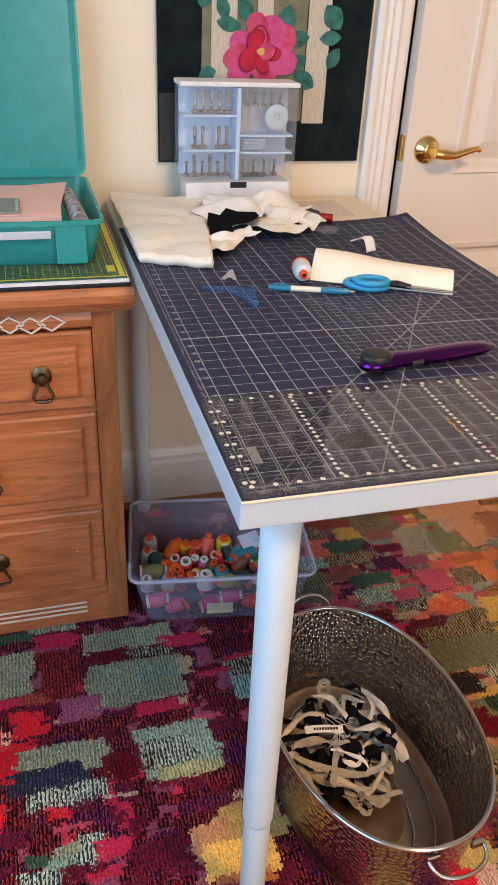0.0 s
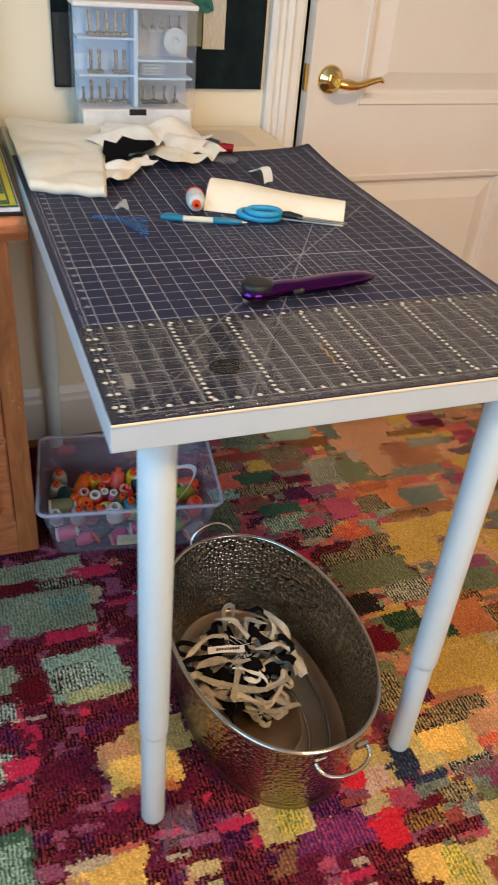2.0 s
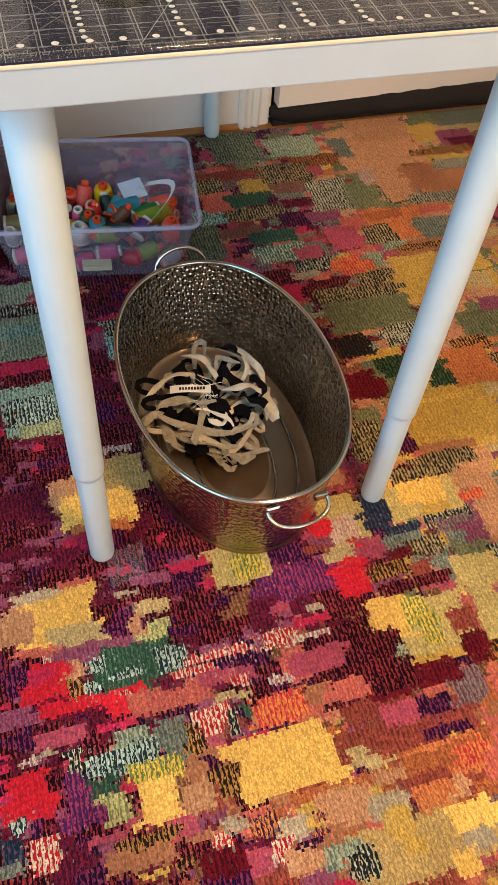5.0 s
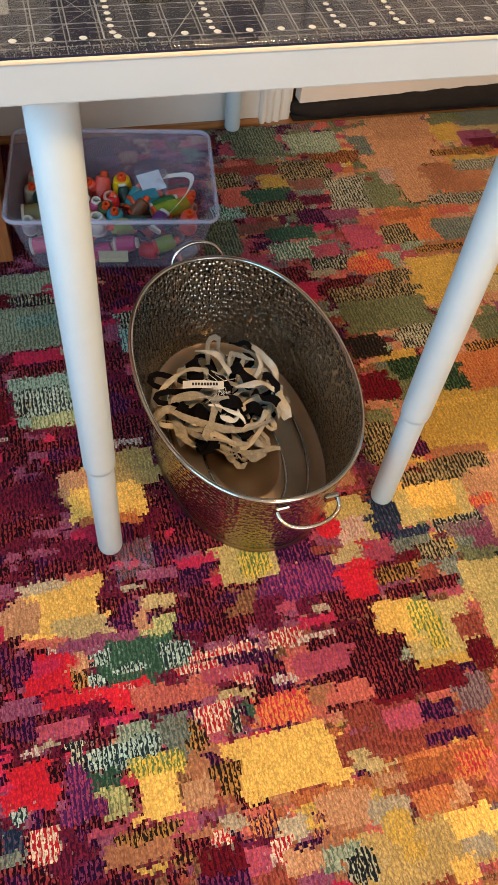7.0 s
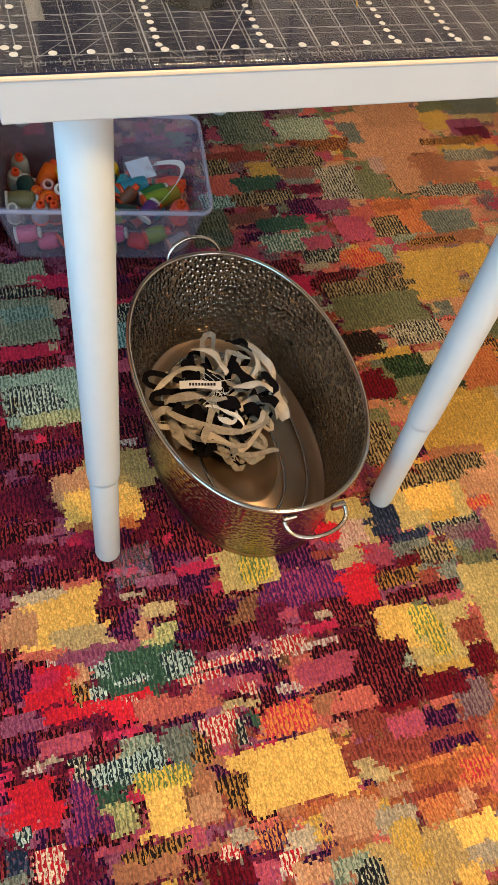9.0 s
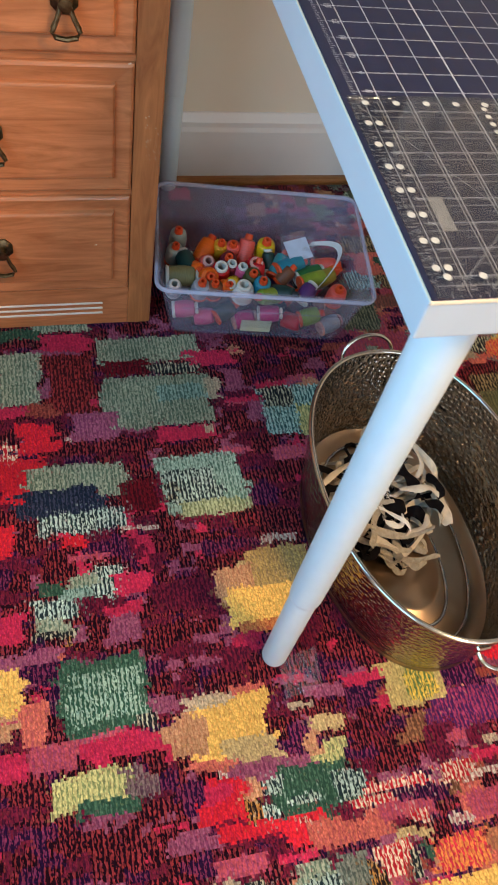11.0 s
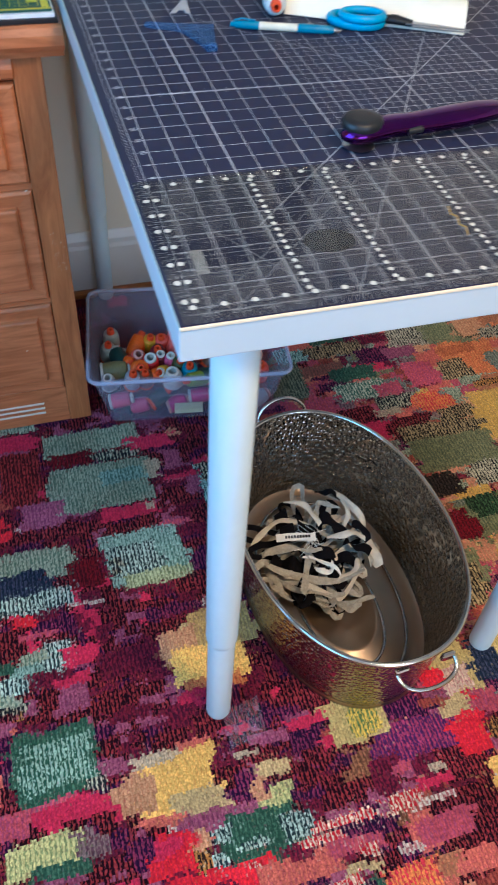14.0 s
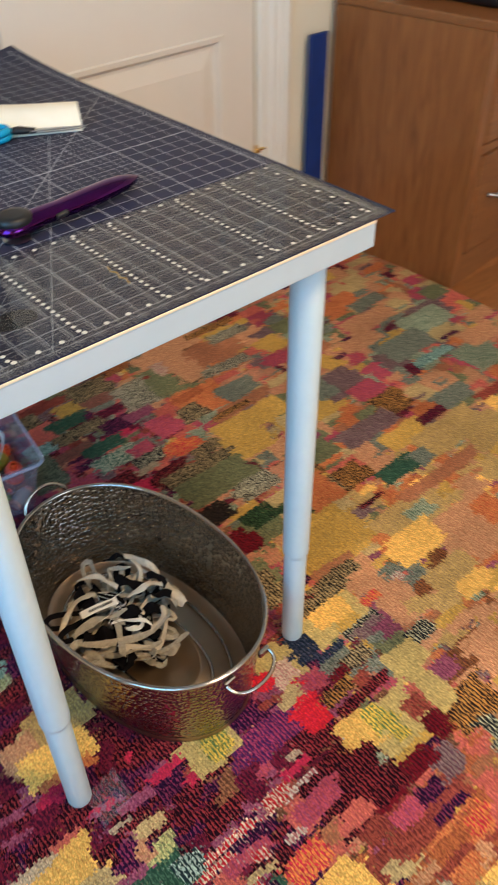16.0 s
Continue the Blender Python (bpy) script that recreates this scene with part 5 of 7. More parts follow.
MIDDLE_TOPS = [("yellow", "o", 0.017, 0.043, 8, 0, 0.0167, 0.046), ("red", "p", -0.009, -0.011, 22, 10, 0.0167, 0.040), ("red", "w", -0.079, -0.033, 20, 0, 0.0157, 0.038), ("maroon", "w", -0.057, -0.023, 12, 0, 0.0118, 0.034), ("pink", "w", -0.037, -0.029, 14, 20, 0.0118, 0.034), ("darkgreen", "w", 0.021, 0.010, 40, 190, 0.0108, 0.034), ("yellow", "w", -0.054, -0.058, 52, -20, 0.0118, 0.044), ("white", "w", -0.035, -0.078, 6, 0, 0.0176, 0.030), ("brown", "o", -0.092, -0.079, 16, 0, 0.0137, 0.036), ("silver", "o", -0.119, -0.081, 14, 20, 0.0147, 0.036), ("darkolive", "o", -0.017, -0.043, 24, 10, 0.0147, 0.038), ("teal", "o", 0.002, -0.065, 18, 0, 0.0147, 0.038), ("lime", "o", 0.015, -0.086, 72, -60, 0.0137, 0.046)]
FRONT_TOPS = [("darkgreen", "k", 0.044, -0.078, 70, 60, 0.0127, 0.046), ("teal", "o", 0.065, -0.004, 84, 118, 0.0176, 0.054), ("bluegreen", "o", 0.042, 0.001, 60, 150, 0.0127, 0.044), ("green", "w", 0.104, -0.017, 82, 115, 0.0127, 0.050), ("lime", "o", 0.110, -0.035, 84, 112, 0.0137, 0.050), ("olivegold", "o", 0.133, -0.025, 80, 118, 0.0137, 0.048), ("violet", "w", 0.092, -0.075, 62, 140, 0.0137, 0.036), ("coral", "o", 0.152, -0.076, 14, 10, 0.0157, 0.038), ("coral", "o", 0.140, 0.008, 70, 80, 0.0137, 0.044), ("orange", "o", 0.148, -0.005, 50, 60, 0.0108, 0.036), ("brown", "o", 0.053, -0.031, 50, 120, 0.0118, 0.036), ("red", "o", -0.004, -0.026, 30, 170, 0.0118, 0.040), ("orange", "o", -0.073, -0.071, 40, 40, 0.0108, 0.034)]
rng = random.Random(4)
for c, cap, x, y, lean, turn, r, L in BACK_TOPS + MIDDLE_TOPS + FRONT_TOPS:
    m = binpose(max(-0.17, min(0.17, x)), max(-0.115, min(0.115, y)), 0.086 + 0.006 * rng.random(), 0, 0, turn) @ pose(0, 0, 0, lean, 0, 0)
    s = thread_spool(THREADS[c], CAPS[cap], (0, 0, 0), 0, 0, 1.18 * L, 1.18 * r, label=c + " thread spool lying in the clear bin", group="thread spools in the bin")
    s.matrix_basis = m
# the lower layer, seen through the front
LOW = ["pink", "pink", "darkgreen", "magenta", "magenta", "red", "lime", "silver", "silver", "green", "olive", "silver", "violet", "coral", "teal", "maroon", "white", "pink", "orange", "darkgreen", "magenta", "silver", "green", "red"]
for k, c in enumerate(LOW):
    row, col = divmod(k, 8)
    x, y = -0.150 + 0.043 * col + rng.uniform(-0.006, 0.006), -0.100 + 0.075 * row * 0.95
    z = 0.034 if k % 2 else 0.052
    m = binpose(x, y, z, 0, 0, rng.uniform(40, 140)) @ pose(0, 0, 0, rng.uniform(70, 95), 0, 0)
    s = thread_spool(THREADS[c], CAPS["wkop"[k % 4]], (0, 0, 0), 0, 0, 0.046, 0.0165, label=c + " thread spool low in the clear bin", group="thread spools in the bin")
    s.matrix_basis = m
t = thing("plastic_bag", "clear plastic bag with a white card in the bin", "bag", at=tuple(binpose(0.079, 0.020, 0.10).translation))
bm = sheet(1, 1, 12, 12, lambda u, v: binpose(0.079 + 0.068 * (u - 0.5), 0.020 + 0.062 * (v - 0.5), 0.104 + 0.020 * v + 0.008 * noise.noise((u * 4, v * 4, 3))).translation, 0.0008)
part("film", bm, WRAP, t, smooth=60)
part("card", cube(-0.026, 0.026, -0.022, 0.022, 0, 0.001, 0, 2, binpose(0.079, 0.020, 0.116, 24, 0, 24)), BAGCARD, t, "pale blue card")
t = thing("paper_tag", "long white paper tag curling out of the bin", "tag", at=tuple(binpose(0.165, 0.021, 0.10).translation))


def tag_curl(u, v):
    """Along a bent line: out to the side, then doubling back towards the front."""
    x = (1 - v) ** 2 * 0.108 + 2 * v * (1 - v) * 0.221 + v * v * 0.109
    y = (1 - v) ** 2 * 0.050 + 2 * v * (1 - v) * 0.057 + v * v * -0.079
    return binpose(x + 0.009 * (u - 0.5), y + 0.008 * (u - 0.5), 0.104 + 0.014 * math.sin(3.0 * v) + 0.005 * u).translation


part("strip", sheet(1, 1, 3, 20, tag_curl, 0.0006), FOAM, t, smooth=70)

# ---- hammered steel tub ----
TC, TROT = (0.313, 0.217), 4.0
tub = thing("steel_tub", "oval hammered steel tub with wire handles", "tub", at=(TC[0], TC[1], FLOORZ))
TM = pose(TC[0], TC[1], 0, 0, 0, TROT)
NT = 96


def oval(a, b, z, e=2.15):
    pts = []
    for i in range(NT):
        q = 2 * math.pi * i / NT
        c, s = math.cos(q), math.sin(q)
        pts.append(TM @ Vector((a * math.copysign(abs(c) ** (2 / e), c), b * math.copysign(abs(s) ** (2 / e), s), z)))
    return pts


def shell(rings, cap_first=False, cap_last=False):
    bm = bmesh.new()
    rr = [[bm.verts.new(p) for p in ring] for ring in rings]
    for a, b in zip(rr, rr[1:]):
        for i in range(len(a)):
            j = (i + 1) % len(a)
            bm.faces.new((a[i], a[j], b[j], b[i]))
    if cap_first:
        bm.faces.new(rr[0][::-1])
    if cap_last:
        bm.faces.new(rr[-1])
    return bm


TH = 0.202
A0, B0, A1, B1 = 0.146, 0.232, 0.171, 0.257
wall = []
for k in range(13):
    u = k / 12
    w = u ** 0.85
    wall.append(oval(A0 + (A1 - A0) * w, B0 + (B1 - B0) * w, FLOORZ + 0.006 + (TH - FLOORZ - 0.006) * u))
inner = [oval(A0 + (A1 - A0) * (k / 12) ** 0.85 - 0.0015, B0 + (B1 - B0) * (k / 12) ** 0.85 - 0.0015, FLOORZ + 0.006 + (TH - FLOORZ - 0.006) * k / 12) for k in range(12, -1, -1)]
tub_wall = part("wall", shell(wall + inner), HAMMER, tub, "hammered steel wall", 60)
uvs = tub_wall.data.uv_layers.new(name="wall_metres").data
for poly in tub_wall.data.polygons:
    around = [v % NT for v in poly.vertices]
    seam = max(around) - min(around) > NT // 2
    for li, vi in zip(poly.loop_indices, poly.vertices):
        q = vi % NT
        uvs[li].uv = ((q + (NT if seam and q < NT // 2 else 0)) * 1.31 / NT, tub_wall.data.vertices[vi].co.z)
base = [oval(A0 + 0.001, B0 + 0.001, FLOORZ), oval(A0 + 0.003, B0 + 0.003, FLOORZ + 0.004), oval(A0, B0, FLOORZ + 0.010), oval(A0 - 0.002, B0 - 0.002, FLOORZ + 0.008), oval(A0 * 0.90, B0 * 0.93, FLOORZ + 0.004), oval(A0 * 0.80, B0 * 0.86, FLOORZ + 0.004), oval(A0 * 0.78, B0 * 0.845, FLOORZ + 0.006), oval(A0 * 0.50, B0 * 0.60, FLOORZ + 0.006), oval(A0 * 0.48, B0 * 0.585, FLOORZ + 0.0085), oval(A0 * 0.45, B0 * 0.56, FLOORZ + 0.0085), oval(A0 * 0.43, B0 * 0.545, FLOORZ + 0.006)]
part("base", shell(base, True, True), TUBFLOOR, tub, "plain steel base with embossed ovals", 60)
for fa, fb in ((0.47, 0.575), (0.79, 0.85)):
    part("embossed_ring", tube([p + TM.to_3x3() @ Vector((0.0, -0.03, 0.0)) * (1 if fa < 0.5 else 0) for p in oval(A0 * fa, B0 * fb, FLOORZ + 0.0075)], 0.0030, 8, closed=True, flat=0.75), STEELP, tub, "bright embossed oval line", 80)
part("rolled_rim", tube(oval(A1 + 0.001, B1 + 0.001, TH), 0.0042, 10, closed=True), STEELP, tub, "bright rolled rim", 80)
for s in (-1, 1):
    for k in (-1, 1):
        bracket = bmesh.new()
        hx = 0.013 if s < 0 else 0.0
        box(bracket, hx + k * 0.038 - 0.011, hx + k * 0.038 + 0.011, s * (B1 + 0.002) - 0.004, s * (B1 + 0.002) + 0.004, TH - 0.024, TH - 0.010, 0.002, 1, TM)
        part("handle_bracket", bracket, STEELP, tub, "folded steel bracket")
    loop = []
    for i in range(21):
        a = math.pi * i / 20
        out = (0.029 if s < 0 else 0.05) * math.sin(a) ** 0.75
        drop = -0.006 if s < 0 else 0.036 * math.sin(a)
        loop.append(TM @ Vector(((0.013 if s < 0 else 0.0) + 0.047 * math.cos(a), s * (B1 + 0.006 + (out if s < 0 else out * 0.35)), TH - 0.017 + drop * (1 if s > 0 else math.sin(a) * 2))))
    part("wire_handle", tube(loop, 0.0034, 8), STEELP, tub, "bent wire handle", 80)

# ---- cloth strips in the tub ----
rng = random.Random(21)
SC = Vector((0.288, 0.283))


STRIPF = material("unbleached_cotton", (0.66, 0.58, 0.46), (0.50, 0.43, 0.34), 0.9, 60, bump=0.3, bump_scale=1000, sheen=0.1)


def cloth_strip(k):
    mat_ = (GREYF, GREYF, BLACKF, STRIPF, GREYF, BLACKF)[k % 6]
    nm = ("grey", "grey", "black", "cream", "grey", "black")[k % 6]
    t = thing("cloth_strip", nm + " cotton offcut strip tangled in the tub", "fabric scrap", "cloth strips in the tub", at=(SC.x, SC.y, FLOORZ))
    a = rng.uniform(0, 2 * math.pi)
    rad0 = (0.045 if k % 3 == 2 else 0.088) * math.sqrt(rng.random())
    p = Vector((SC.x + rad0 * math.cos(a), SC.y + rad0 * 1.15 * math.sin(a)))
    h = rng.uniform(0, 2 * math.pi)
    bend = rng.uniform(-9, 9)
    L = rng.uniform(0.12, 0.24) if k % 6 != 2 else rng.uniform(0.06, 0.10)
    w = rng.uniform(0.008, 0.015) * (2.2 if k % 6 == 2 else 1)
    base_z = FLOORZ + 0.012 + 0.075 * (k / 70) * (1 - (rad0 / 0.10) ** 2 * 0.7)
    n = 20
    tilt0, twist = rng.uniform(-0.8, 0.8), rng.uniform(-1.0, 1.0)
    line = []
    for i in range(n + 1):
        line.append((p.copy(), h))
        p = p + Vector((math.cos(h), math.sin(h))) * L / n
        h += bend * L / n
        d = p - SC
        e = (d.x / 0.098) ** 2 + (d.y / 0.114) ** 2
        if e > 1:
            want = math.atan2(-d.y, -d.x)
            h += 1.1 * math.sin(want - h)
    z1, z2 = rng.uniform(0, 6), rng.uniform(6, 14)

    def f(u, v):
        q, hh = line[min(n, int(round(v * n)))]
        tl = tilt0 + twist * v
        off = (u - 0.5) * w
        z = min(base_z + 0.011 * math.sin(z1 + z2 * v), 0.075) + off * math.sin(tl)
        return (q.x - math.sin(hh) * off * math.cos(tl), q.y + math.cos(hh) * off * math.cos(tl), max(FLOORZ + 0.008, z))
    part("strip", sheet(1, 1, 3, n, f, 0.0009), mat_, t, smooth=80)


for k in range(52):
    cloth_strip(k)


def laid_strip(mat_, x0, y0, x1, y1, bow, z, w):
    """A cut ribbon lying over the heap: ends at two places, a sideways bow, a slack rise and edges that curl and fray."""
    nm = {STRIPF: "cream", GREYF: "grey", WHITEF: "white", BLACKF: "black"}[mat_]
    t = thing("cloth_strip", nm + " cotton ribbon curled over the heap in the tub", "fabric scrap", "cloth strips in the tub", at=(x0, y0, z))
    a, b = Vector((x0, y0)), Vector((x1, y1))
    d = (b - a).normalized()
    side = Vector((d.y, -d.x))
    tw = rng.uniform(-1.1, 1.1)
    w = w * (0.78 if mat_ is not BLACKF else 0.72)
    ph, wob = rng.uniform(0, 6), rng.uniform(0.10, 0.22)

    def f(u, v):
        c = a + (b - a) * v + side * bow * 4 * v * (1 - v)
        c = c + side * 0.003 * math.sin(ph + 9 * v)
        ww = w * (1 - wob * abs(math.sin(ph + 5 * v))) * (0.72 + 0.28 * min(1, 7 * v, 7 * (1 - v)))
        tl = tw * math.sin(ph + 3.4 * v) + 0.35 * math.sin(2 * ph + 8 * v)
        off = (u - 0.5) * ww
        n_ = side * off * math.cos(tl)
        lift = 0.006 * math.sin(math.pi * v) + 0.004 * math.sin(ph + 7 * v) - 0.10 * w * (2 * u - 1) ** 2
        return (c.x + n_.x, c.y + n_.y, max(FLOORZ + 0.010, z - 0.004 + lift + off * math.sin(tl)))
    part("strip", sheet(1, 1, 5, 24, f, 0.0009), mat_, t, smooth=80)


RIBBONS_UPPER = [(STRIPF, 0.189, 0.297, 0.312, 0.315, -0.026, 0.070, 0.017), (STRIPF, 0.271, 0.365, 0.315, 0.297, -0.016, 0.088, 0.017), (GREYF, 0.320, 0.316, 0.370, 0.340, -0.026, 0.075, 0.015), (STRIPF, 0.372, 0.388, 0.402, 0.287, -0.010, 0.066, 0.018), (STRIPF, 0.318, 0.266, 0.386, 0.252, -0.003, 0.094, 0.020), (STRIPF, 0.407, 0.289, 0.408, 0.211, 0.008, 0.055, 0.028), (GREYF, 0.195, 0.274, 0.371, 0.205, 0.035, 0.060, 0.019), (GREYF, 0.205, 0.274, 0.289, 0.239, -0.014, 0.074, 0.022), (GREYF, 0.214, 0.257, 0.231, 0.185, 0.008, 0.042, 0.017), (STRIPF, 0.234, 0.225, 0.260, 0.187, -0.010, 0.058, 0.014)]
RIBBONS_LOWER = [(GREYF, 0.276, 0.189, 0.380, 0.164, 0.012, 0.030, 0.014), (GREYF, 0.311, 0.174, 0.353, 0.158, 0.014, 0.028, 0.018), (WHITEF, 0.282, 0.224, 0.317, 0.227, 0.016, 0.070, 0.016), (STRIPF, 0.314, 0.195, 0.370, 0.228, 0.006, 0.058, 0.015), (GREYF, 0.194, 0.289, 0.173, 0.209, 0.006, 0.030, 0.012), (GREYF, 0.219, 0.318, 0.280, 0.359, -0.010, 0.062, 0.014), (GREYF, 0.258, 0.265, 0.325, 0.246, 0.006, 0.082, 0.012), (WHITEF, 0.268, 0.250, 0.320, 0.197, -0.008, 0.074, 0.010), (STRIPF, 0.339, 0.267, 0.384, 0.350, 0.010, 0.076, 0.013), (GREYF, 0.220, 0.231, 0.327, 0.180, 0.018, 0.046, 0.015)]
RIBBONS_BLACK = [(BLACKF, 0.326, 0.325, 0.357, 0.269, 0.004, 0.086, 0.042), (BLACKF, 0.352, 0.262, 0.389, 0.228, 0.004, 0.080, 0.044), (BLACKF, 0.380, 0.295, 0.393, 0.247, 0.003, 0.090, 0.026), (BLACKF, 0.287, 0.270, 0.322, 0.232, 0.005, 0.078, 0.036), (BLACKF, 0.335, 0.379, 0.374, 0.364, 0.003, 0.084, 0.024), (BLACKF, 0.288, 0.349, 0.311, 0.280, 0.003, 0.066, 0.040), (BLACKF, 0.218, 0.308, 0.236, 0.255, 0.003, 0.036, 0.040), (BLACKF, 0.301, 0.233, 0.331, 0.191, 0.003, 0.040, 0.040), (BLACKF, 0.235, 0.205, 0.310, 0.183, 0.003, 0.022, 0.022)]
for row in RIBBONS_BLACK + RIBBONS_UPPER + RIBBONS_LOWER:
    laid_strip(*row)
TAGM = pose(0.264, 0.280, 0.090, 10, 0, -10.4)
TAGT = thing("printed_strip", "white selvedge strip with dark printed letters", "fabric scrap", "cloth strips in the tub", at=tuple(TAGM.translation))
part("strip", sheet(1, 1, 4, 18, lambda u, v: TAGM @ Vector((0.072 * (v - 0.5), 0.015 * (u - 0.5), 0.003 * math.sin(4 * v)))  , 0.0008), WHITEF, TAGT, smooth=80)
for k in range(9):
    bm = cube(-0.020 + 0.0052 * k, -0.0165 + 0.0052 * k, -0.0026, 0.0020, 0.0022, 0.0040, 0, 2, TAGM)
    part("print_bar", bm, BLACK, TAGT, "dark printed bar")
t = thing("thread_tangle", "loose white thread tangle on the strips", "thread", at=(0.29, 0.27, 0.08))
bm = bmesh.new()
for k in range(7):
    a = 0.5 + 0.35 * k
    tube([(0.288 + 0.03 * math.cos(a) * q - 0.01 * math.sin(q * 5 + k), 0.275 + 0.03 * math.sin(a) * q + 0.006 * math.cos(q * 4 + k), 0.086 + 0.008 * math.sin(q * 3 + k)) for q in (-1, -0.6, -0.2, 0.2, 0.6, 1)], 0.0005, 5, bm)
part("thread", bm, WHITEF, t, smooth=80)

# ---- clear film scrap on the rug ----
t = thing("plastic_scrap", "small crinkled clear plastic scrap on the rug", "plastic scrap", at=(0.09, 0.01, FLOORZ))
bm = sheet(1, 1, 14, 12, lambda u, v: (0.065 + 0.062 * u, -0.022 + 0.060 * v + 0.012 * u, FLOORZ + 0.003 + 0.010 * math.sin(u * 9 + v * 2) ** 2 * (0.5 + 0.5 * v)), 0.0004)
part("film", bm, FILM, t, smooth=30)

# ---- brown oak cabinet and the blue board behind it ----
cab = thing("file_cabinet", "brown oak two-drawer cabinet with metal pulls", "cabinet", at=(1.842, 0.672, 0))
kx0, kx1, ky0, ky1, kz = 1.842, 2.62, 0.672, 1.195, 0.735
part("side_panel", cube(kx0, kx0 + 0.02, ky0 + 0.02, ky1, -0.0104, kz), OAK, cab, "brown oak side with vertical grain")
part("side_panel", cube(kx1 - 0.02, kx1, ky0 + 0.02, ky1, -0.0104, kz), OAK, cab)
part("back_panel", cube(kx0 + 0.02, kx1 - 0.02, ky1 - 0.01, ky1, -0.0104, kz), OAK, cab)
part("top", cube(kx0 - 0.001, kx1 + 0.012, ky0 - 0.012, ky1 + 0.005, kz, kz + 0.025, 0.005), OAKF, cab)
part("face_frame", cube(kx0, kx0 + 0.045, ky0, ky0 + 0.02, -0.0104, kz), OAK, cab)
part("face_frame", cube(kx1 - 0.045, kx1, ky0, ky0 + 0.02, -0.0104, kz), OAK, cab)
part("face_frame", cube(kx0 + 0.045, kx1 - 0.045, ky0, ky0 + 0.02, 0.405, 0.43), OAKF, cab)
part("face_frame", cube(kx0 + 0.045, kx1 - 0.045, ky0, ky0 + 0.02, kz - 0.03, kz), OAKF, cab)
part("plinth", cube(kx0 + 0.045, kx1 - 0.045, ky0, ky0 + 0.02, -0.0104, 0.09), OAKF, cab)
for z0, z1 in ((0.095, 0.40), (0.435, 0.70)):
    d = part("drawer", cube(kx0 + 0.05, kx1 - 0.05, ky0 - 0.006, ky0 + 0.015, z0, z1, 0.006), OAKF, cab, "brown oak drawer front")
    bm = tube([(kx0 + 0.12, ky0 - 0.010, (z0 + z1) / 2 + 0.02), (kx0 + 0.125, ky0 - 0.028, (z0 + z1) / 2 + 0.018), (kx0 + 0.20, ky0 - 0.030, (z0 + z1) / 2 + 0.016), (kx0 + 0.205, ky0 - 0.010, (z0 + z1) / 2 + 0.02)], 0.007, 10)
    part("pull", bm, NICKEL, d, "satin nickel pull", 50)
cab.matrix_basis = pose(1.832, 0.668, 0, 0, 0, 5.6)
t = thing("black_case", "black machine case on the cabinet", "case", at=(2.2, 0.93, kz))
part("body", cube(1.93, 2.5, 0.74, 1.10, kz + 0.0255, kz + 0.16, 0.03, 4), BLACK, t, smooth=40)
t = thing("blue_board", "deep blue board leaning on the wall", "board", at=(1.71, 1.17, 0))
part("board_sheet", cube(1.672, 1.745, 1.178, 1.190, -0.0104, 0.668, 0.003, 2), BLUEB, t)

# ---- ceiling lamp ----
t = thing("ceiling_lamp", "round glass ceiling lamp", "lamp", at=(0.65, -0.85, ZC))
part("glass_bowl", lathe([(0, 2.385), (0.10, 2.39), (0.16, 2.405), (0.19, 2.43), (0.19, 2.449), (0, 2.449)], 32, pose(0.65, -0.85, 0)), LAMPG, t, smooth=50)
part("finial", lathe([(0, 2.370), (0.012, 2.374), (0.012, 2.386), (0, 2.386)], 12, pose(0.65, -0.85, 0)), BRASS, t)

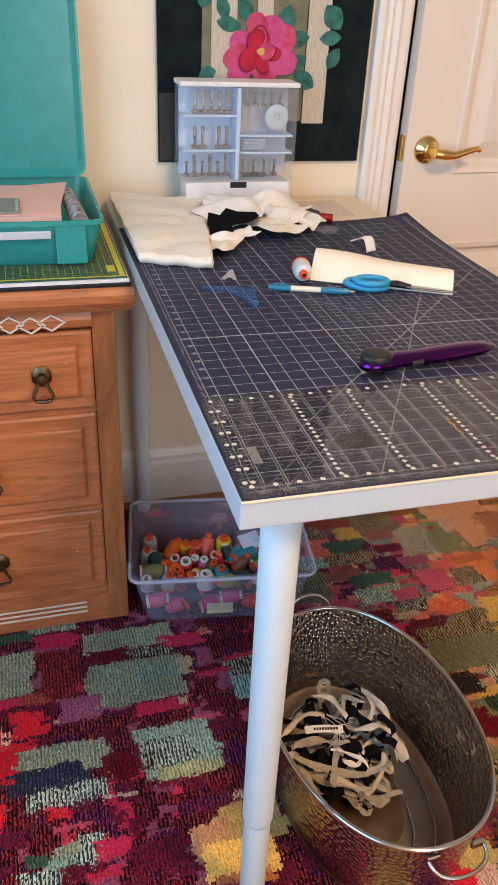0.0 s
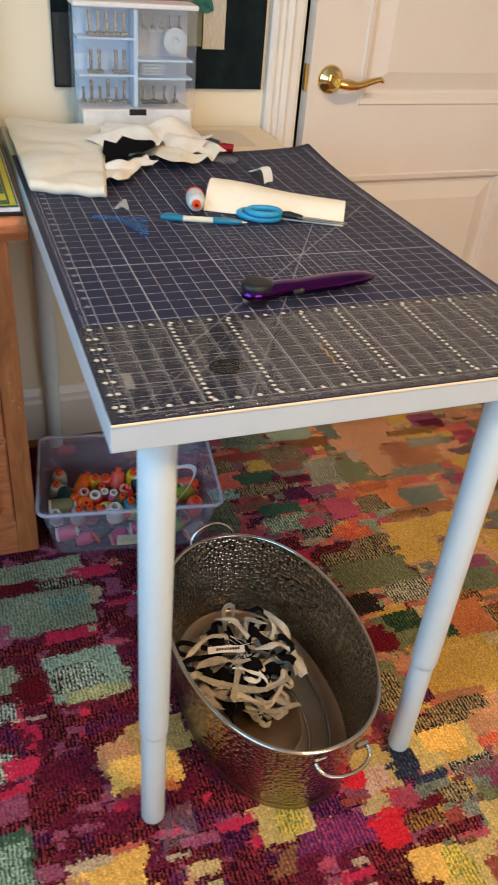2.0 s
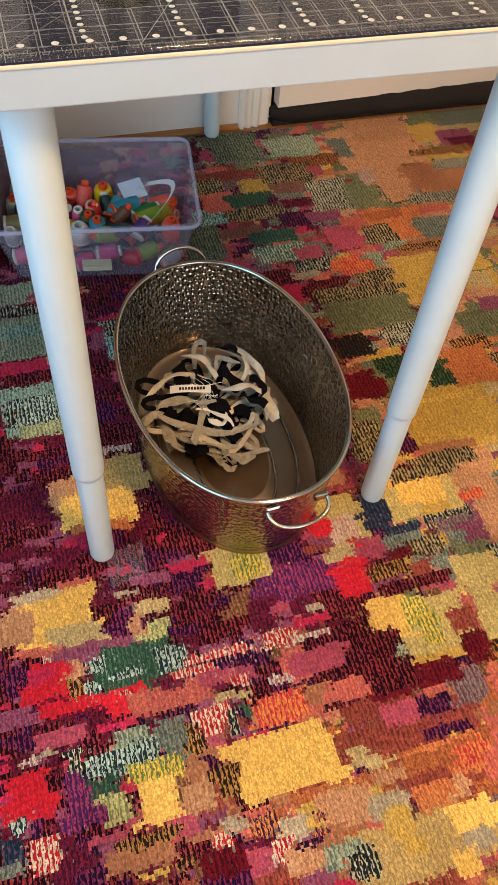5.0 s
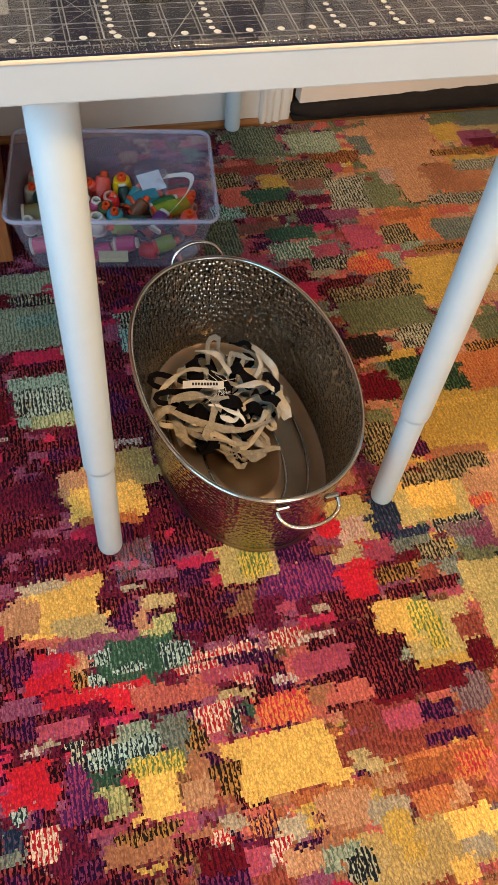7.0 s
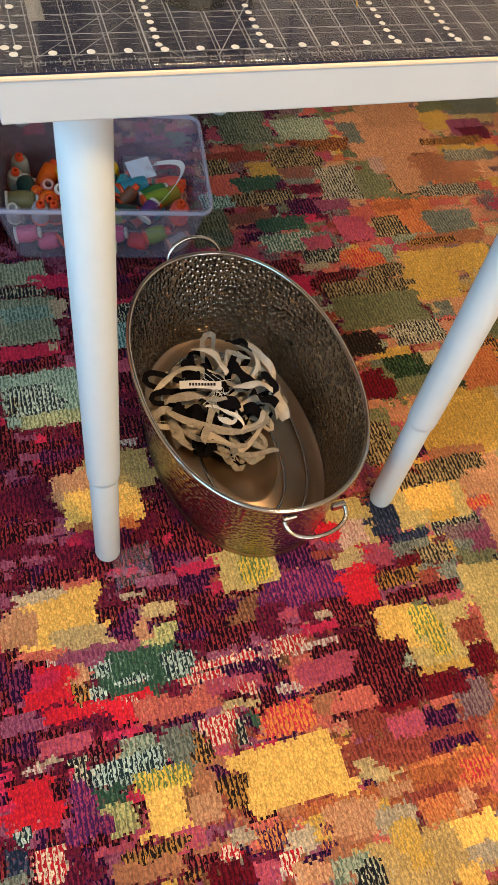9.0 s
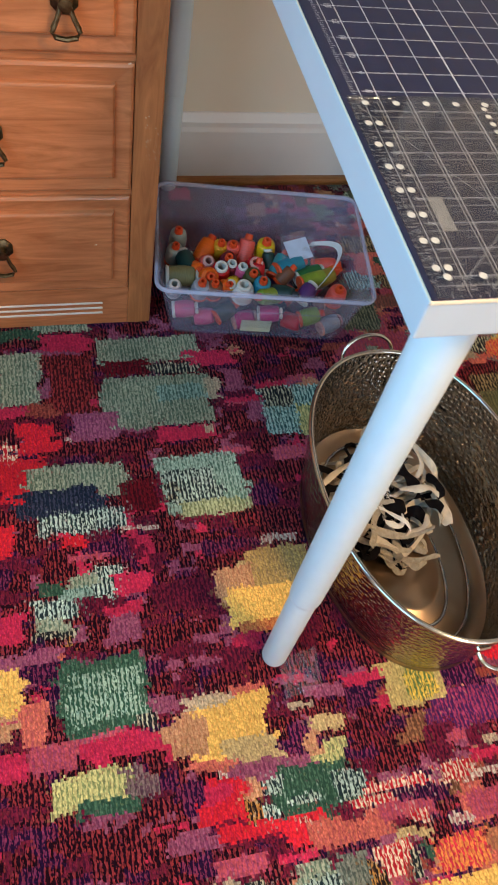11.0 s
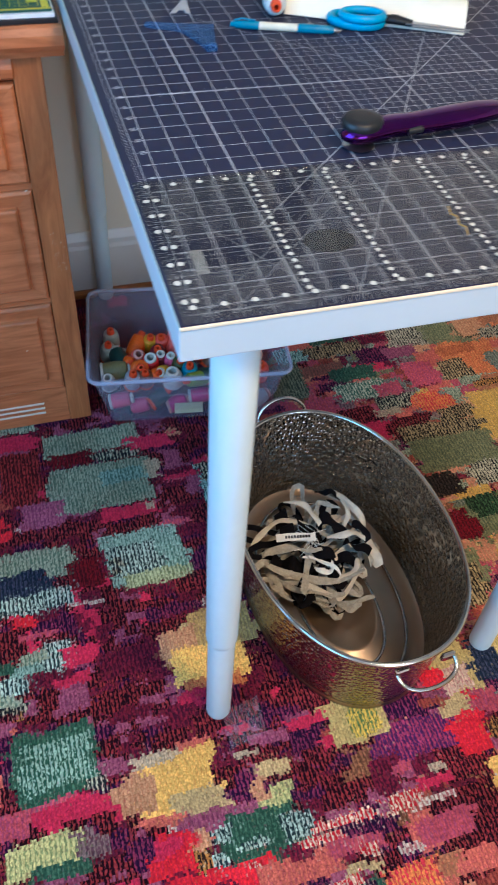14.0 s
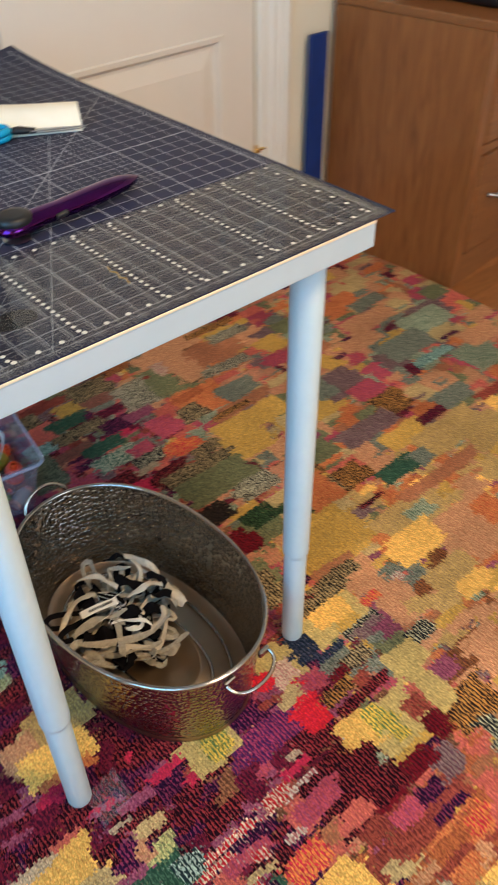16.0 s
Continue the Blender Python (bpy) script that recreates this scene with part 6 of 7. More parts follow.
# ---- rug ----
GX, GY, CELL = -1.17, -1.27, 0.004
NXR, NYR = 747, 610
rug = thing("area_rug", "multicoloured patchwork-pattern pile rug, red and purple to orange", "rug", at=(0.285, -0.05, 0))
PAL = {
    "maroon": ((0.014, 0.002, 0.006), (0.24, 0.027, 0.030), 0.40), "purple": ((0.016, 0.003, 0.022), (0.17, 0.024, 0.066), 0.40), "rose": ((0.42, 0.065, 0.085), (0.30, 0.050, 0.100), 0.4),
    "mauve": ((0.27, 0.070, 0.115), (0.17, 0.035, 0.08), 0.4), "orange": ((0.54, 0.18, 0.060), (0.44, 0.10, 0.038), 0.4), "salmon": ((0.50, 0.19, 0.11), (0.40, 0.20, 0.11), 0.45),
    "gold": ((0.54, 0.31, 0.060), (0.40, 0.25, 0.07), 0.4), "olive": ((0.52, 0.37, 0.13), (0.40, 0.30, 0.11), 0.45), "yellow": ((0.80, 0.47, 0.115), (0.74, 0.38, 0.09), 0.3),
    "lime": ((0.48, 0.43, 0.17), (0.20, 0.23, 0.09), 0.42), "sage": ((0.30, 0.33, 0.225), (0.10, 0.15, 0.10), 0.45), "green": ((0.022, 0.062, 0.038), (0.05, 0.115, 0.070), 0.35),
    "teal": ((0.28, 0.44, 0.38), (0.022, 0.085, 0.085), 0.48), "dark": ((0.012, 0.014, 0.016), (0.42, 0.40, 0.27), 0.36), "red": ((0.60, 0.018, 0.026), (0.46, 0.014, 0.032), 0.4),
    "crimson": ((0.50, 0.024, 0.062), (0.38, 0.018, 0.058), 0.4), "white": ((0.50, 0.42, 0.33), (0.36, 0.14, 0.13), 0.42), "wine": ((0.14, 0.010, 0.026), (0.045, 0.005, 0.016), 0.5),
    "brick": ((0.30, 0.060, 0.038), (0.16, 0.028, 0.022), 0.42), "brown": ((0.11, 0.045, 0.022), (0.26, 0.11, 0.05), 0.48), "fawn": ((0.44, 0.33, 0.21), (0.30, 0.25, 0.17), 0.45),
    # clay, moss, rust, smoke: muted yarns, darkened partly to offset light at right
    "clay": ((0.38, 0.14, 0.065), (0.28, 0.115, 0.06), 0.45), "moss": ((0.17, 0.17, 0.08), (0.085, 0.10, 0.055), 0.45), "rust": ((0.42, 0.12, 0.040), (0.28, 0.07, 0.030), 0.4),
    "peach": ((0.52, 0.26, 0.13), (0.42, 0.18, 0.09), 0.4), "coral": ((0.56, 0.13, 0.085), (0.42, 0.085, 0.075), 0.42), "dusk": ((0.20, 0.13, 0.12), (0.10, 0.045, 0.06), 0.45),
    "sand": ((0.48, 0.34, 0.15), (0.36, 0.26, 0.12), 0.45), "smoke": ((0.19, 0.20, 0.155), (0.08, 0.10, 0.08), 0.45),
    "amberdark": ((0.020, 0.010, 0.008), (0.42, 0.19, 0.045), 0.46), "rustdark": ((0.09, 0.025, 0.012), (0.34, 0.12, 0.035), 0.48), "sandblack": ((0.016, 0.013, 0.010), (0.36, 0.26, 0.13), 0.46),
    "smokeblack": ((0.020, 0.020, 0.018), (0.40, 0.37, 0.26), 0.54), "smokegreen": ((0.045, 0.065, 0.045), (0.20, 0.22, 0.14), 0.5), "greenblack": ((0.010, 0.020, 0.012), (0.04, 0.085, 0.035), 0.45),
    "blackyarn": ((0.008, 0.006, 0.006), (0.03, 0.02, 0.016), 0.4), "tealzebra": ((0.045, 0.11, 0.075), (0.46, 0.47, 0.33), 0.42), "zebra": ((0.014, 0.028, 0.030), (0.38, 0.48, 0.40), 0.48),
    "mint": ((0.24, 0.36, 0.29), (0.07, 0.14, 0.11), 0.42), "mintgreen": ((0.025, 0.080, 0.050), (0.28, 0.40, 0.30), 0.50), "limesage": ((0.30, 0.33, 0.18), (0.13, 0.15, 0.07), 0.4),
    "fleck": ((0.42, 0.014, 0.022), (0.66, 0.52, 0.36), 0.45), "fire": ((0.62, 0.19, 0.050), (0.50, 0.030, 0.045), 0.48), "firedark": ((0.55, 0.19, 0.055), (0.05, 0.008, 0.035), 0.55),
    "yelgreen": ((0.66, 0.43, 0.07), (0.12, 0.17, 0.05), 0.45), "oxblood": ((0.14, 0.006, 0.012), (0.050, 0.004, 0.008), 0.4), "oxmaroon": ((0.045, 0.006, 0.008), (0.26, 0.025, 0.024), 0.45),
    "violet": ((0.055, 0.012, 0.065), (0.27, 0.035, 0.085), 0.45), "navy": ((0.010, 0.018, 0.036), (0.045, 0.050, 0.085), 0.4), "tan": ((0.50, 0.32, 0.105), (0.36, 0.235, 0.10), 0.45),
    "sienna": ((0.22, 0.075, 0.025), (0.09, 0.03, 0.014), 0.45), "pinkcream": ((0.52, 0.36, 0.26), (0.42, 0.20, 0.17), 0.4), "rosebrown": ((0.26, 0.09, 0.065), (0.15, 0.07, 0.05), 0.45)}
colA = np.zeros((NYR, NXR, 3))
colB = np.zeros((NYR, NXR, 3))
mixf = np.zeros((NYR, NXR))
rr = np.random.RandomState(7)


def lay(x0, y0, x1, y1, name, jag=1.9):
    """One woven patch: a rectangle whose sides step in and out a stitch or two."""
    a, b, f = PAL[name]
    i0, i1 = int(round((x0 - GX) / CELL)), int(round((x1 - GX) / CELL))
    j0, j1 = int(round((y0 - GY) / CELL)), int(round((y1 - GY) / CELL))
    i1, j1 = max(i1, i0 + 2), max(j1, j0 + 2)
    tint = 1 + rr.uniform(-0.12, 0.12)
    lo = rr.normal(0, jag * 0.5)
    hi = rr.normal(0, jag * 0.5)
    for j in range(max(0, j0), min(NYR, j1)):
        if rr.rand() < 0.24:
            lo, hi = rr.normal(0, jag), rr.normal(0, jag)
        s, e = max(0, int(round(i0 + lo))), min(NXR, int(round(i1 + hi)))
        if e > s:
            colA[j, s:e], colB[j, s:e], mixf[j, s:e] = np.array(a) * tint, np.array(b) * tint, f + rr.uniform(-0.05, 0.05)


colA[:], colB[:], mixf[:] = PAL["maroon"][0], PAL["maroon"][1], 0.42
NEAR = ["coral"] * 4 + ["rust"] * 3 + ["brick"] * 4 + ["rose"] * 3 + ["clay"] * 4 + ["gold"] * 2 + ["salmon"] * 1 + ["brown"] * 2
LEFT = ["maroon"] * 12 + ["wine"] * 5 + ["purple"] * 5 + ["mauve"] * 2 + ["crimson"] * 1
MID = ["wine"] * 2 + ["rose"] * 3 + ["purple"] * 2 + ["maroon"] * 3 + ["brick"] * 3 + ["salmon"] * 2 + ["mauve"] * 2 + ["brown"] * 1
FARMID = ["rose"] * 3 + ["coral"] * 3 + ["brick"] * 2 + ["peach"] * 2 + ["smoke"] * 4 + ["dusk"] * 4 + ["moss"] * 2 + ["sage"] * 2 + ["wine"] * 3 + ["purple"] * 2
WARM = ["peach"] * 4 + ["tan"] * 4 + ["gold"] * 3 + ["yellow"] * 2 + ["orange"] * 3 + ["clay"] + ["sienna"] + ["sage"] + ["mauve"]
# right-hand fill: muted yarns, kept darker in colour against excess brightness there
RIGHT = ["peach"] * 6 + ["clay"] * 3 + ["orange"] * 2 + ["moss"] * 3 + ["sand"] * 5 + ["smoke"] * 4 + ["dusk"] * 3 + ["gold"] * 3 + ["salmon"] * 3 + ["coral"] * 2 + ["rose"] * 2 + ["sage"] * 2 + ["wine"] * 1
for k in range(15000):
    x, y = rr.uniform(GX - 0.05, GX + 3.0), rr.uniform(GY, GY + 2.44)
    s = x - 0.12 * (y - 0.2) + rr.normal(0, 0.07)
    if y < -0.28:
        pal = LEFT if s < 0.10 else MID if s < 0.26 else NEAR
    elif y < 0.45:
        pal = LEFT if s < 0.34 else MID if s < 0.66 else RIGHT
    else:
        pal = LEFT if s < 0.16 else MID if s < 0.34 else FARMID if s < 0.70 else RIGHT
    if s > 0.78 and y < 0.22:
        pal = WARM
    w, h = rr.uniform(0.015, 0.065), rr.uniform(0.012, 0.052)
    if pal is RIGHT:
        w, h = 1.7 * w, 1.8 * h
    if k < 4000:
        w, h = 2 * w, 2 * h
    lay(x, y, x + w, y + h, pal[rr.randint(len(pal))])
# thin stitched streaks between the patches
for k in range(900):
    x, y = rr.uniform(GX, GX + 2.9), rr.uniform(GY, GY + 2.4)
    s = x - 0.12 * (y - 0.2)
    if s > 0.5 and k % 5 > 1:
        continue
    pal = ["rose", "crimson", "mauve", "wine", "wine", "maroon", "purple", "maroon"] if s < 0.45 else ["rose", "wine", "coral", "dusk", "purple", "brown", "sage"]
    if k % 19 == 0:
        pal = ["white"]
    lay(x, y, x + rr.uniform(0.02, 0.075), y + rr.uniform(0.008, 0.018), pal[rr.randint(len(pal))], 2.4)
MAROON_PATCHES = [(0.88, 0.19, 0.96, 0.19)]
ROSE_PATCHES = [(0.14, 0.4, 0.22, 0.43)]
ORANGE_PATCHES = [(0.89, -0.1, 1, -0.06), (1.38, 0.83, 1.5, 0.86), (1.69, 0.9, 1.78, 0.93)]
GOLD_PATCHES = [(0.83, 0.55, 1.03, 0.63), (0.54, 0.9, 0.64, 0.96), (0.76, 0.06, 0.83, 0.06)]
SAGE_PATCHES = [(0.77, 1.21, 0.91, 1.3)]
GREEN_PATCHES = [(0.41, 0.55, 0.5, 0.6)]
TEAL_PATCHES = [(0.41, 0.82, 0.49, 0.87), (0.15, 0.46, 0.3, 0.57), (1.4, 0.45, 1.55, 0.47)]
LIME_PATCHES = [(0.4, 0.52, 0.46, 0.56), (0.21, 0.45, 0.28, 0.52)]
CRIMSON_PATCHES = [(0.48, 0.54, 0.58, 0.59)]
DARK_PATCHES = [(0.59, 0.62, 0.68, 0.66), (0.15, 0.52, 0.21, 0.57)]
DESIGN = [("maroon", MAROON_PATCHES), ("rose", ROSE_PATCHES), ("orange", ORANGE_PATCHES), ("gold", GOLD_PATCHES), ("green", GREEN_PATCHES), ("sage", SAGE_PATCHES), ("teal", TEAL_PATCHES), ("lime", LIME_PATCHES), ("crimson", CRIMSON_PATCHES), ("dark", DARK_PATCHES)]
for name, rects in DESIGN:
    for x0, y0, x1, y1 in rects:
        grow = 0.008 if y1 - y0 < 0.025 and name != "white" else 0.0
        lay(x0, y0 - grow, x1, y1 + grow, name, 1.4)
# the patches one can tell apart, laid in the order of the weave
FAR_RIGHT_1 = [("gold", 0.682, 0.11, 0.854, 0.286), ("amberdark", 0.85, 0.243, 0.994, 0.309), ("green", 0.981, 0.191, 1.107, 0.245), ("smoke", 1.094, 0.176, 1.236, 0.234), ("gold", 1.078, 0.258, 1.222, 0.32), ("tan", 0.856, 0.016, 1.042, 0.146), ("peach", 0.931, -0.066, 1.105, 0.058), ("yellow", 0.842, 0.012, 0.93, 0.062), ("peach", 0.924, -0.064, 1.032, -0.004), ("sage", 0.935, 0.073, 1.013, 0.113), ("amberdark", 0.817, 0.03, 0.905, 0.048), ("tan", 1.144, 0.179, 1.368, 0.269), ("clay", 0.966, 0.121, 1.238, 0.157), ("sage", 1.525, 0.547, 1.711, 0.643), ("smoke", 1.491, 0.754, 1.629, 0.808), ("peach", 1.392, 0.668, 1.592, 0.748), ("sage", 1.52, 0.319, 1.654, 0.439), ("smoke", 1.381, 0.5, 1.553, 0.592), ("peach", 1.308, 0.614, 1.456, 0.672), ("dusk", 1.118, 0.49, 1.252, 0.598)]
FAR_RIGHT_2 = [("rose", 1.174, 0.441, 1.27, 0.511), ("smoke", 1.096, 0.512, 1.17, 0.602), ("amberdark", 1.165, 0.353, 1.277, 0.403), ("dusk", 1.002, 0.333, 1.196, 0.397), ("wine", 1.212, 0.279, 1.346, 0.311), ("smoke", 1.309, 0.278, 1.429, 0.342), ("tan", 1.241, 0.115, 1.395, 0.219), ("peach", 1.602, 0.404, 1.742, 0.476), ("brick", 1.414, 0.239, 1.518, 0.271), ("moss", 0.894, 0.35, 0.992, 0.43), ("amberdark", 1.2, 0.4, 1.296, 0.44), ("yellow", 0.57, 0.009, 0.664, 0.073), ("peach", 0.724, -0.052, 0.798, 0.006), ("tan", 0.74, -0.091, 0.806, -0.051), ("mauve", 0.663, -0.054, 0.719, 0.004), ("dark", 0.689, -0.13, 0.747, -0.092), ("sienna", 0.67, -0.223, 0.808, -0.173), ("peach", 0.747, -0.267, 0.823, -0.177), ("mauve", 0.662, -0.216, 0.722, -0.176), ("amberdark", 0.612, -0.305, 0.728, -0.231)]
FAR_RIGHT_3 = [("dark", 0.63, -0.355, 0.674, -0.293), ("tan", 0.799, -0.117, 0.883, -0.071), ("sienna", 0.788, -0.063, 0.872, -0.029), ("peach", 0.762, -0.163, 0.842, -0.139), ("oxblood", 0.524, -0.246, 0.6, -0.2), ("brick", 0.529, -0.184, 0.595, -0.16), ("coral", 0.29, -0.235, 0.392, -0.183), ("brick", 0.491, -0.364, 0.551, -0.314), ("maroon", 0.337, -0.248, 0.453, -0.168), ("orange", 0.421, -0.424, 0.525, -0.37), ("brick", 0.356, -0.318, 0.46, -0.268), ("purple", 0.454, -0.35, 0.498, -0.308), ("rust", 0.378, -0.376, 0.452, -0.336), ("fire", 0.49, -0.402, 0.54, -0.374), ("peach", 0.438, -0.449, 0.494, -0.419), ("dusk", 0.521, -0.329, 0.585, -0.277)]
UNDER_TABLE_1 = [("smokegreen", 0.513, 1.037, 0.643, 1.161), ("sage", 0.644, 1.038, 0.792, 1.12), ("peach", 0.817, 0.953, 1.049, 1.131), ("smoke", 0.821, 1.011, 0.861, 1.091), ("rustdark", 0.702, 0.984, 0.82, 1.032), ("brick", 0.43, 0.972, 0.666, 1.006), ("orange", 0.621, 0.984, 0.663, 1.012), ("sandblack", 0.44, 0.908, 0.508, 0.984), ("coral", 0.448, 0.856, 0.514, 0.93), ("sandblack", 0.605, 0.928, 0.733, 1.012), ("green", 0.515, 0.866, 0.605, 0.914), ("smoke", 0.62, 0.877, 0.69, 0.933), ("sandblack", 0.479, 0.819, 0.639, 0.861), ("rosebrown", 0.624, 0.899, 0.708, 0.937), ("smokeblack", 0.7, 0.812, 0.814, 0.932), ("moss", 0.802, 0.803, 0.874, 0.911), ("pinkcream", 0.849, 0.892, 0.939, 0.956), ("sandblack", 0.885, 0.812, 0.945, 0.884), ("wine", 0.618, 0.842, 0.702, 0.874), ("purple", 0.601, 0.774, 0.697, 0.826)]
UNDER_TABLE_2 = [("crimson", 0.589, 0.749, 0.669, 0.773), ("mauve", 0.668, 0.778, 0.752, 0.82), ("rosebrown", 0.445, 0.764, 0.561, 0.798), ("green", 0.513, 0.731, 0.631, 0.769), ("tealzebra", 0.509, 0.665, 0.639, 0.723), ("smokegreen", 0.363, 0.698, 0.451, 0.816), ("coral", 0.737, 0.729, 0.835, 0.787), ("orange", 0.805, 0.676, 0.919, 0.794), ("rust", 0.813, 0.757, 0.899, 0.791), ("sandblack", 0.775, 0.679, 0.859, 0.745), ("rose", 0.687, 0.673, 0.769, 0.755), ("fire", 0.678, 0.592, 0.77, 0.632), ("rose", 0.427, 0.598, 0.501, 0.692), ("maroon", 0.481, 0.592, 0.581, 0.644), ("rose", 0.596, 0.662, 0.662, 0.702), ("sandblack", 0.71, 0.557, 0.79, 0.597), ("gold", 0.825, 0.533, 0.893, 0.625), ("sandblack", 0.7, 0.511, 0.818, 0.555), ("fawn", 0.575, 0.606, 0.639, 0.624), ("maroon", 0.582, 0.53, 0.696, 0.59)]
FRONT_1 = [("peach", 0.892, 1.062, 1.052, 1.174), ("smoke", 1.14, 1.099, 1.294, 1.187), ("moss", 1.067, 1.118, 1.167, 1.176), ("mauve", 1.12, 1.006, 1.218, 1.078), ("wine", 1.131, 0.99, 1.213, 1.04), ("amberdark", 1.009, 0.98, 1.185, 1.006), ("clay", 0.889, 0.847, 1.121, 0.945), ("peach", 0.887, 0.819, 0.963, 0.957), ("smokeblack", 0.931, 0.792, 1.097, 0.834), ("smokeblack", 1.054, 0.914, 1.182, 0.958), ("salmon", 0.949, 0.713, 1.067, 0.759), ("smoke", 0.91, 0.68, 1.026, 0.744), ("clay", 0.862, 0.636, 1.02, 0.674), ("amberdark", 0.834, 0.642, 0.96, 0.662), ("gold", 0.794, 0.484, 0.902, 0.63), ("sandblack", 0.596, 0.519, 0.75, 0.561), ("moss", 0.604, 0.426, 0.794, 0.518), ("smokeblack", 0.702, 0.371, 0.816, 0.429), ("blackyarn", 0.605, 0.365, 0.667, 0.417), ("fire", 0.676, 0.606, 0.75, 0.65)]
FRONT_2 = [("moss", 0.622, 0.252, 0.73, 0.332), ("greenblack", 0.66, 0.299, 0.744, 0.349), ("gold", 0.675, 0.097, 0.827, 0.231), ("oxblood", 0.597, 0.253, 0.655, 0.293), ("moss", 0.562, 0.159, 0.618, 0.233), ("sandblack", 0.624, 0.056, 0.746, 0.09), ("sandblack", 0.813, 0.253, 0.901, 0.307), ("moss", 0.876, 0.361, 0.968, 0.433), ("mauve", 0.941, 0.428, 0.995, 0.468), ("amberdark", 0.829, 0.32, 0.919, 0.362), ("peach", 0.713, 0.042, 0.781, 0.1), ("yellow", 0.565, -0.004, 0.673, 0.058), ("navy", 0.492, -0.01, 0.564, 0.038), ("smoke", 0.513, -0.064, 0.585, -0.034), ("dark", 0.603, -0.037, 0.699, -0.009), ("peach", 0.714, -0.025, 0.77, 0.029), ("olive", 0.431, -0.036, 0.497, 0.06), ("red", 0.427, -0.068, 0.487, -0.028), ("violet", 0.291, -0.106, 0.433, -0.048), ("red", 0.416, -0.12, 0.474, -0.066)]
FRONT_3 = [("maroon", 0.369, -0.158, 0.453, -0.102), ("wine", 0.265, -0.147, 0.319, -0.091), ("rose", 0.294, -0.122, 0.33, -0.106), ("crimson", 0.325, -0.155, 0.381, -0.137), ("fawn", 0.347, -0.132, 0.385, -0.122), ("olive", 0.485, -0.249, 0.609, -0.157), ("yellow", 0.443, -0.212, 0.519, -0.136), ("yelgreen", 0.503, -0.201, 0.547, -0.149), ("yelgreen", 0.516, -0.234, 0.554, -0.18), ("gold", 0.477, -0.263, 0.607, -0.247), ("olive", 0.612, -0.16, 0.698, -0.102), ("olive", 0.617, -0.246, 0.663, -0.156), ("maroon", 0.491, -0.144, 0.609, -0.118), ("brick", 0.569, -0.227, 0.611, -0.187), ("oxblood", 0.572, -0.276, 0.616, -0.228), ("oxblood", 0.408, -0.293, 0.562, -0.259), ("maroon", 0.331, -0.286, 0.483, -0.192), ("white", 0.3, -0.178, 0.38, -0.164), ("fleck", 0.26, -0.174, 0.314, -0.152), ("rose", 0.294, -0.232, 0.392, -0.194)]
FRONT_4 = [("white", 0.268, -0.229, 0.302, -0.219), ("fire", 0.218, -0.287, 0.31, -0.241), ("clay", 0.31, -0.279, 0.35, -0.247), ("yellow", 0.181, -0.382, 0.325, -0.292), ("yellow", 0.302, -0.385, 0.338, -0.317), ("clay", 0.345, -0.359, 0.391, -0.321), ("brick", 0.333, -0.369, 0.503, -0.323), ("rose", 0.405, -0.335, 0.483, -0.301), ("coral", 0.352, -0.283, 0.404, -0.251), ("purple", 0.459, -0.368, 0.529, -0.348), ("purple", 0.466, -0.334, 0.52, -0.306), ("sand", 0.35, -0.383, 0.384, -0.345), ("purple", 0.337, -0.382, 0.369, -0.372), ("peach", 0.36, -0.406, 0.442, -0.386), ("rust", 0.405, -0.405, 0.533, -0.379), ("fire", 0.494, -0.416, 0.538, -0.386), ("rust", 0.244, -0.403, 0.364, -0.385), ("brick", 0.39, -0.426, 0.472, -0.408), ("peach", 0.273, -0.442, 0.351, -0.394), ("fawn", 0.34, -0.449, 0.404, -0.419)]
FRONT_5 = [("orange", 0.409, -0.456, 0.467, -0.422), ("tan", 0.303, -0.527, 0.509, -0.455), ("gold", 0.368, -0.497, 0.4, -0.437), ("yellow", 0.446, -0.492, 0.52, -0.454), ("fawn", 0.456, -0.517, 0.504, -0.491), ("yellow", 0.421, -0.542, 0.461, -0.51), ("dark", 0.298, -0.509, 0.336, -0.471), ("sage", 0.264, -0.491, 0.302, -0.459), ("peach", 0.222, -0.48, 0.266, -0.444), ("clay", 0.258, -0.459, 0.312, -0.433), ("fawn", 0.216, -0.439, 0.258, -0.411), ("firedark", 0.187, -0.427, 0.217, -0.393), ("firedark", 0.26, -0.448, 0.276, -0.414), ("purple", 0.227, -0.449, 0.265, -0.441), ("fleck", 0.197, -0.464, 0.215, -0.432), ("rose", 0.165, -0.467, 0.197, -0.435), ("fawn", -0.085, -0.017, -0.009, 0.007), ("yellow", -0.085, -0.087, 0.031, -0.009), ("peach", -0.106, -0.073, -0.066, -0.017), ("sand", -0.031, -0.103, 0.051, -0.071)]
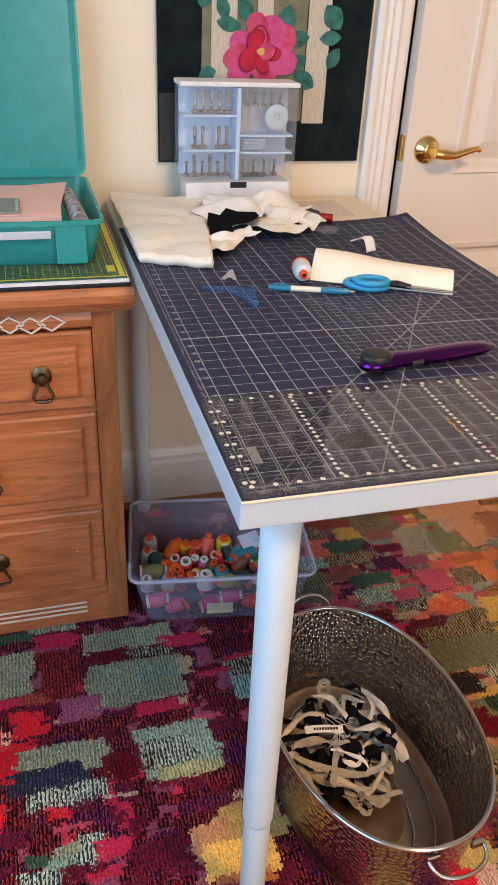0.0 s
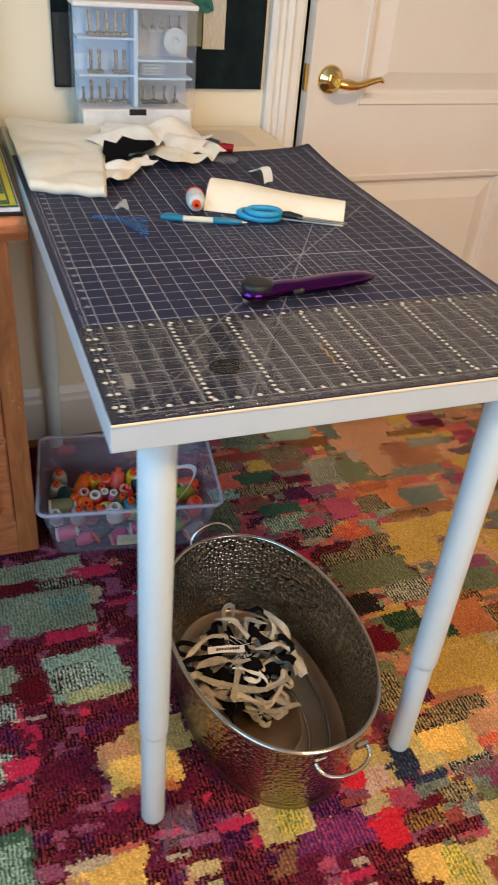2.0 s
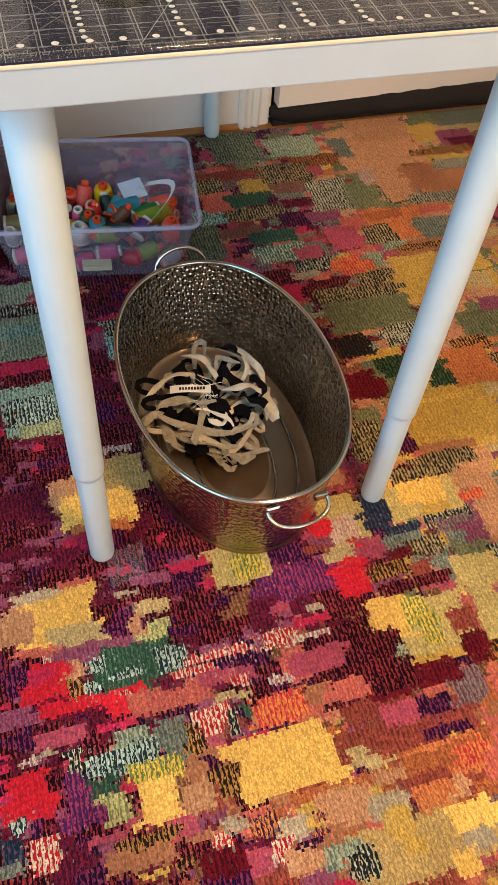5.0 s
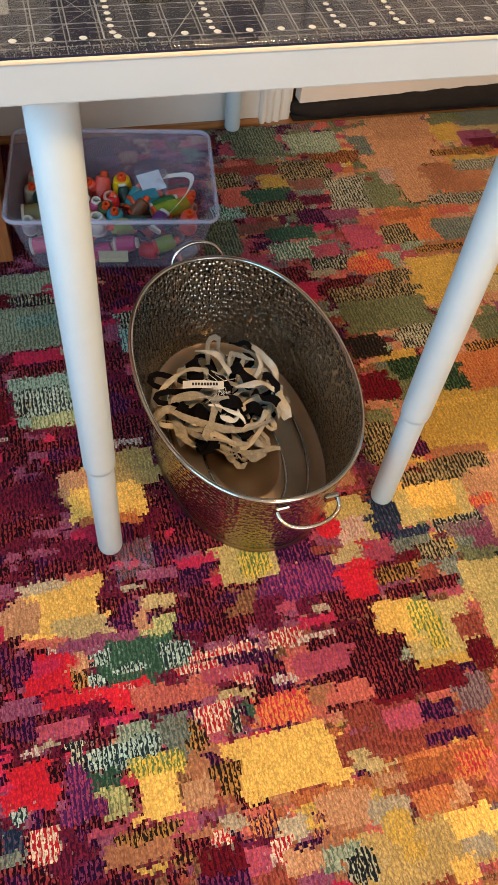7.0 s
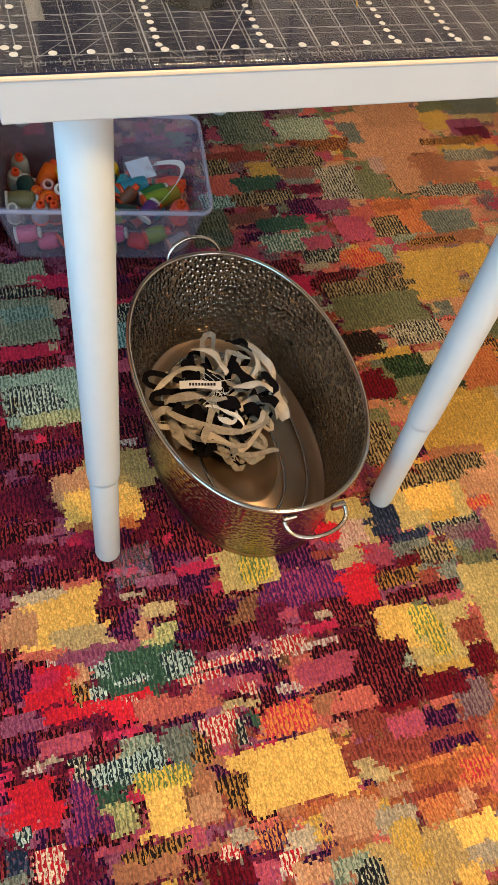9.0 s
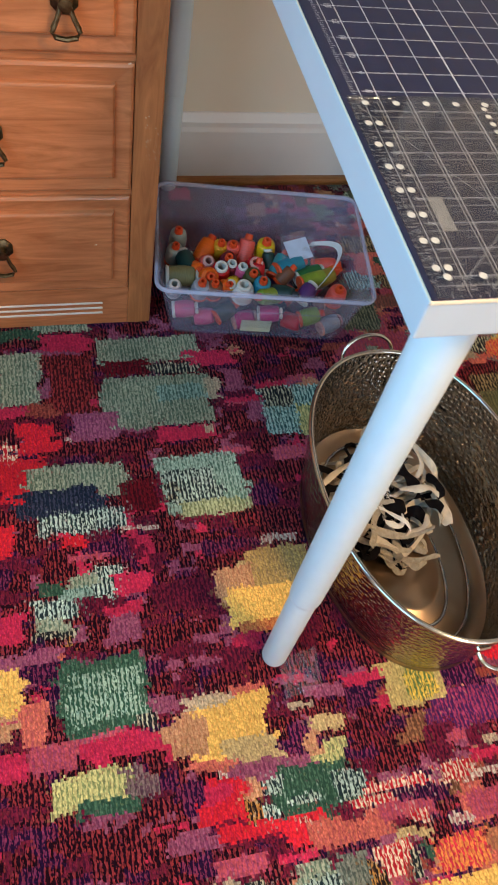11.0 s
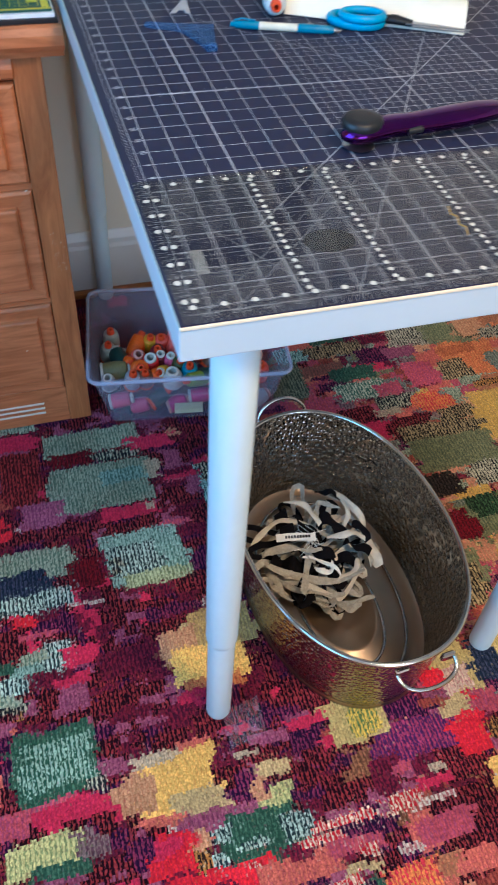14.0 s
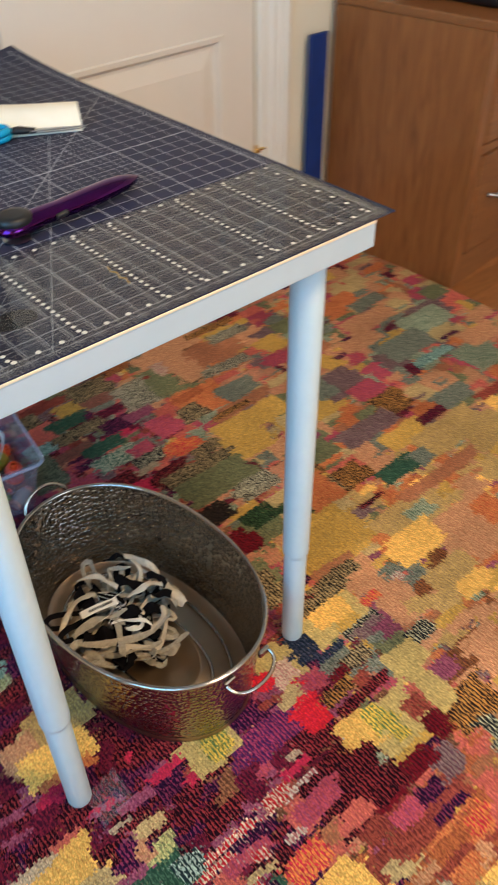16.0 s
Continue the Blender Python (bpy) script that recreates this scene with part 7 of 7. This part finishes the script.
FRONT_6 = [("coral", -0.106, -0.098, -0.018, -0.086), ("mauve", -0.027, -0.126, 0.113, -0.104), ("fawn", 0.076, -0.036, 0.112, -0.028), ("mauve", 0.098, -0.026, 0.16, -0.006), ("sand", 0.095, -0.078, 0.151, -0.056), ("peach", 0.082, -0.109, 0.1, -0.071), ("lime", 0.096, -0.117, 0.138, -0.089), ("green", 0.02, -0.195, 0.144, -0.117), ("zebra", 0.005, -0.147, 0.043, -0.125), ("zebra", 0.109, -0.17, 0.151, -0.132), ("zebra", -0.008, -0.194, 0.032, -0.158), ("amberdark", -0.027, -0.18, 0.001, -0.142), ("zebra", 0.046, -0.167, 0.082, -0.153), ("coral", -0.026, -0.144, 0.006, -0.122), ("red", -0.08, -0.169, -0.016, -0.109), ("red", -0.073, -0.195, 0.013, -0.173), ("red", 0.03, -0.217, 0.078, -0.179), ("coral", 0.052, -0.227, 0.182, -0.191), ("fleck", 0.051, -0.192, 0.071, -0.18), ("wine", 0.105, -0.198, 0.155, -0.176)]
FRONT_7 = [("crimson", 0.008, -0.235, 0.054, -0.223), ("fleck", 0.154, -0.17, 0.258, -0.156), ("fleck", 0.138, -0.185, 0.196, -0.175), ("rose", 0.167, -0.209, 0.243, -0.187), ("fleck", 0.203, -0.218, 0.231, -0.202), ("sand", 0.167, -0.239, 0.225, -0.225), ("fleck", 0.151, -0.276, 0.185, -0.24), ("dark", 0.182, -0.284, 0.204, -0.252), ("green", 0.205, -0.267, 0.225, -0.247), ("amberdark", 0.108, -0.308, 0.142, -0.25), ("smoke", 0.085, -0.283, 0.125, -0.239), ("sage", 0.025, -0.266, 0.079, -0.238), ("zebra", -0.01, -0.298, 0.088, -0.26), ("dark", -0.044, -0.29, -0.014, -0.244), ("smoke", 0.099, -0.309, 0.119, -0.279), ("yelgreen", 0.037, -0.317, 0.105, -0.291), ("yellow", 0.028, -0.369, 0.106, -0.315), ("green", -0.022, -0.328, 0.022, -0.296), ("lime", -0.003, -0.358, 0.031, -0.318), ("clay", 0.112, -0.334, 0.156, -0.296)]
FRONT_8 = [("peach", 0.097, -0.376, 0.147, -0.334), ("purple", 0.144, -0.324, 0.164, -0.302), ("amberdark", 0.151, -0.368, 0.183, -0.32), ("fawn", -0.087, -0.244, -0.059, -0.234), ("rose", -0.078, -0.239, -0.01, -0.215), ("red", -0.134, -0.321, -0.062, -0.263), ("violet", -0.058, -0.351, -0.018, -0.273), ("zebra", -0.131, -0.334, -0.107, -0.314), ("navy", -0.138, -0.364, -0.108, -0.338), ("fleck", -0.104, -0.385, -0.066, -0.347), ("smoke", -0.142, -0.38, -0.116, -0.366), ("clay", -0.018, -0.418, 0.088, -0.388), ("amberdark", 0.01, -0.395, 0.096, -0.379), ("clay", 0.104, -0.41, 0.162, -0.396), ("amberdark", 0.069, -0.431, 0.111, -0.421), ("fleck", 0.126, -0.421, 0.158, -0.407), ("oxblood", 0.105, -0.453, 0.159, -0.421), ("fawn", 0.152, -0.41, 0.172, -0.392), ("gold", 0.029, -0.431, 0.061, -0.423)]
LEFT_SIDE_1 = [("sage", -0.262, 0.738, -0.156, 0.766), ("crimson", -0.25, 0.686, -0.156, 0.732), ("green", -0.335, 0.718, -0.253, 0.746), ("sage", -0.344, 0.565, -0.254, 0.687), ("fawn", -0.267, 0.641, -0.247, 0.667), ("oxmaroon", -0.243, 0.539, -0.153, 0.679), ("sage", -0.144, 0.649, 0.054, 0.713), ("oxblood", -0.137, 0.619, -0.053, 0.657), ("dark", -0.052, 0.618, 0.036, 0.64), ("sage", -0.144, 0.5, 0.056, 0.614), ("mint", -0.047, 0.555, 0.049, 0.589), ("fawn", 0.047, 0.549, 0.077, 0.601), ("crimson", 0.021, 0.635, 0.123, 0.671), ("crimson", -0.058, 0.463, 0.046, 0.493), ("mauve", -0.208, 0.479, -0.12, 0.539), ("fawn", 0.029, 0.472, 0.043, 0.488), ("red", -0.295, 0.462, -0.239, 0.52), ("red", -0.34, 0.367, -0.262, 0.453), ("fleck", -0.343, 0.45, -0.307, 0.484), ("brick", -0.282, 0.536, -0.224, 0.568)]
LEFT_SIDE_2 = [("sage", -0.297, 0.376, -0.131, 0.43), ("navy", -0.305, 0.337, -0.169, 0.387), ("zebra", -0.279, 0.302, -0.131, 0.338), ("sage", -0.17, 0.361, -0.122, 0.405), ("oxblood", -0.129, 0.325, -0.075, 0.389), ("mint", -0.066, 0.316, 0.084, 0.43), ("zebra", -0.056, 0.33, 0.04, 0.402), ("limesage", -0.047, 0.305, 0.081, 0.333), ("dark", -0.063, 0.336, -0.035, 0.378), ("red", -0.241, 0.276, -0.201, 0.3), ("red", -0.357, 0.268, -0.323, 0.326), ("sage", -0.243, 0.202, -0.157, 0.228), ("mint", -0.261, 0.185, -0.169, 0.205), ("green", -0.28, 0.192, -0.242, 0.22), ("zebra", -0.289, 0.153, -0.223, 0.185), ("zebra", -0.197, 0.187, -0.149, 0.233), ("sage", -0.292, 0.134, -0.238, 0.156), ("dark", -0.301, 0.122, -0.233, 0.134), ("amberdark", -0.251, 0.107, -0.235, 0.125), ("crimson", -0.161, 0.181, -0.103, 0.217)]
LEFT_SIDE_3 = [("crimson", -0.181, 0.151, -0.129, 0.171), ("mauve", -0.192, 0.103, -0.136, 0.151), ("crimson", -0.363, 0.127, -0.301, 0.169), ("mauve", -0.372, 0.091, -0.256, 0.109), ("coral", -0.271, 0.09, -0.239, 0.1), ("yellow", -0.368, 0.024, -0.308, 0.092), ("peach", -0.372, -0.016, -0.322, 0.028), ("coral", -0.318, -0.023, -0.284, 0.035), ("green", -0.266, -0.023, -0.132, 0.085), ("mintgreen", -0.248, -0.004, -0.146, 0.066), ("dark", -0.156, -0.025, -0.124, -0.005), ("crimson", -0.239, -0.057, -0.101, -0.031), ("crimson", -0.121, -0.08, -0.099, -0.044), ("yellow", -0.062, -0.077, 0.038, 0.003), ("peach", -0.108, -0.079, -0.068, -0.027), ("fawn", -0.088, -0.015, -0.022, 0.005), ("coral", -0.01, 0.001, 0.032, 0.015), ("sand", -0.042, -0.09, 0.032, -0.064), ("mauve", -0.042, -0.114, 0.03, -0.098), ("coral", -0.085, -0.104, -0.037, -0.092)]
LEFT_SIDE_4 = [("rose", -0.306, -0.064, -0.248, -0.022), ("crimson", -0.364, -0.067, -0.308, -0.029), ("lime", -0.285, -0.121, -0.177, -0.069), ("dusk", -0.183, -0.115, -0.155, -0.073), ("green", -0.255, -0.13, -0.169, -0.108), ("crimson", -0.082, -0.144, -0.038, -0.116), ("peach", -0.022, -0.148, 0.006, -0.12), ("sand", 0.046, 0.152, 0.152, 0.214), ("peach", -0.001, 0.143, 0.055, 0.199), ("yellow", 0.011, 0.106, 0.103, 0.156), ("wine", -0.111, 0.141, -0.003, 0.195)]
FRONT_9 = [("olive", 0.224, -0.062, 0.328, 0.01), ("yelgreen", 0.263, -0.053, 0.309, 0.005), ("tan", 0.079, 0.158, 0.145, 0.236), ("peach", 0.008, 0.133, 0.082, 0.197), ("tan", 0.041, 0.153, 0.157, 0.229), ("peach", -0.005, 0.141, 0.061, 0.205), ("yellow", 0.014, 0.099, 0.126, 0.167), ("orange", 0.033, 0.086, 0.115, 0.106), ("yellow", 0.827, 0.004, 0.959, 0.08), ("tan", 0.823, -0.087, 0.953, -0.029), ("peach", 0.955, -0.089, 1.063, 0.009), ("yellow", 0.855, -0.13, 0.941, -0.084), ("orange", 1.057, -0.044, 1.139, 0.032)]
BESIDE_LEG_1 = [("orange", 0.794, 0.244, 0.894, 0.338), ("gold", 0.653, 0.118, 0.829, 0.216), ("greenblack", 0.744, 0.251, 0.798, 0.319), ("oxblood", 0.58, 0.26, 0.65, 0.322), ("blackyarn", 0.594, 0.364, 0.662, 0.422), ("sandblack", 0.539, 0.112, 0.601, 0.208), ("clay", 0.664, 0.101, 0.766, 0.123), ("sandblack", 0.625, 0.072, 0.759, 0.104), ("sandblack", 0.579, 0.055, 0.645, 0.089), ("peach", 0.695, 0.023, 0.761, 0.063), ("olive", 0.552, -0.015, 0.692, 0.055), ("yellow", 0.569, 0.009, 0.665, 0.057), ("gold", 0.607, -0.013, 0.671, 0.009), ("fire", 0.685, -0.008, 0.729, 0.02), ("navy", 0.506, -0.018, 0.544, 0.058), ("dusk", 0.612, -0.057, 0.696, -0.025)]
BESIDE_LEG_2 = [("mauve", 0.656, -0.078, 0.708, -0.042), ("peach", 0.707, -0.085, 0.745, -0.023), ("olive", 0.443, 0.015, 0.505, 0.063), ("pinkcream", 0.431, -0.026, 0.495, 0.016), ("sand", 0.413, -0.057, 0.473, -0.031), ("navy", 0.529, -0.033, 0.601, -0.017), ("smoke", 0.507, -0.061, 0.573, -0.033), ("sandblack", 0.551, -0.086, 0.613, -0.052), ("rose", 0.478, -0.062, 0.518, -0.032), ("oxblood", 0.515, -0.086, 0.561, -0.062), ("amberdark", 0.484, -0.108, 0.544, -0.082), ("red", 0.415, -0.126, 0.479, -0.072), ("red", 0.401, -0.01, 0.441, 0.022), ("maroon", 0.49, -0.144, 0.608, -0.12)]
WOVEN = FAR_RIGHT_1 + FAR_RIGHT_2 + FAR_RIGHT_3 + UNDER_TABLE_1 + UNDER_TABLE_2 + FRONT_1 + FRONT_2 + FRONT_3 + FRONT_4 + FRONT_5 + FRONT_6 + FRONT_7 + FRONT_8 + LEFT_SIDE_1 + LEFT_SIDE_2 + LEFT_SIDE_3 + LEFT_SIDE_4 + FRONT_9 + BESIDE_LEG_1 + BESIDE_LEG_2
for name, x0, y0, x1, y1 in WOVEN:
    lay(x0, y0, x1, y1, name, 1.7)
# the weave wanders: slow drift of the outlines, then single stitches straying over the joins
JJ, II = np.meshgrid(np.arange(NYR), np.arange(NXR), indexing="ij")


def drift(seed, step):
    """Smooth random offsets over the rug, in stitches, from a coarse grid of random values."""
    g = np.random.RandomState(seed).normal(0, 1, (NYR // step + 3, NXR // step + 3))
    y, x = JJ / step, II / step
    j0, i0 = y.astype(int), x.astype(int)
    fy_, fx_ = y - j0, x - i0
    fy_, fx_ = fy_ * fy_ * (3 - 2 * fy_), fx_ * fx_ * (3 - 2 * fx_)
    return (g[j0, i0] * (1 - fx_) + g[j0, i0 + 1] * fx_) * (1 - fy_) + (g[j0 + 1, i0] * (1 - fx_) + g[j0 + 1, i0 + 1] * fx_) * fy_


si = np.clip(np.round(II + 0.6 * drift(21, 10) + rr.normal(0, 0.3, II.shape)).astype(int), 0, NXR - 1)
sj = np.clip(np.round(JJ + 0.6 * drift(22, 10) + rr.normal(0, 0.45, II.shape)).astype(int), 0, NYR - 1)
colA, mixf = colA[sj, si], mixf[sj, si]
si2 = np.clip(np.round(si + rr.normal(0, 2.4, II.shape)).astype(int), 0, NXR - 1)
sj2 = np.clip(np.round(sj + rr.normal(0, 2.1, II.shape)).astype(int), 0, NYR - 1)
colB = 0.7 * colB[sj, si] + 0.3 * colB[sj2, si2]
wash = 1 + 0.10 * drift(23, 21)
colA, colB = colA * wash[..., None], colB * wash[..., None]


def rug_mesh():
    xs = GX + CELL * np.arange(NXR + 1)
    ys = GY + CELL * np.arange(NYR + 1)
    X, Y = np.meshgrid(xs, ys)
    Z = np.random.RandomState(3).uniform(-0.0007, 0.0007, X.shape)
    Z[0], Z[-1], Z[:, 0], Z[:, -1] = -0.0104, -0.0104, -0.0104, -0.0104
    me = bpy.data.meshes.new("woven_field")
    v = np.stack([X, Y, Z], -1).reshape(-1, 3)
    idx = np.arange((NXR + 1) * (NYR + 1)).reshape(NYR + 1, NXR + 1)
    q = np.stack([idx[:-1, :-1], idx[:-1, 1:], idx[1:, 1:], idx[1:, :-1]], -1).reshape(-1, 4)
    me.vertices.add(len(v))
    me.vertices.foreach_set("co", v.astype(np.float32).ravel())
    me.loops.add(q.size)
    me.loops.foreach_set("vertex_index", q.astype(np.int32).ravel())
    me.polygons.add(len(q))
    me.polygons.foreach_set("loop_start", (4 * np.arange(len(q))).astype(np.int32))
    me.update(calc_edges=True)
    for name, arr in (("yarn_a", colA), ("yarn_b", colB)):
        at = me.color_attributes.new(name, "FLOAT_COLOR", "CORNER")
        rgba = np.concatenate([arr.reshape(-1, 3), mixf.reshape(-1, 1)], 1)
        at.data.foreach_set("color", np.repeat(rgba, 4, 0).astype(np.float32).ravel())
    return me


def rug_material():
    m = bpy.data.materials.new("wool_pile")
    m.use_nodes = True
    nt = m.node_tree
    b = nt.nodes["Principled BSDF"]
    N, L = nt.nodes.new, nt.links.new
    tc = N("ShaderNodeTexCoord")
    mp = N("ShaderNodeMapping")
    mp.inputs["Scale"].default_value = (1.0, 0.62, 1.0)
    L(tc.outputs["Object"], mp.inputs[0])
    warp = N("ShaderNodeTexNoise")
    warp.inputs["Scale"].default_value = 90
    L(mp.outputs[0], warp.inputs[0])
    add = N("ShaderNodeMixRGB")
    add.blend_type = "LINEAR_LIGHT"
    add.inputs[0].default_value = 0.004
    L(mp.outputs[0], add.inputs[1])
    L(warp.outputs["Color"], add.inputs[2])
    vo = N("ShaderNodeTexVoronoi")
    vo.inputs["Scale"].default_value = 380
    vo.inputs["Randomness"].default_value = 0.75
    L(add.outputs[0], vo.inputs[0])
    sp = N("ShaderNodeSeparateColor")
    L(vo.outputs["Color"], sp.inputs[0])
    a = N("ShaderNodeVertexColor")
    a.layer_name = "yarn_a"
    c = N("ShaderNodeVertexColor")
    c.layer_name = "yarn_b"
    th = N("ShaderNodeMath")
    th.operation = "LESS_THAN"
    # the second yarn runs in wandering, broken columns about 9 mm apart
    sx = N("ShaderNodeSeparateXYZ")
    L(tc.outputs["Object"], sx.inputs[0])
    wn_ = N("ShaderNodeTexNoise")
    wn_.inputs["Scale"].default_value, wn_.inputs["Detail"].default_value = 95, 1.0
    L(tc.outputs["Object"], wn_.inputs[0])
    ph = N("ShaderNodeMath")
    ph.operation, ph.inputs[1].default_value = "MULTIPLY", 142.0
    L(sx.outputs[0], ph.inputs[0])
    wv = N("ShaderNodeMath")
    wv.operation, wv.inputs[1].default_value = "MULTIPLY_ADD", 0.9
    L(wn_.outputs[0], wv.inputs[0])
    L(ph.outputs[0], wv.inputs[2])
    fr = N("ShaderNodeMath")
    fr.operation = "FRACT"
    L(wv.outputs[0], fr.inputs[0])
    rj = N("ShaderNodeMath")
    rj.operation, rj.inputs[1].default_value = "MULTIPLY_ADD", 0.80
    L(sp.outputs[0], rj.inputs[0])
    L(fr.outputs[0], rj.inputs[2])
    ce = N("ShaderNodeMath")
    ce.operation, ce.inputs[1].default_value = "SUBTRACT", 0.40
    L(rj.outputs[0], ce.inputs[0])
    L(ce.outputs[0], th.inputs[0])
    L(a.outputs["Alpha"], th.inputs[1])
    mx = N("ShaderNodeMixRGB")
    L(th.outputs[0], mx.inputs[0])
    L(a.outputs["Color"], mx.inputs[1])
    L(c.outputs["Color"], mx.inputs[2])
    hs = N("ShaderNodeHueSaturation")
    mr = N("ShaderNodeMapRange")
    mr.inputs["To Min"].default_value, mr.inputs["To Max"].default_value = 0.80, 1.20
    L(sp.outputs[1], mr.inputs["Value"])
    L(mr.outputs[0], hs.inputs["Value"])
    L(mx.outputs[0], hs.inputs["Color"])
    # relief shading put into the colour: tuft crowns lighter, hollows between them darker
    tuft_shade = N("ShaderNodeMapRange")
    tuft_shade.inputs["From Min"].default_value, tuft_shade.inputs["From Max"].default_value = 0.15, 0.75
    tuft_shade.inputs["To Min"].default_value, tuft_shade.inputs["To Max"].default_value = 1.28, 0.80
    L(vo.outputs["Distance"], tuft_shade.inputs["Value"])
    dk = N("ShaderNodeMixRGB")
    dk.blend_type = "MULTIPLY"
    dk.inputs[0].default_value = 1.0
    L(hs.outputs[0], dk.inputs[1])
    L(tuft_shade.outputs[0], dk.inputs[2])
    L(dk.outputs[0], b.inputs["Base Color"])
    b.inputs["Roughness"].default_value = 0.95
    b.inputs["Specular IOR Level"].default_value = 0.05
    b.inputs["Sheen Weight"].default_value = 0.03
    bp = N("ShaderNodeBump")
    bp.inputs["Strength"].default_value, bp.inputs["Distance"].default_value = 0.45, 0.004
    bp.invert = True
    L(vo.outputs["Distance"], bp.inputs["Height"])
    L(bp.outputs[0], b.inputs["Normal"])
    return m


pile = new("woven_field", rug_mesh())
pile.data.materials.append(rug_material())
pile.parent = rug
pile.matrix_parent_inverse = rug.matrix_basis.inverted()

# ---- floor planks ----
PW = 0.083
plank_meshes = {}


def plank_mesh(length):
    if length not in plank_meshes:
        bmp = cube(0, length - 0.0015, 0, PW - 0.0012, -0.0115, -0.0105, 0.0)
        mep = bpy.data.meshes.new("plank")
        bmp.to_mesh(mep)
        bmp.free()
        mep.materials.append(FLOORW)
        plank_meshes[length] = mep
    return plank_meshes[length]


rng = random.Random(9)
for j in range(int((YF + 2.9) / PW) + 2):
    x = XL
    while x < XR - 0.01:
        length = rng.choice((0.9, 1.2, 1.5)) if x > XL else rng.choice((0.3, 0.5, 0.7, 0.9, 1.1))
        length = round(min(length, XR - x), 2)
        ob = new("plank", plank_mesh(length))
        ob.location = (x, YF + 0.12 - (j + 1) * PW, 0)
        ob.parent = floor
        x += length
